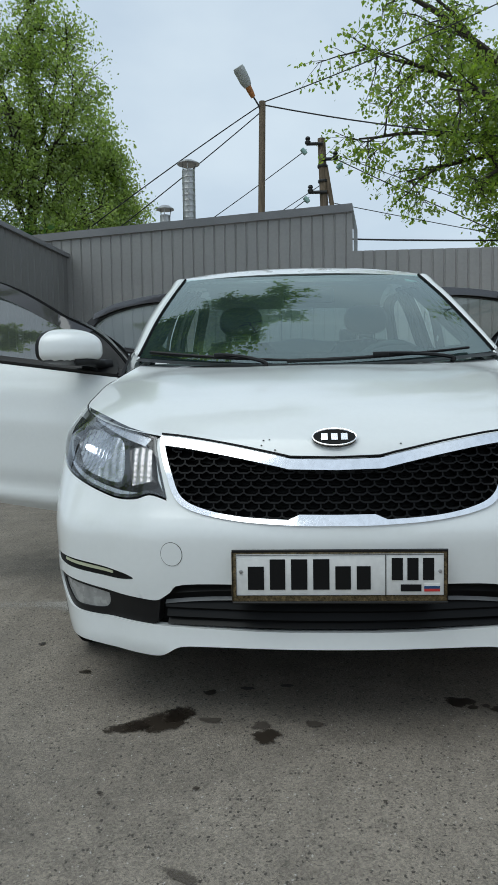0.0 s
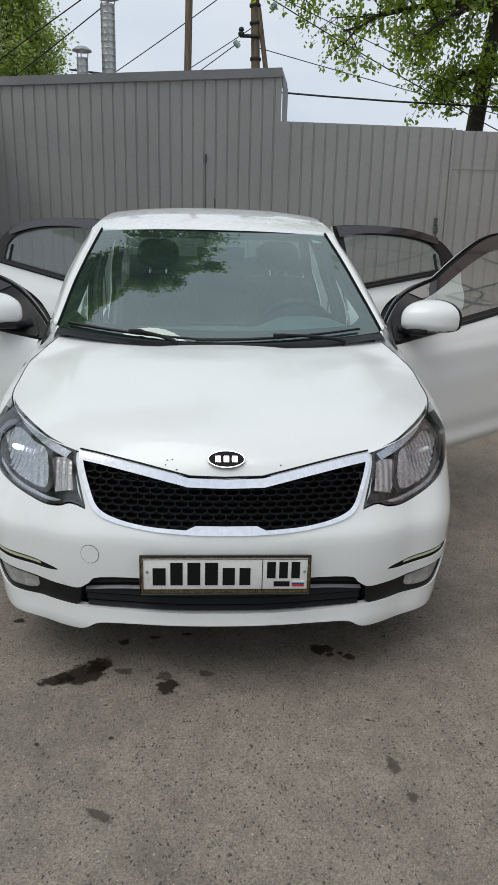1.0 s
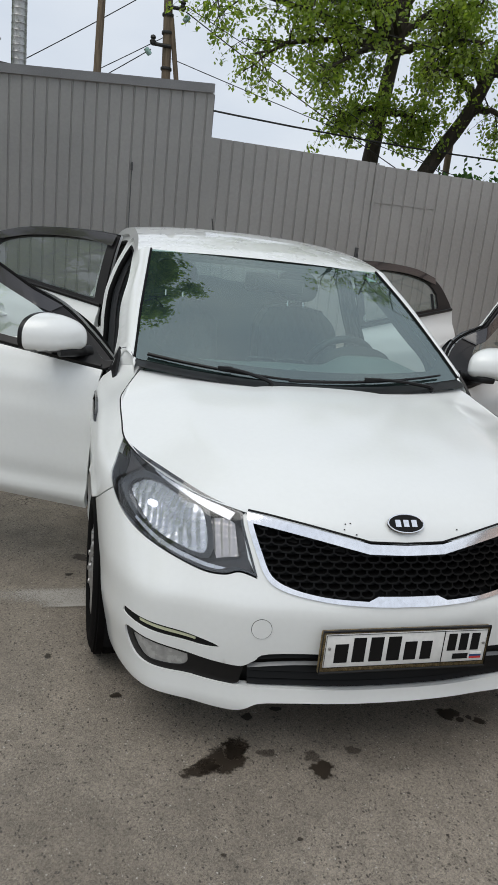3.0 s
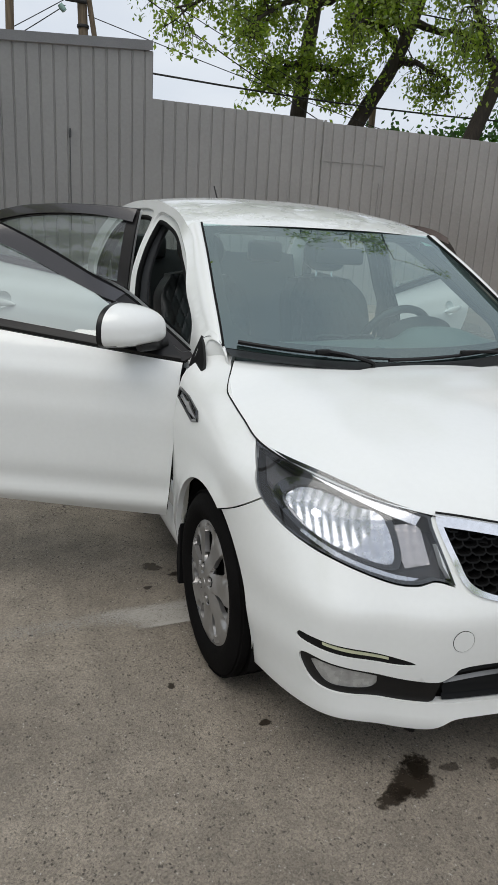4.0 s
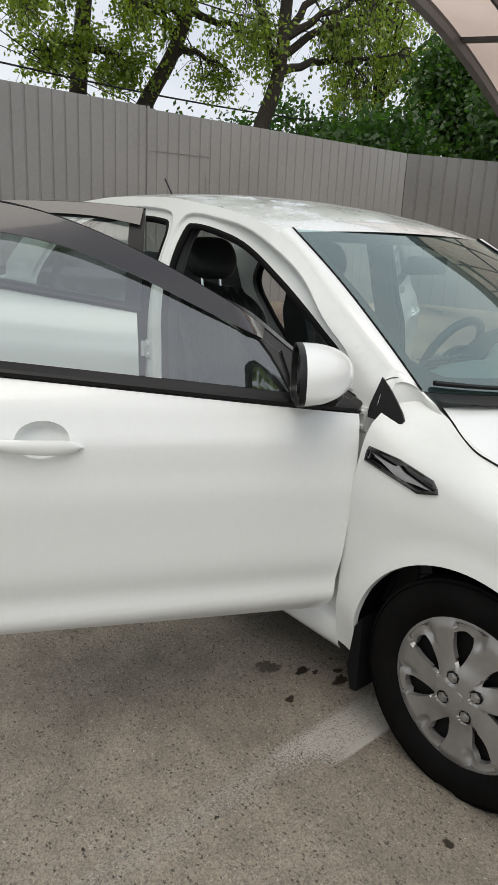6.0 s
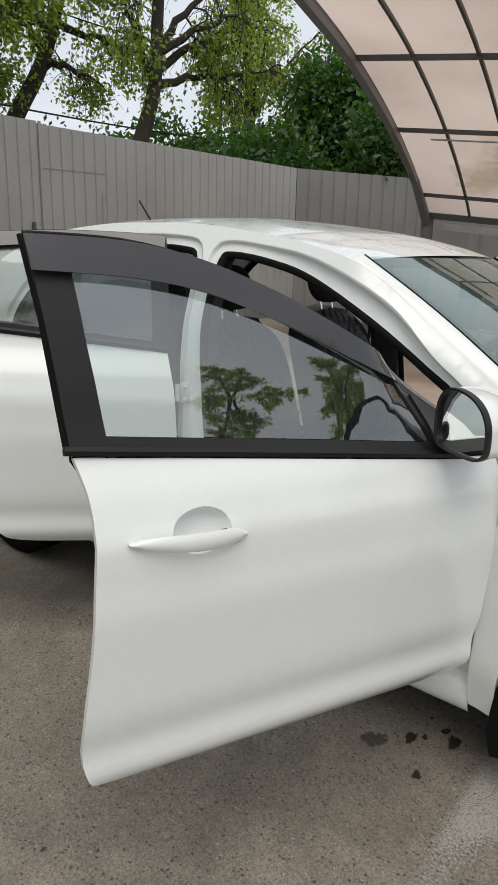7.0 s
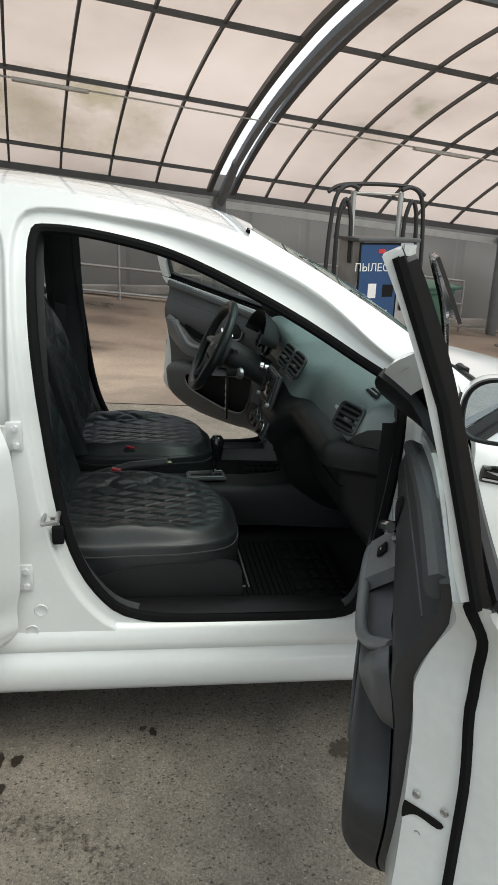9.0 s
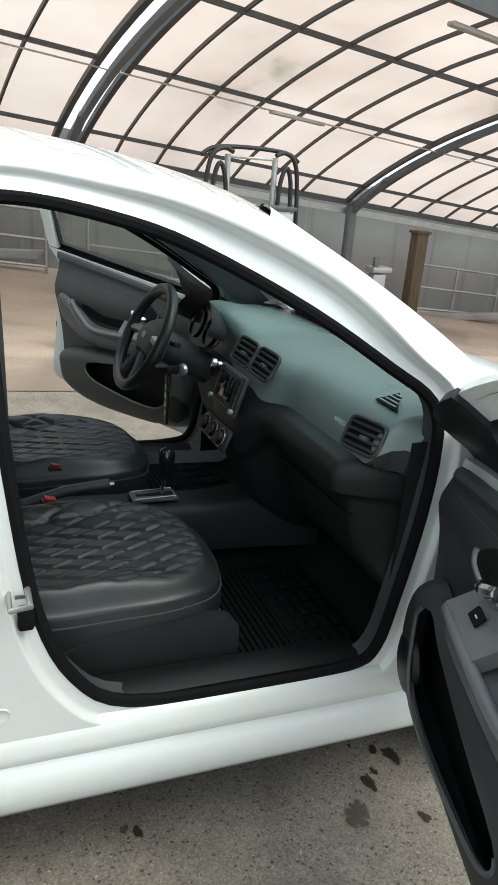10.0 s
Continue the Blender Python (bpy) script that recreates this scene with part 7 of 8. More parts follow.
    if front:
        band, hole = spline(top, 5) + [Vector(q) for q in ((2.374, 1.35), (2.356, BELT(2.356) + 0.004), (2.298, BELT(2.3) + 0.004), (2.308, 1.35))] + spline([(2.316, 1.440), (2.20, 1.434), (2.04, 1.400), (1.86, 1.332), (1.68, 1.242), (1.52, 1.150), (1.37, 1.050), (1.275, 0.990)], 4), []
    else:
        band, hole = frame_o, [glass_o]
    part("inner_frame", panel(band, lambda y, z: S(y, z, 0.042), hole, step=0.03, rim=0.020, flip=not flip), WHITE_IN, d, "white painted inner window frame")
    part("frame_seal", tube([S(q.x, q.y, 0.026) for q in spline(top, 5)] + ([S(2.374, 1.35, 0.026), S(2.358, BELT(2.356), 0.026)] if front else []), 0.007, sides=6), RUBBER, d, "black rubber frame seal")
    part("window", panel(glass_o, lambda y, z: S(y, z, 0.015), step=0.05, rim=0.0, flip=flip), SIDE_GLASS if front else REAR_GLASS, d, "clear side window" if front else "lightly tinted side window")
    ys = [(1.27, 2.372) if front else (2.425, 3.47)][0]
    part("belt_strip", tube([S(y, BELT(y) + 0.012, -0.004) for y in np.linspace(ys[0], ys[1], 20)], 0.010, sides=6), BLACK, d)
    # smoked visor along the top of the window
    if front:
        vt = [(1.50, 1.198), (1.68, 1.298), (1.86, 1.388), (2.04, 1.458), (2.20, 1.491), (2.392, 1.500)]
        vb = [(2.388, 1.438), (2.20, 1.424), (2.05, 1.396), (1.88, 1.334), (1.70, 1.250), (1.53, 1.174)]
    else:
        vt = [(2.42, 1.522), (2.60, 1.532), (2.85, 1.531), (3.08, 1.514), (3.28, 1.468)]
        vb = [(3.27, 1.425), (3.05, 1.470), (2.84, 1.486), (2.62, 1.484), (2.43, 1.458)]
    vis = spline(vt, 5) + spline(vb, 5)
    part("visor", panel(vis, lambda y, z: S(y, z, -0.006 - 0.007 * smoothstep(1.25, 1.42, z)), step=0.02, rim=0.004, flip=flip), VISOR, d, "smoked plastic window visor")
    # pull handle over its dished recess
    part("handle_recess", panel(dish, lambda y, z: outer(y, z) - Vector((sg * 0.040 * (1 - min(1, ((y - hy + 0.030) / 0.064) ** 2 + ((z - hz - 0.008) / 0.044) ** 2)) ** 0.6, 0, 0)), step=0.010, rim=0.0, flip=flip), WHITE, d)
    hp = [S(hy + t, hz + 0.012 * (t / 0.125), -0.030 * math.cos(t / 0.125 * 1.35) - 0.002) for t in np.linspace(-0.125, 0.125, 13)]
    bm = bmesh.new()
    rings = []
    for i, q in enumerate(hp):
        t = i / 12 * 2 - 1
        hgt = (0.0185 - 0.003 * t) * math.sqrt(max(0.02, 1 - abs(t) ** (3.4 if t < 0 else 2.2)))
        ring = [q + Vector((sg * 0.008 * math.cos(a), 0, hgt * math.sin(a))) for a in (2 * math.pi * k / 10 for k in range(10))]
        rings.append([bm.verts.new(v) for v in ring])
    for a, b in zip(rings, rings[1:]):
        for k in range(10):
            bm.faces.new((a[k], a[(k + 1) % 10], b[(k + 1) % 10], b[k]))
    bm.faces.new(rings[0]); bm.faces.new(rings[-1])
    part("door_handle", bm, WHITE, d, "white pull handle")
    # black oval painted in for the shade behind the grip
    part("handle_shade", prism([(0.015 * math.cos(a), 0.010 * math.sin(a)) for a in (2 * math.pi * k / 20 for k in range(20))], Matrix.Translation(outer(hy - 0.074, hz - 0.004) + Vector((sg * 0.001, 0, 0))) @ pose(0, 0, 0, 0, 90 * sg, 0) @ pose(0, 0, 0, 0, 0, 90), 0.003), INK, d)
    # latch on the shut face
    lz = 0.757 if front else 0.86
    q, p = min((w for w in shell_o if w[0].x > (2.2 if front else 3.1)), key=lambda w: abs(w[0].y - lz))
    e0, e1 = edge(q, 0.014).lerp(inner(p.x, p.y), 0.25), inner(p.x, p.y)
    ex = (e1 - e0).normalized()
    en = Vector((0, 0, 1)).cross(ex) * (-1 if sg < 0 else 1)
    en = en if en.y > 0 else -en
    lm = Matrix((ex, en.cross(ex), en)).transposed().to_4x4()
    at = lambda k, dz: Matrix.Translation(e0.lerp(e1, k) + Vector((0, 0, dz)) + en * 0.001) @ lm
    slot = spline([(-0.034, -0.008), (0.016, -0.010), (0.024, -0.006), (0.024, 0.020), (0.014, 0.010), (0.0, 0.002), (-0.030, 0.004)], 3, closed=True)
    part("latch", prism([(v.x, v.y) for v in slot], at(0.80, 0.0), 0.0015), INK, d, "black latch opening")
    for k, dz in ((0.50, 0.028), (0.86, 0.030), (0.78, -0.032)):
        part("latch_bolt", lathe([(0.0, 0.002), (0.003, 0.002), (0.0035, 0.003), (0.0055, 0.0025), (0.0062, 0.0)], at(k, dz), n=14), STEEL, d)
    # lining details: armrest, pull, pocket, lever, loudspeaker, switch
    L = lambda y, z, o: lining(y, z) + Vector((-sg * o, 0, 0))
    if front:
        # lower lining: a padded shell with the map pocket cut into it
        low_o = spline([(1.345, 0.66), (1.35, 0.52), (1.42, 0.435), (1.60, 0.402), (1.85, 0.395), (2.06, 0.415), (2.165, 0.47), (2.200, 0.57), (2.19, 0.645), (2.05, 0.680), (1.80, 0.700), (1.50, 0.722), (1.40, 0.735)], 4, closed=True)
        low_o = [(q.x, q.y) for q in low_o]
        pocket = [(q.x, q.y) for q in spline([(1.460, 0.700), (1.468, 0.58), (1.52, 0.515), (1.64, 0.505), (1.80, 0.525), (1.93, 0.550), (1.985, 0.585), (1.97, 0.628), (1.80, 0.655), (1.60, 0.685)], 4, closed=True)]
        bulge = pillow(low_o, 0.068, 0.055)
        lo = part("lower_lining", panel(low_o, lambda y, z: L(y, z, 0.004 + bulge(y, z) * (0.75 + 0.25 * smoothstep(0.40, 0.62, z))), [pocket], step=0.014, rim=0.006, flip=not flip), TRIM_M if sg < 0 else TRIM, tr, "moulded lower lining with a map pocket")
        part("pocket_lip", tube([L(y, z, 0.004 + bulge(y, z) * 0.98) for y, z in pocket[:len(pocket) * 7 // 10]], 0.005, sides=6), TRIM2, lo)
        # black sheet that paints the shade inside the map pocket
        part("pocket_shade", panel([(y, z) for y, z in low_o], lambda y, z: L(y, z, 0.003), step=0.05, rim=0.0, flip=not flip), INK, lo)
        part("loudspeaker", lathe([(0.0, 0.010), (0.050, 0.012), (0.066, 0.006), (0.070, -0.006)], Matrix.Translation(L(1.432, 0.535, 0.058)) @ pose(0, 0, 0, 0, -90 * sg, 0), n=28), BLACK, lo, "round loudspeaker grille")
        # armrest: a shelf with a rail along its edge, a switch plate and a grip
        arm_o = [(q.x, q.y) for q in spline([(1.585, 0.785), (1.60, 0.72), (1.70, 0.70), (1.95, 0.70), (2.10, 0.735), (2.20, 0.80), (2.215, 0.90), (2.17, 0.915), (2.08, 0.862), (1.98, 0.800), (1.80, 0.795), (1.64, 0.805)], 4, closed=True)]
        arm_h = pillow(arm_o, 0.066, 0.045)
        part("armrest", panel(arm_o, lambda y, z: L(y, z, 0.004 + arm_h(y, z) * (1 - 0.55 * smoothstep(1.98, 2.2, y))), step=0.012, rim=0.006, flip=not flip), TRIM2, tr, "grey padded armrest")
        rail_p = [L(1.60, 0.735, 0.004), L(1.587, 0.765, 0.050), L(1.605, 0.793, 0.062), L(1.68, 0.797, 0.070), L(1.82, 0.792, 0.072), L(1.94, 0.792, 0.068), L(2.02, 0.822, 0.048), L(2.09, 0.866, 0.026), L(2.13, 0.890, 0.002)]
        part("grip_rail", tube(spline(rail_p, 4), 0.012, sides=10), PLATE_G, tr, "grey grip rail")
        cup = spline([(1.80, 0.812), (1.98, 0.818), (2.06, 0.865), (2.04, 0.885), (1.92, 0.850), (1.80, 0.850)], 3, closed=True)
        # flat black patch in place of the shaded hollow behind the rail
        part("grip_shade", panel([(q.x, q.y) for q in cup], lambda y, z: L(y, z, 0.005), step=0.02, rim=0.0, flip=not flip), INK, tr)
        corners = [L(1.60, 0.803, 0.066), L(1.775, 0.803, 0.072), L(1.79, 0.850, 0.004), L(1.635, 0.862, 0.004)]
        bm = bmesh.new()
        hi = [bm.verts.new(c + Vector((0, 0, 0.004))) for c in corners]
        lo_v = [bm.verts.new(c - Vector((0, 0, 0.03))) for c in corners]
        bm.faces.new(hi)
        for k in range(4):
            bm.faces.new((hi[k], hi[(k + 1) % 4], lo_v[(k + 1) % 4], lo_v[k]))
        swp = part("switch_plate", bm, PLATE_G, tr, "grey window switch plate", smooth=False)
        cq = sum(corners, Vector()) / 4 + Vector((0, -0.01, 0.007))
        e1 = (corners[1] - corners[0]).normalized()
        e2 = (corners[3] - corners[0] - e1 * (corners[3] - corners[0]).dot(e1)).normalized()
        sm2 = Matrix.Translation(cq) @ Matrix((e1, e2, e1.cross(e2))).transposed().to_4x4()
        part("switch", box((0, 0, 0), (0.040, 0.026, 0.006), bevel=0.002), INK, swp).matrix_basis = sm2
        part("switch_mark", box((0.004, 0, 0.0045), (0.010, 0.003, 0.001)), WHITEP, swp).matrix_basis = sm2
        # opening lever over a black patch for its cup's shade, and the lines of the upper lining
        cup = spline([(1.585, 0.905), (1.60, 0.875), (1.665, 0.870), (1.715, 0.895), (1.70, 0.935), (1.64, 0.945)], 4, closed=True)
        part("lever_cup_shade", panel([(q.x, q.y) for q in cup], lambda y, z: L(y, z, 0.003), step=0.02, rim=0.0, flip=not flip), INK, tr)
        part("lever_rim", tube([L(q.x, q.y, 0.005) for q in spline([(1.580, 0.912), (1.590, 0.880), (1.63, 0.862), (1.69, 0.862), (1.718, 0.880)], 4)], 0.006, sides=6), SATIN, tr)
        part("lever", tube([L(1.655, 0.878, 0.004), L(1.672, 0.885, 0.022), L(1.700, 0.897, 0.026), L(1.722, 0.905, 0.012)], 0.013, sides=8), CHROME, tr, "chrome opening lever")
        part("upper_ledge", tube([L(y, BELT(y) - 0.02, 0.004) for y in np.linspace(1.36, 2.26, 16)], 0.018, sides=8), TRIM, tr)
        part("crease", tube([L(y, 0.935 + 0.09 * (y - 1.43), -0.001) for y in np.linspace(1.40, 2.22, 14)], 0.003, sides=6), TRIM, tr)
        part("sail_trim", panel(spline([(1.258, BELT(1.26) - 0.01), (1.505, BELT(1.5) - 0.01), (1.50, 1.120), (1.485, 1.172), (1.37, 1.100), (1.245, 1.005)], 2, closed=True, sharp=(0, 1, 3, 5)), lambda y, z: S(y, z, 0.066), step=0.03, rim=0.024, flip=not flip), TRIM_D, tr, "black corner cover inside the window")
        # mirror on the corner of the window
        mc = Vector((sg * 0.912, 1.488 if sg < 0 else 1.430, 1.098))
        foot = spline([(1.255, BELT(1.26) + 0.006), (1.46, BELT(1.46) + 0.01), (1.455, 1.135), (1.37, 1.095)], 2, closed=True, sharp=(0, 1, 2, 3))
        mi = part("mirror_foot", panel(foot, lambda y, z: S(y, z, -0.004), step=0.03, rim=0.02, flip=flip), BLACK, d, "black mirror foot")
        part("mirror_arm", tube(spline([S(1.34, 1.035, 0.0), S(1.36, 1.035, -0.03), mc + Vector((-sg * 0.03, -0.12, -0.055)), mc + Vector((sg * 0.02, -0.08, -0.056))], 4), 0.026, sides=10, taper=0.018), BLACK, mi)

        def shell(u, v):
            th, ph = 2 * math.pi * u, math.pi * 0.5 * v
            cx, cz = math.cos(th), math.sin(th)
            n = 2.4 if cz > 0 else 4.0
            k = (abs(cx) ** n + abs(cz) ** n) ** (-1 / n)
            r = math.sin(ph) ** 0.82
            wx, wz = 0.108 * r * k * cx, (0.087 if cz > 0 else 0.064) * r * k * cz
            wz *= 1 - 0.10 * sg * cx * k
            dep = 0.150 - 0.03 * sg * (wx / 0.108)
            return mc + Vector((wx, -dep * math.cos(ph) + 0.32 * sg * wx, wz))

        for nm, mt, up in (("mirror_housing", WHITE, True), ("mirror_belly", BLACK, False)):
            bm = grid(48, 20, shell, wrap_u=True)
            bmesh.ops.delete(bm, geom=[f for f in bm.faces if (f.calc_center_median().z > mc.z - 0.050) != up], context="FACES")
            part(nm, bm, mt, mi, "white mirror housing" if up else "black underside of the mirror")
        rim_pt = lambda u, k, dy: mc + (shell(u, 1.0) - mc) * k + Vector((0, dy, 0))
        bm = bmesh.new()
        prof_m = [(1.0, 0.0), (1.012, 0.006), (1.0, 0.018), (0.92, 0.016), (0.90, 0.006)]
        for (k0, d0), (k1, d1) in zip(prof_m, prof_m[1:]):
            grid(48, 1, lambda u, v: rim_pt(u, k0 + (k1 - k0) * v, d0 + (d1 - d0) * v), bm, wrap_u=True)
        part("mirror_surround", bm, BLACK, mi)
        bm = bmesh.new()
        bm.faces.new([bm.verts.new(rim_pt(i / 48, 0.905, 0.008)) for i in range(48)])
        part("mirror_glass", bm, MIRROR, mi, "mirror glass", smooth=False)
    else:
        part("armrest", panel(spline([(2.60, 0.74), (2.95, 0.84), (3.10, 0.84), (3.0, 0.76), (2.7, 0.69)], 4, closed=True), lambda y, z: L(y, z, 0.05), step=0.03, rim=0.05, flip=not flip), TRIM2, tr, "armrest")
        part("quarter_bar", tube([S(3.245, 1.36, 0.012), S(3.252, BELT(3.25) + 0.03, 0.012)], 0.010, sides=6), BLACK, d)
        part("fixed_pane", panel([(3.265, BELT(3.27) + 0.035), (3.43, BELT(3.43) + 0.03), (3.40, 1.285), (3.275, 1.36)], lambda y, z: S(y, z, 0.02), step=0.05, rim=0.0, flip=flip), REAR_GLASS, d)
    turn = angle * (1 if sg < 0 else -1)
    d.matrix_basis = Matrix.Translation(pivot - Vector((0.012 * (sg > 0), 0, 0))) @ pose(0, 0, 0, 0, 0, turn) @ Matrix.Translation(-pivot)
    return d


door(-1, True, 69)
door(1, True, 57)
door(-1, False, 50)
door(1, False, 61)

# ---- cabin ----
part("floor_pan", grid(16, 24, lambda u, v: Vector(((u * 2 - 1) * 0.72, 1.05 + 2.4 * v, 0.315 + 0.05 * (0.1 + 2.2 * v - 0.2) + 0.22 * (1 - smoothstep(0.0, 0.12, v))))), CARPET, car, "black carpeted floor")


def seat(cx, sg):
    """A front seat: cushion, backrest and headrest in diamond-quilted covers on a plastic base. sg: its outer side."""
    W, Y0, Y1 = 0.255, 1.788, 2.37

    def quilt(a, b, s=0.054, depth=0.0075, w=0.0048):
        d1, d2 = abs((a + b * 0.42) / s % 1 - 0.5), abs((a - b * 0.42) / s % 1 - 0.5)
        d = (0.5 - max(d1, d2)) * s
        return -depth * math.exp(-(d / w) ** 2)

    CY, HL = (Y0 + Y1) / 2, (Y1 - Y0) / 2

    def cushion(u, v):
        """u round the seat, v from the middle out over the edge and down its side."""
        a = 2 * math.pi * u
        c, s = math.cos(a), math.sin(a)
        n = 2.9 if s < 0 else 5.0
        k = (abs(c) ** n + abs(s) ** n) ** (-1 / n)
        r = min(v / 0.82, 1.0)
        x, y = W * r * k * c, HL * r * k * s
        f = (y + HL) / (2 * HL)
        w = x / W
        z = 0.616 - 0.006 * f - 0.020 * (1 - smoothstep(0.0, 0.30, f)) ** 2 + 0.034 * math.exp(-((abs(w) - 0.80) / 0.17) ** 2) * smoothstep(0.15, 0.6, f) - 0.022 * f * (1 - w * w)
        z -= 0.034 * smoothstep(0.80, 1.0, r) ** 2
        z += quilt(x, y) * (1 - smoothstep(0.80, 0.88, r))
        z -= 0.007 * math.exp(-((abs(w) - 0.70 + 0.10 * f) / 0.014) ** 2) * smoothstep(0.15, 0.4, f) * (r < 0.97)
        if v > 0.82:
            t = (v - 0.82) / 0.18
            out = 1 + 0.045 * math.sin(t * math.pi * 0.8) - 0.02 * t
            x, y, z = x * out, y * (1 + (out - 1) * 0.7), z - 0.123 * t
        return Vector((cx + x, CY + y, z))

    st = part("front_seat", grid(180, 78, cushion, wrap_u=True), LEATHER, car, "black diamond-quilted leatherette front seat", angle=80)
    part("piping", tube([cushion(i / 120, 0.86) for i in range(120)], 0.0032, sides=5, closed=True), TRIM, st)
    # plastic base beside the cushion
    o = cx + sg * (W + 0.012)
    bo = spline([(1.83, 0.520), (1.80, 0.47), (1.81, 0.385), (1.86, 0.338), (2.25, 0.352), (2.38, 0.40), (2.40, 0.45), (2.27, 0.470), (2.20, 0.508), (2.05, 0.532)], 4, closed=True)
    part("seat_base", panel(bo, lambda y, z: Vector((o + sg * 0.012 * math.sin((z - 0.33) * 14), y, z)), step=0.03, rim=0.05, flip=sg < 0), TRIM_D, st, "black plastic seat side cover")
    part("base_core", box((cx, 2.08, 0.42), (2 * W - 0.04, 0.5, 0.14), bevel=0.02), INK, st)
    part("recline_lever", box((o + sg * 0.012, 2.36, 0.515), (0.02, 0.15, 0.035), bevel=0.010), BLACK, st)
    for dx in (-0.17, 0.17):
        part("seat_rail", box((cx + dx, 2.05, 0.352), (0.045, 0.62, 0.03), bevel=0.006), STEEL, st)
    part("rail_lever", tube([(cx - 0.15, 1.83, 0.36), (cx - 0.15, 1.76, 0.375), (cx + 0.15, 1.76, 0.375), (cx + 0.15, 1.83, 0.36)], 0.007, sides=6), STEEL, st)

    # backrest
    def rest(u, v):
        """u round from the left side over the front to the right side, v up."""
        w = u * 2 - 1
        lean = 0.26
        hw = 0.255 * (1 - 0.04 * v) * (1 - 0.30 * smoothstep(0.70, 1.0, v) ** 2)
        k = abs(w)
        x = cx + hw * math.copysign(min(1.0, k / 0.72) ** 0.9, w)
        dep = -0.012 - 0.040 * math.exp(-((k - 0.62) / 0.14) ** 2) * (1 - smoothstep(0.6, 0.95, v)) + 0.135 * smoothstep(0.72, 1.0, k)
        q = quilt(x - cx, v * 0.62, depth=0.008) if k < 0.66 else 0
        s = 0.64 * v
        y = 2.335 + s * lean + dep - q * 0.9 + 0.03 * smoothstep(0.85, 1, v)
        z = 0.600 + s * 0.965 - 0.02 * smoothstep(0.9, 1.0, v) * k
        return Vector((x, y, z))

    bk = part("backrest", grid(84, 72, rest), LEATHER, st, "quilted backrest")
    bm = bmesh.new()
    grid(20, 14, lambda u, v: (lambda a, b: a.lerp(b, u))(rest(0, v), rest(1, v)) + Vector((0, 0.02 * math.sin(math.pi * u), 0)), bm)
    grid(60, 4, lambda u, v: rest(u, 1.0).lerp(Vector((cx, 2.60, 1.235)), v), bm)
    part("back_cover", bm, LEATHER, bk)
    # headrest
    hc = Vector((cx, 2.545, 1.335))

    def head(u, v):
        th, ph = 2 * math.pi * u, math.pi * (v - 0.5)
        c, s = math.cos(th), math.sin(th)
        k = (abs(c) ** 3 + abs(s) ** 3) ** (-1 / 3)
        r = max(0.0, math.cos(ph)) ** 0.55
        return hc + Vector((0.130 * r * k * c, 0.052 * r * k * s + 0.02 * math.sin(ph), 0.088 * math.sin(ph)))

    part("headrest", grid(36, 18, head, wrap_u=True), LEATHER, bk, "black headrest")
    for dx in (-0.05, 0.05):
        part("headrest_post", tube([(cx + dx, 2.53, 1.18), (cx + dx, 2.545, 1.28)], 0.007, sides=8), CHROME, bk)


seat(-0.372, -1)
seat(0.372, 1)


# rear bench
def bench(u, v):
    w = u * 2 - 1
    s = v * 1.25
    if s < 0.5:
        y, z = 2.86 + s, 0.62 + 0.05 * math.sin(math.pi * min(1, s * 3)) + 0.04 * s
    else:
        y, z = 3.33 + (s - 0.5) * 0.36, 0.66 + (s - 0.5) * 0.86
    return Vector((w * 0.66, y, z + 0.012 * math.cos(w * 9)))


part("rear_bench", grid(40, 40, bench), LEATHER, car, "black covered rear bench")
part("bench_front", grid(10, 4, lambda u, v: bench(u, 0) - Vector((0, -0.03 * v, 0.22 * v))), LEATHER, car)
for x in (-0.42, 0.42):
    part("rear_headrest", box((x, 3.56, 1.31), (0.25, 0.09, 0.15), bevel=0.035), LEATHER, car, "black rear headrest")

# dashboard: one skin lofted across the car


def dash_section(x):
    """The outline of the dashboard at x, from the screen down to the footwell, as (y, z)."""
    c = math.exp(-(x / 0.17) ** 4)            # the centre stack
    d = math.exp(-((x - 0.41) / 0.20) ** 4)   # the hood over the dials
    e = smoothstep(0.668, 0.712, abs(x))
    g = 0.13 * smoothstep(0.60, 0.712, abs(x))  # the ledge curves back beside the doors
    t = [(1.08 + 0.03 * abs(x), 0.998), (1.20, 1.022), (1.34 + 0.03 * c, 1.030 + 0.018 * d), (1.425 + 0.05 * c + 0.05 * d, 1.022 + 0.055 * d),
         (1.472 + 0.06 * c + 0.06 * d, 0.994 + 0.060 * d - 0.004 * c), (1.500 + 0.06 * c + 0.01 * d, 0.950 - 0.005 * c), (1.512 + 0.08 * c, 0.906 - 0.02 * c), (1.552 + 0.065 * c - g, 0.893 - 0.06 * c),
         (1.572 + 0.06 * c - 0.02 * d - g, 0.864 - 0.10 * c), (1.566 + 0.055 * c - 0.03 * d - g, 0.818 - 0.12 * c), (1.520 + 0.075 * c - g, 0.800 - 0.12 * c), (1.490 + 0.08 * c - g, 0.66 - 0.05 * c), (1.42 + 0.12 * c, 0.56 - 0.02 * c), (1.30 + 0.14 * c, 0.46)]
    return [(y - 0.07 * e, z - 0.015 * e) for y, z in t]


def dash_pt(u, v):
    x = (u * 2 - 1) * 0.712
    s = spline([Vector(q) for q in dash_section(x)], 4, sharp=(6, 7, 9, 10))
    f = v * (len(s) - 1)
    i = min(int(f), len(s) - 2)
    p = s[i].lerp(s[i + 1], f - i)
    return Vector((x, p.x, p.y))


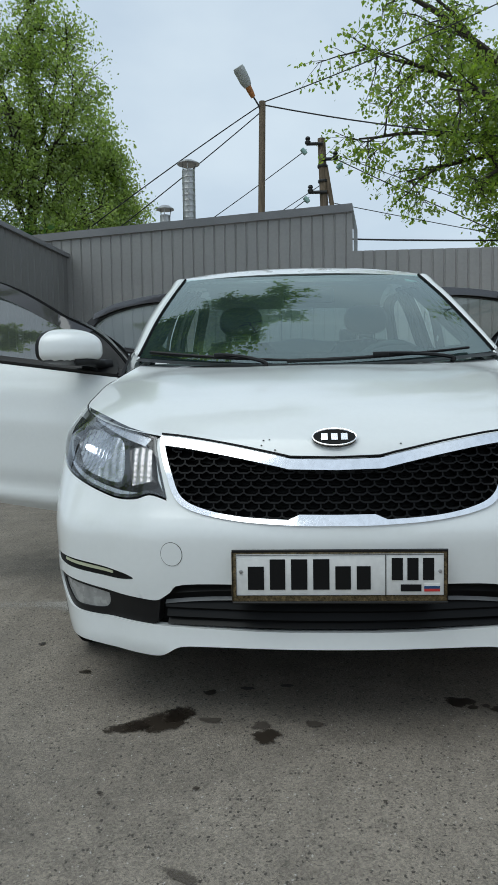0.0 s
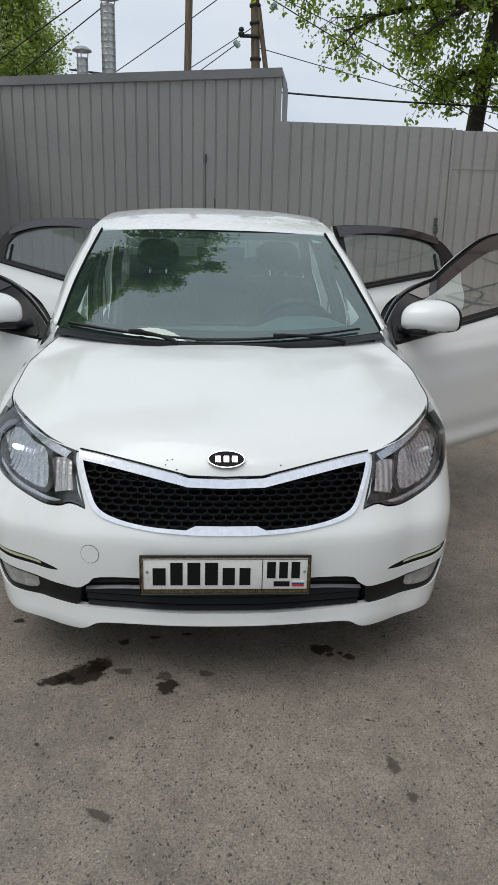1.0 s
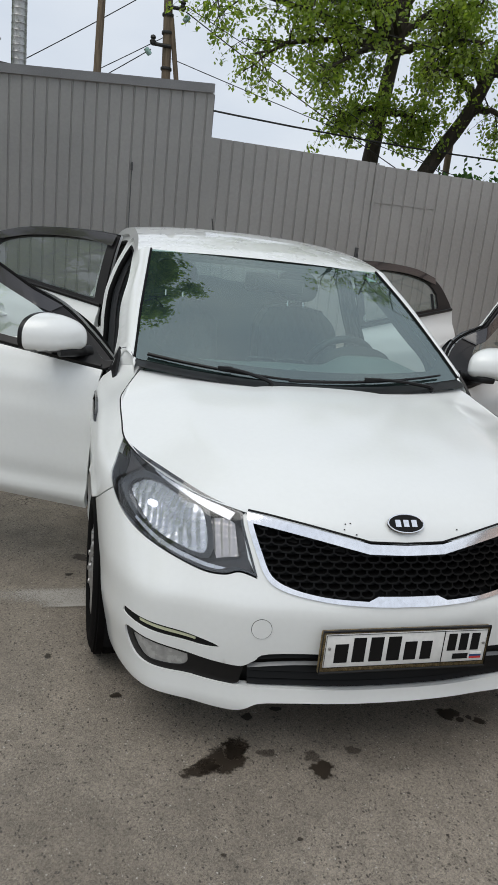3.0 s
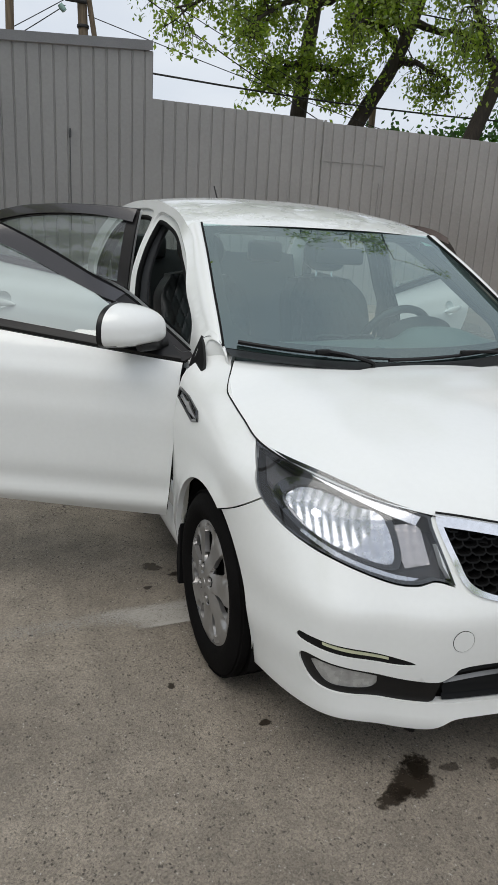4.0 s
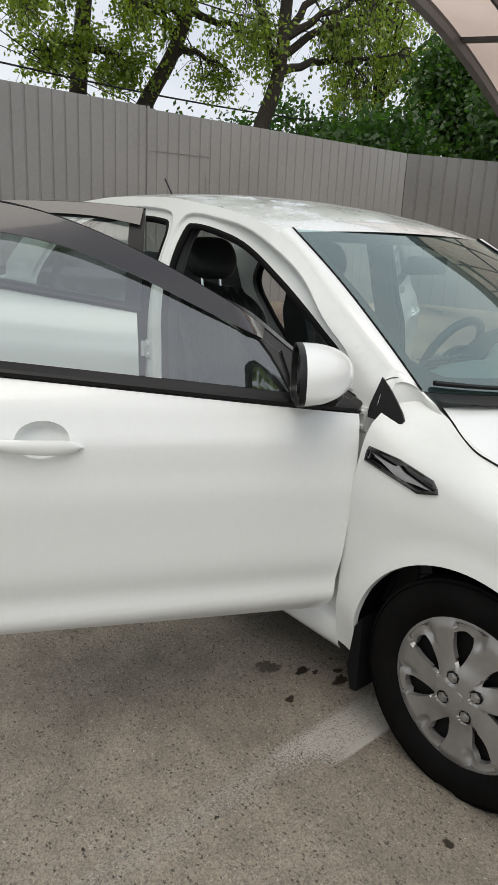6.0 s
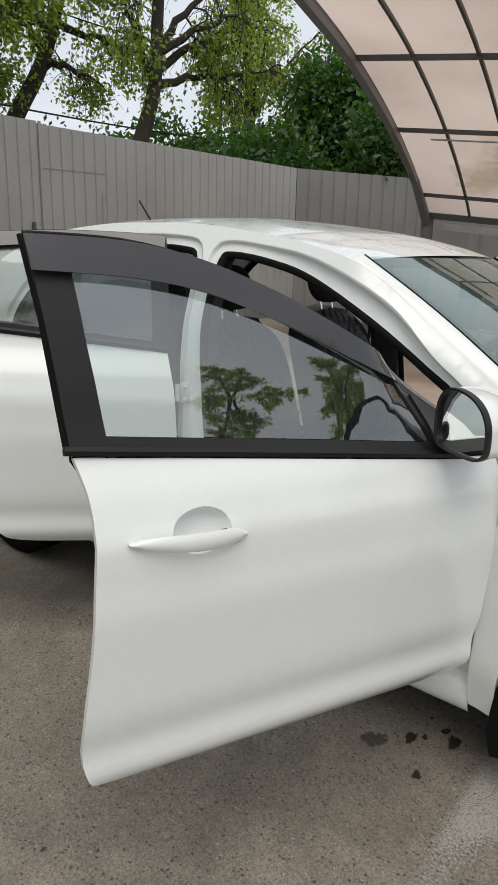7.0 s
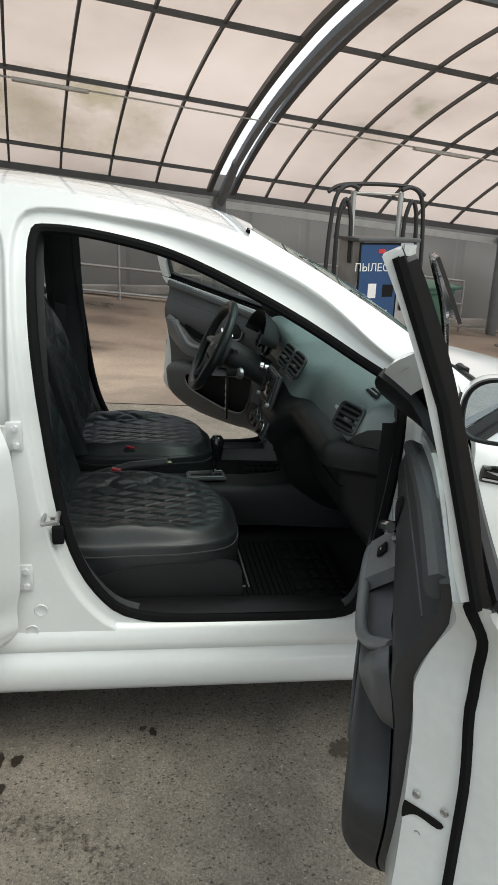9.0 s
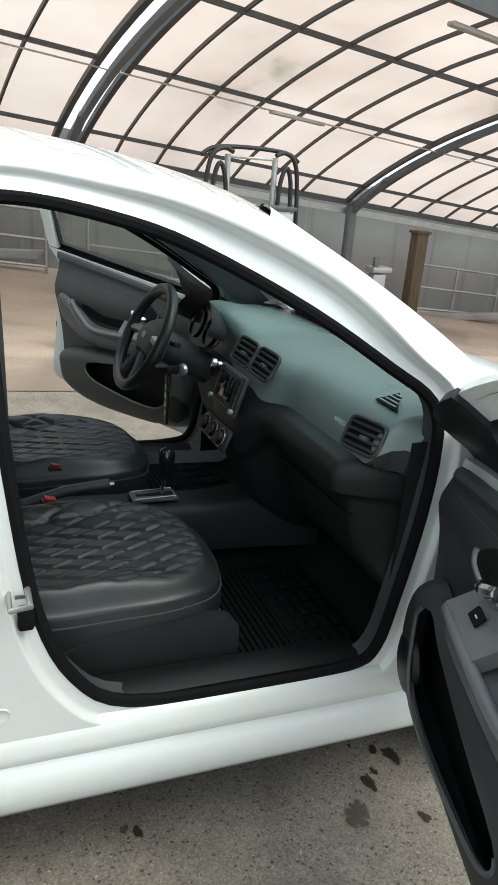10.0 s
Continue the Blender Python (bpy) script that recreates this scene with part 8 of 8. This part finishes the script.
def dash_split(u):
    """Where the soft upper pad ends, as a share of the section."""
    x = (u * 2 - 1) * 0.712
    return 6 / 13 - 0.10 * smoothstep(0.655, 0.70, abs(x)) - 0.05 * math.exp(-((x - 0.02) / 0.15) ** 6)


LEDGE_V = 9.6 / 13
# the pad's pale colour holds the sheen falling through the windscreen
dash = part("dashboard", grid(120, 28, lambda u, v: dash_pt(u, v * dash_split(u)), flip=True), DASH, car, "dark grey dashboard, its soft upper pad painted with pale green sky sheen", angle=60)
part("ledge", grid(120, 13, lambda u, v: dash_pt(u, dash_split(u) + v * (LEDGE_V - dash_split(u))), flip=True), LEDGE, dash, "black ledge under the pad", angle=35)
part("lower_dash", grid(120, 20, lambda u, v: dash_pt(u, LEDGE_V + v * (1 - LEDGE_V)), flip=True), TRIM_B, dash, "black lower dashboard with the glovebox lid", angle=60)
part("dash_end", grid(1, 48, lambda u, v: dash_pt(0, v) + Vector((0, -0.3 * u * smoothstep(0.2, 0.8, v), 0.0)), flip=True), TRIM, dash)
# glovebox seam and the ledge over it
part("glovebox_seam", tube([dash_pt(0.5 + x / 1.424, 0.80) + Vector((0, 0.004, 0)) for x in np.linspace(-0.62, -0.22, 12)], 0.003, sides=5), INK, dash)


def vent(m, w, h, slats, name="air_vent"):
    """A rounded bezel with slats, in the xy plane of m."""
    rr = [(w * (1 if math.cos(a) > 0 else -1) * abs(math.cos(a)) ** 0.34, h * (1 if math.sin(a) > 0 else -1) * abs(math.sin(a)) ** 0.34) for a in np.linspace(0, 2 * math.pi, 33)[:-1]]
    v = part(name, tube([m @ Vector((x, y, 0.004)) for x, y in rr], 0.005, sides=6, closed=True), TRIM, dash, "air vent with dark slats in a grey bezel")
    part("vent_back", prism([(x * 0.97, y * 0.97) for x, y in rr], m @ Matrix.Translation((0, 0, -0.004)), 0.004), INK, v)
    for k in range(slats):
        y = h * (-0.66 + 1.32 * k / max(1, slats - 1))
        wd = w * 0.9 * (1 - (abs(y) / h) ** 4 * 0.3)
        part("slat", box((0, 0, 0), (2 * wd, 0.005, 0.014), m=pose(0, 0, 0, 25, 0, 0)), TRIM, v).matrix_basis = m @ Matrix.Translation((0, y, 0.002))
    part("tab", box((0, 0, 0), (0.022, 0.012, 0.02), bevel=0.003), TRIM2, v).matrix_basis = m @ Matrix.Translation((w * 0.15, -h * 0.15, 0.008))
    return v


def facing(p, n, up=(0, 0, 1)):
    """A frame at p whose z looks along n."""
    z = Vector(n).normalized()
    x = Vector(up).cross(z).normalized()
    return Matrix.Translation(p) @ Matrix((x, z.cross(x), z)).transposed().to_4x4()


vent(facing((-0.622, 1.502, 0.962), (-0.22, 0.85, 0.45)), 0.058, 0.040, 4)
vent(facing((-0.095, 1.538, 0.995), (0, 0.86, 0.50)), 0.072, 0.042, 4)
vent(facing((0.055, 1.542, 0.995), (0, 0.86, 0.50)), 0.072, 0.042, 4)
vent(facing((0.640, 1.500, 0.960), (0.25, 0.85, 0.45)), 0.045, 0.040, 4)
tri_m = facing((-0.590, 1.402, 1.030), (0.0, 0.25, 0.97), (0, -1, 0))
tv = part("defroster_vent", prism([(-0.05, -0.03), (0.05, -0.03), (-0.04, 0.035)], tri_m, 0.004), INK, dash, "small triangular side defroster vent")
for k in range(4):
    part("slat", box((0, 0, 0), (0.07 - 0.015 * k, 0.004, 0.006)), SILVER, tv).matrix_basis = tri_m @ Matrix.Translation((-0.006 * k - 0.004, -0.022 + 0.014 * k, 0.004))

fc = bpy.data.curves.new("airbag_lettering", "FONT")
fc.body, fc.size, fc.extrude, fc.align_x = "AIRBAG", 0.016, 0.0004, "CENTER"
fc.materials.append(WHITEP)
letters = new("airbag_lettering", fc)
letters.parent = dash
letters.matrix_basis = facing((-0.492, 1.500, 0.950), (0.0, 0.93, 0.36))
# centre stack: radio with its screen, knobs, climate dials
st_m = facing((0.0, 1.612, 0.888), (0, 0.955, 0.295))
stack = part("radio_panel", box((0, 0.004, 0), (0.205, 0.130, 0.016), bevel=0.007), TRIM, dash, "grey radio panel with a dark display")
stack.matrix_basis = st_m
part("display", box((0, 0.01, 0.011), (0.105, 0.075, 0.004), bevel=0.002), SCREEN, stack, "dark radio display")
part("surround", tube([(x, y, 0.010) for x, y in ((-0.085, -0.045), (0.085, -0.045), (0.085, 0.062), (-0.085, 0.062))], 0.0022, sides=6, closed=True), TRIM2, stack)
for sx2 in (-1, 1):
    for k in range(5):
        part("key", box((sx2 * 0.068, -0.028 + 0.018 * k, 0.011), (0.022, 0.012, 0.005), bevel=0.002), BLACK, stack)
    part("knob", lathe([(0.0, 0.014), (0.007, 0.0135), (0.009, 0.011), (0.0095, 0.0)], Matrix.Translation((sx2 * 0.088, -0.046, 0.008)), n=16), SATIN, stack)
part("phone_mount", lathe([(0.0, 0.035), (0.014, 0.032), (0.016, 0.02), (0.010, 0.012), (0.012, 0.0)], Matrix.Translation((-0.108, 0.052, 0.008)), n=16), CHROME, stack, "small chrome magnetic holder")
cl_m = facing((0.02, 1.640, 0.750), (0, 0.93, 0.37))
clim = part("climate_panel", box((0, 0, 0), (0.225, 0.075, 0.014), bevel=0.010), TRIM, dash)
clim.matrix_basis = cl_m
for k in (-1, 0, 1):
    part("dial", lathe([(0.0, 0.020), (0.020, 0.019), (0.022, 0.016), (0.023, 0.006), (0.029, 0.004), (0.030, 0.0)], Matrix.Translation((0.07 * k, 0, 0.007)), n=24), BLACK, clim, "round climate dial")
    part("dial_ring", tube([(0.07 * k + 0.029 * math.cos(a), 0.029 * math.sin(a), 0.012) for a in np.linspace(0, 2 * math.pi, 25)[:-1]], 0.0022, sides=5, closed=True), SILVER, clim)

# dials behind the wheel
cm = facing((0.41, 1.555, 0.995), (0, 0.92, 0.38))
cl = part("dial_panel", prism([(0.17 * math.cos(a), 0.076 * math.sin(a)) for a in np.linspace(0, 2 * math.pi, 41)[:-1]], cm, 0.004), SCREEN, dash, "dark instrument cluster")
part("cluster_hood", grid(32, 3, lambda u, v: (lambda a: cm @ Vector(((0.168 + 0.022 * v) * math.cos(a), (0.072 + 0.026 * v) * math.sin(a) + 0.004 * v, -0.012 + 0.075 * v)))(radians(-8 + 196 * u))), TRIM_B, cl, "dark hood over the dials")
for x in (-0.075, 0.075):
    part("gauge", lathe([(0.0, 0.001), (0.050, 0.001), (0.052, 0.008), (0.056, 0.008), (0.057, 0.0)], cm @ Matrix.Translation((x, -0.002, 0.004)), n=28), SCREEN, cl, "dark round gauge")

# steering wheel
sw_c = Vector((0.400, 1.770, 0.965))
sm = facing(sw_c, (0, 0.90, 0.44))
ring = [sm @ Vector((0.182 * math.cos(a), 0.178 * math.sin(a) - 0.006 * (math.sin(a) < -0.6), 0.012)) for a in np.linspace(0, 2 * math.pi, 49)[:-1]]
wheel_s = part("steering_wheel", tube(ring, 0.0195, sides=12, closed=True), LEATHER, car, "black leather steering wheel with grey spokes")


def airbag(u, v):
    a = 2 * math.pi * u
    r = 0.112 * v
    k = 1 + 0.18 * math.cos(2 * a) + 0.06 * math.cos(3 * a + 1.57)
    return sm @ Vector((r * k * math.cos(a) * 1.05, r * k * math.sin(a) * 0.82, 0.016 - 0.05 * v ** 4))


part("hub", grid(36, 10, airbag, wrap_u=True), TRIM, wheel_s)
part("hub_badge", prism([(0.021 * math.cos(a), 0.012 * math.sin(a)) for a in np.linspace(0, 2 * math.pi, 25)[:-1]], sm @ Matrix.Translation((0, 0.004, 0.016)), 0.003), SILVER, wheel_s, "small oval badge")
for a0, a1, r0 in ((0.12, -0.05, 0.07), (math.pi - 0.12, math.pi + 0.05, 0.07), (-math.pi / 2 - 0.42, -math.pi / 2 - 0.38, 0.06), (-math.pi / 2 + 0.42, -math.pi / 2 + 0.38, 0.06)):
    part("spoke", tube([sm @ Vector((r0 * math.cos(a0), r0 * math.sin(a0), -0.006)), sm @ Vector((0.125 * math.cos((a0 + a1) / 2), 0.125 * math.sin((a0 + a1) / 2), -0.002)), sm @ Vector((0.178 * math.cos(a1), 0.178 * math.sin(a1), 0.010))], 0.020, sides=8, taper=0.013), SILVER if abs(math.cos(a0)) > 0.5 else TRIM2, wheel_s)
part("column", tube([sm @ Vector((0, 0, -0.03)), sm @ Vector((0, -0.01, -0.26))], 0.058, sides=14), TRIM, wheel_s, "steering column cover")
for sgn in (-1, 1):
    part("stalk", tube([sm @ Vector((sgn * 0.05, 0.02, -0.06)), sm @ Vector((sgn * 0.17, 0.035, -0.05))], 0.010, sides=8), BLACK, wheel_s)
# key with its tag
kc = Vector((0.245, 1.685, 0.885))
ky = part("ignition_lock", lathe([(0.024, 0.0), (0.022, 0.012), (0.014, 0.018), (0.0, 0.018)], facing(kc, (-0.35, 0.93, 0.1)), n=20), SILVER, car, "ignition lock with the key in it")
part("key", box(kc + Vector((0, 0.035, 0.004)), (0.008, 0.045, 0.03), bevel=0.004), BLACK, ky)
part("key_tag", box(kc + Vector((0.0, 0.055, -0.10)), (0.036, 0.008, 0.17), bevel=0.003), BLACK, ky, "long black key tag with pale marks")
for k in range(4):
    part("tag_mark", box(kc + Vector((-0.0, 0.0602, -0.055 - 0.03 * k)), (0.014, 0.001, 0.018)), WHITEP, ky)

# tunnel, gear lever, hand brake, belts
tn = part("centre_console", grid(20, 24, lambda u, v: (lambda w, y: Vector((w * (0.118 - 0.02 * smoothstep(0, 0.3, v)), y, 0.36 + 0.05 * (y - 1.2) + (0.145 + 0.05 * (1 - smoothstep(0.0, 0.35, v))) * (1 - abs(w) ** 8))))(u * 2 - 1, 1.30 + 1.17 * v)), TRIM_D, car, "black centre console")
part("gate_plate", box((0.0, 1.845, 0.548), (0.070, 0.15, 0.012), bevel=0.005, m=pose(0, 0, 0, 2)), TRIM2, tn, "dark grey selector plate")
part("gate_rim", tube([(x, y, 0.5565) for x, y in ((-0.030, 1.78), (0.030, 1.78), (0.030, 1.91), (-0.030, 1.91))], 0.0025, sides=5, closed=True), SATIN, tn)
part("gate_slot", box((0.0, 1.845, 0.5545), (0.018, 0.12, 0.003)), INK, tn)
part("gear_stem", tube([(0, 1.82, 0.54), (0, 1.808, 0.62)], 0.008, sides=8), CHROME, tn)
part("gear_knob", lathe([(0.0, 0.055), (0.016, 0.052), (0.025, 0.040), (0.026, 0.02), (0.018, -0.03), (0.014, -0.045)], Matrix.Translation((0, 1.805, 0.655)), n=20), GLOSS, tn, "black gear knob")
part("hand_brake", tube([(-0.02, 2.33, 0.55), (-0.02, 2.12, 0.605), (-0.02, 1.99, 0.615)], 0.017, sides=10), TRIM, tn, "black hand brake lever")
part("brake_button", tube([(-0.02, 1.99, 0.615), (-0.02, 1.975, 0.616)], 0.010, sides=8), CHROME, tn)
for x, y in ((0.148, 2.135), (-0.095, 2.185)):
    b = part("belt_buckle", box((x, y, 0.575), (0.035, 0.05, 0.085), bevel=0.008, m=pose(0, 0, 0, 14)), BLACK, car, "black belt buckle with a red button")
    part("button", box((x, y - 0.011, 0.620), (0.024, 0.034, 0.010), bevel=0.003, m=pose(0, 0, 0, 14)), REDP, b, "red release button")
for sg in (-1, 1):
    part("seat_belt", grid(2, 16, lambda u, v: Vector((sg * (0.690 - 0.03 * v), 2.375 + 0.045 * u + 0.05 * v, 1.36 - 0.95 * v))), TRIM, car, "black seat belt")

# rubber mats with ribs
for sg in (-1, 1):
    mt = part("floor_mat", box((sg * 0.42, 1.66, 0.362), (0.46, 0.50, 0.012), bevel=0.004, m=pose(0, 0, 0, 3)), RUBBER, car, "black ribbed rubber floor mat")
    for k in range(16):
        part("mat_rib", box((sg * 0.42, 1.62 + 0.018 * k, 0.372 + 0.0009 * k), (0.40, 0.006, 0.006)), RUBBER, mt)
    for i in range(6):
        for j in range(5):
            part("mat_cell", box((sg * 0.42 - 0.17 + 0.068 * i, 1.45 + 0.036 * j, 0.366), (0.05, 0.024, 0.008), bevel=0.003), RUBBER, mt)
part("rear_view_mirror", box((0.0, 1.68, 1.36), (0.24, 0.03, 0.07), bevel=0.014), BLACK, car, "black rear-view mirror")
part("firewall", grid(8, 6, lambda u, v: Vector(((u * 2 - 1) * 0.73, 1.06 + 0.12 * (1 - v), 0.34 + 0.64 * v))), CARPET, car)
for sg in (-1, 1):
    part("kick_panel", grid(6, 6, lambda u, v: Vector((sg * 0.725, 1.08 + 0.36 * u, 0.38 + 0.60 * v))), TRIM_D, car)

# ---- things under the canopy ----
def at_ground(x, y, dz=0.0):
    return Vector((x, y, ground_z(x, y) + dz))


vx, vy = 4.64, -0.33
vz = ground_z(vx, vy) - 0.01
vac = tagged(new("vacuum_station"), "self-service vacuum station with a blue poster and hose gantry", "vacuum cleaner")
yaw = 12
VM = Matrix.Translation((vx, vy, vz)) @ pose(0, 0, 0, 0, 0, yaw)


def vp(name, bm, material, label="", smooth=True, parent=None):
    bmesh.ops.transform(bm, matrix=VM, verts=bm.verts)
    return part(name, bm, material, parent or vac, label, smooth)


body = vp("cabinet", box((0, 0, 0.72), (0.50, 0.58, 1.40), bevel=0.015), STEEL, "dull steel cabinet")
vp("top_edge", box((0, 0, 1.435), (0.54, 0.70, 0.035), bevel=0.008), CAN_STEEL)
vp("poster", box((-0.256, 0.10, 0.78), (0.006, 0.42, 1.22)), BLUEP, "blue poster with white lettering", False)
vp("poster_edge", box((-0.2545, 0.10, 0.78), (0.004, 0.46, 1.26)), INK, "", False)
for y0, z0, w, h, mt in ((0.16, 0.95, 0.09, 0.14, WHITEP), (0.02, 0.70, 0.10, 0.12, WHITEP), (0.10, 0.52, 0.30, 0.05, WHITEP), (0.08, 1.33, 0.08, 0.04, FLAG_R), (-0.02, 0.95, 0.12, 0.12, INK), (0.18, 0.62, 0.10, 0.20, INK)):
    vp("poster_patch", box((-0.261, y0, z0), (0.003, w, h)), mt, "", False)
txt = bpy.data.curves.new("poster_lettering", "FONT")
txt.body, txt.size, txt.align_x, txt.extrude = "ПЫЛЕСОС", 0.105, "CENTER", 0.001
lett = new("lettering", txt)
lett.data.materials.append(WHITEP)
lett.parent = vac
lett["label"] = "white lettering on the poster"
lett.matrix_basis = VM @ Matrix.Translation((-0.2605, 0.10, 1.14)) @ Matrix(((0, 0, -1), (-1, 0, 0), (0, 1, 0))).to_4x4()
vp("control_panel", box((-0.254, -0.24, 1.12), (0.012, 0.14, 0.55), bevel=0.004), ALU, "control panel with buttons")
for k in range(6):
    vp("button", box((-0.264, -0.24, 0.95 + 0.065 * k), (0.01, 0.09, 0.018), bevel=0.003), INK)
vp("coin_slot", box((-0.264, -0.20, 0.80), (0.012, 0.05, 0.10), bevel=0.004), INK)
for yy in (-0.27, 0.27):
    vp("gantry_post", tube([(0.05, yy, 1.40), (0.05, yy, 1.88)], 0.028, sides=10), ALU, "grey gantry post")
    hose = spline([(0.0, yy * 0.9, 1.90), (0.0, yy * 1.3, 1.93), (0.0, yy * 1.75, 1.85), (0.0, yy * 1.95, 1.60), (0.0, yy * 2.05, 1.1), (0.0, yy * 2.0, 0.6)], 6)
    vp("hose", tube([q for q in hose], 0.022, sides=8), CABLE, "dark ribbed vacuum hose")
    hose = spline([(0.0, yy * 1.1, 1.2), (0.0, yy * 1.15, 1.62), (0.0, yy * 1.4, 1.80), (0.0, yy * 1.65, 1.62), (0.0, yy * 1.7, 1.1), (0.0, yy * 1.65, 0.7)], 6)
    vp("hose", tube([q for q in hose], 0.022, sides=8), CABLE, "dark ribbed vacuum hose")
vp("gantry_bar", tube(spline([(0.05, -0.55, 1.86), (0.05, -0.40, 1.93), (0.05, 0.0, 1.95), (0.05, 0.40, 1.93), (0.05, 0.55, 1.86)], 5), 0.020, sides=8), CABLE)
vp("gantry_bar", tube([(0.05, -0.27, 1.86), (0.05, 0.27, 1.86)], 0.012, sides=6), ALU)

# green wheeled bin
bx, by = 4.80, -0.95
BM_ = Matrix.Translation(at_ground(bx, by, 0.0)) @ pose(0, 0, 0, 0, 0, 8) @ Matrix.Diagonal((0.88, 0.86, 1.0, 1.0))
wb = tagged(new("wheeled_bin"), "dark green plastic wheeled bin with a closed lid", "bin")


def bp_(name, bm, material, label="", smooth=True):
    bmesh.ops.transform(bm, matrix=BM_, verts=bm.verts)
    return part(name, bm, material, wb, label, smooth)


tb = bmesh.new()
rings = []
for z, hx, hy2 in ((0.06, 0.22, 0.20), (0.10, 0.235, 0.215), (0.90, 0.30, 0.275), (0.94, 0.30, 0.275), (0.95, 0.325, 0.30), (1.0, 0.325, 0.30)):
    rings.append([tb.verts.new((hx * (1 if math.cos(a) > 0 else -1) * abs(math.cos(a)) ** 0.35, hy2 * (1 if math.sin(a) > 0 else -1) * abs(math.sin(a)) ** 0.35, z)) for a in np.linspace(0, 2 * math.pi, 33)[:-1]])
for a, b in zip(rings, rings[1:]):
    for i in range(32):
        tb.faces.new((a[i], a[(i + 1) % 32], b[(i + 1) % 32], b[i]))
tb.faces.new(rings[0][::-1])
bp_("tub", tb, GREEN_BIN)
bp_("lid", grid(16, 12, lambda u, v: Vector(((u * 2 - 1) * 0.335, (v * 2 - 1) * 0.315, 1.01 + 0.045 * (1 - (u * 2 - 1) ** 4) * (1 - (v * 2 - 1) ** 6)))), GREEN_BIN, "domed lid")
bp_("lid_rim", tube([(-0.335, -0.315, 1.008), (0.335, -0.315, 1.008), (0.335, 0.315, 1.008), (-0.335, 0.315, 1.008)], 0.014, sides=6, closed=True), GREEN_BIN)
bp_("handle", tube([(-0.22, 0.36, 0.97), (0.22, 0.36, 0.97)], 0.016, sides=8), GREEN_BIN)
for x in (-0.22, 0.22):
    bp_("wheel", lathe([(0.0, -0.02), (0.09, -0.02), (0.10, -0.012), (0.10, 0.012), (0.09, 0.02), (0.0, 0.02)], Matrix.Translation((x, 0.24, 0.10)) @ pose(0, 0, 0, 0, 90, 0), n=20), RUBBER)

# pay post, timber post and a short bench of rails further along
q = at_ground(9.3, -4.80)
pay = tagged(new("pay_post"), "pale grey metal pay post with a small head", "post")
part("column", box(q + Vector((0, 0, 0.42)), (0.22, 0.26, 0.86), bevel=0.01), ALU, pay)
part("head", box(q + Vector((0, -0.03, 0.93)), (0.30, 0.40, 0.10), bevel=0.02), ALU, pay)
part("bracket", box(q + Vector((0, 0.05, 1.06)), (0.08, 0.10, 0.16), bevel=0.01), POST_STEEL, pay)
part("foot", box(q + Vector((0, 0, 0.03)), (0.6, 0.7, 0.10), bevel=0.02), CONCRETE, pay, "concrete foot")
q = at_ground(9.6, -5.82)
tp = tagged(part("timber_post", box(q + Vector((0, 0, 0.82)), (0.24, 0.24, 1.70), bevel=0.012), WOOD), "thick weathered timber post", "post")
part("cap", box(q + Vector((0, 0, 1.69)), (0.30, 0.30, 0.05), bevel=0.008), WOOD, tp)
for k, (x, y) in enumerate(((10.6, 3.2), (10.6, -2.4), (10.8, -8.0))):
    q = at_ground(x, y)
    tagged(part("kerb", box(q + Vector((0, 0, 0.06)), (0.22, 4.6, 0.14), bevel=0.02), CONCRETE), "low concrete kerb along the bay wall", "kerb", kind="structure")
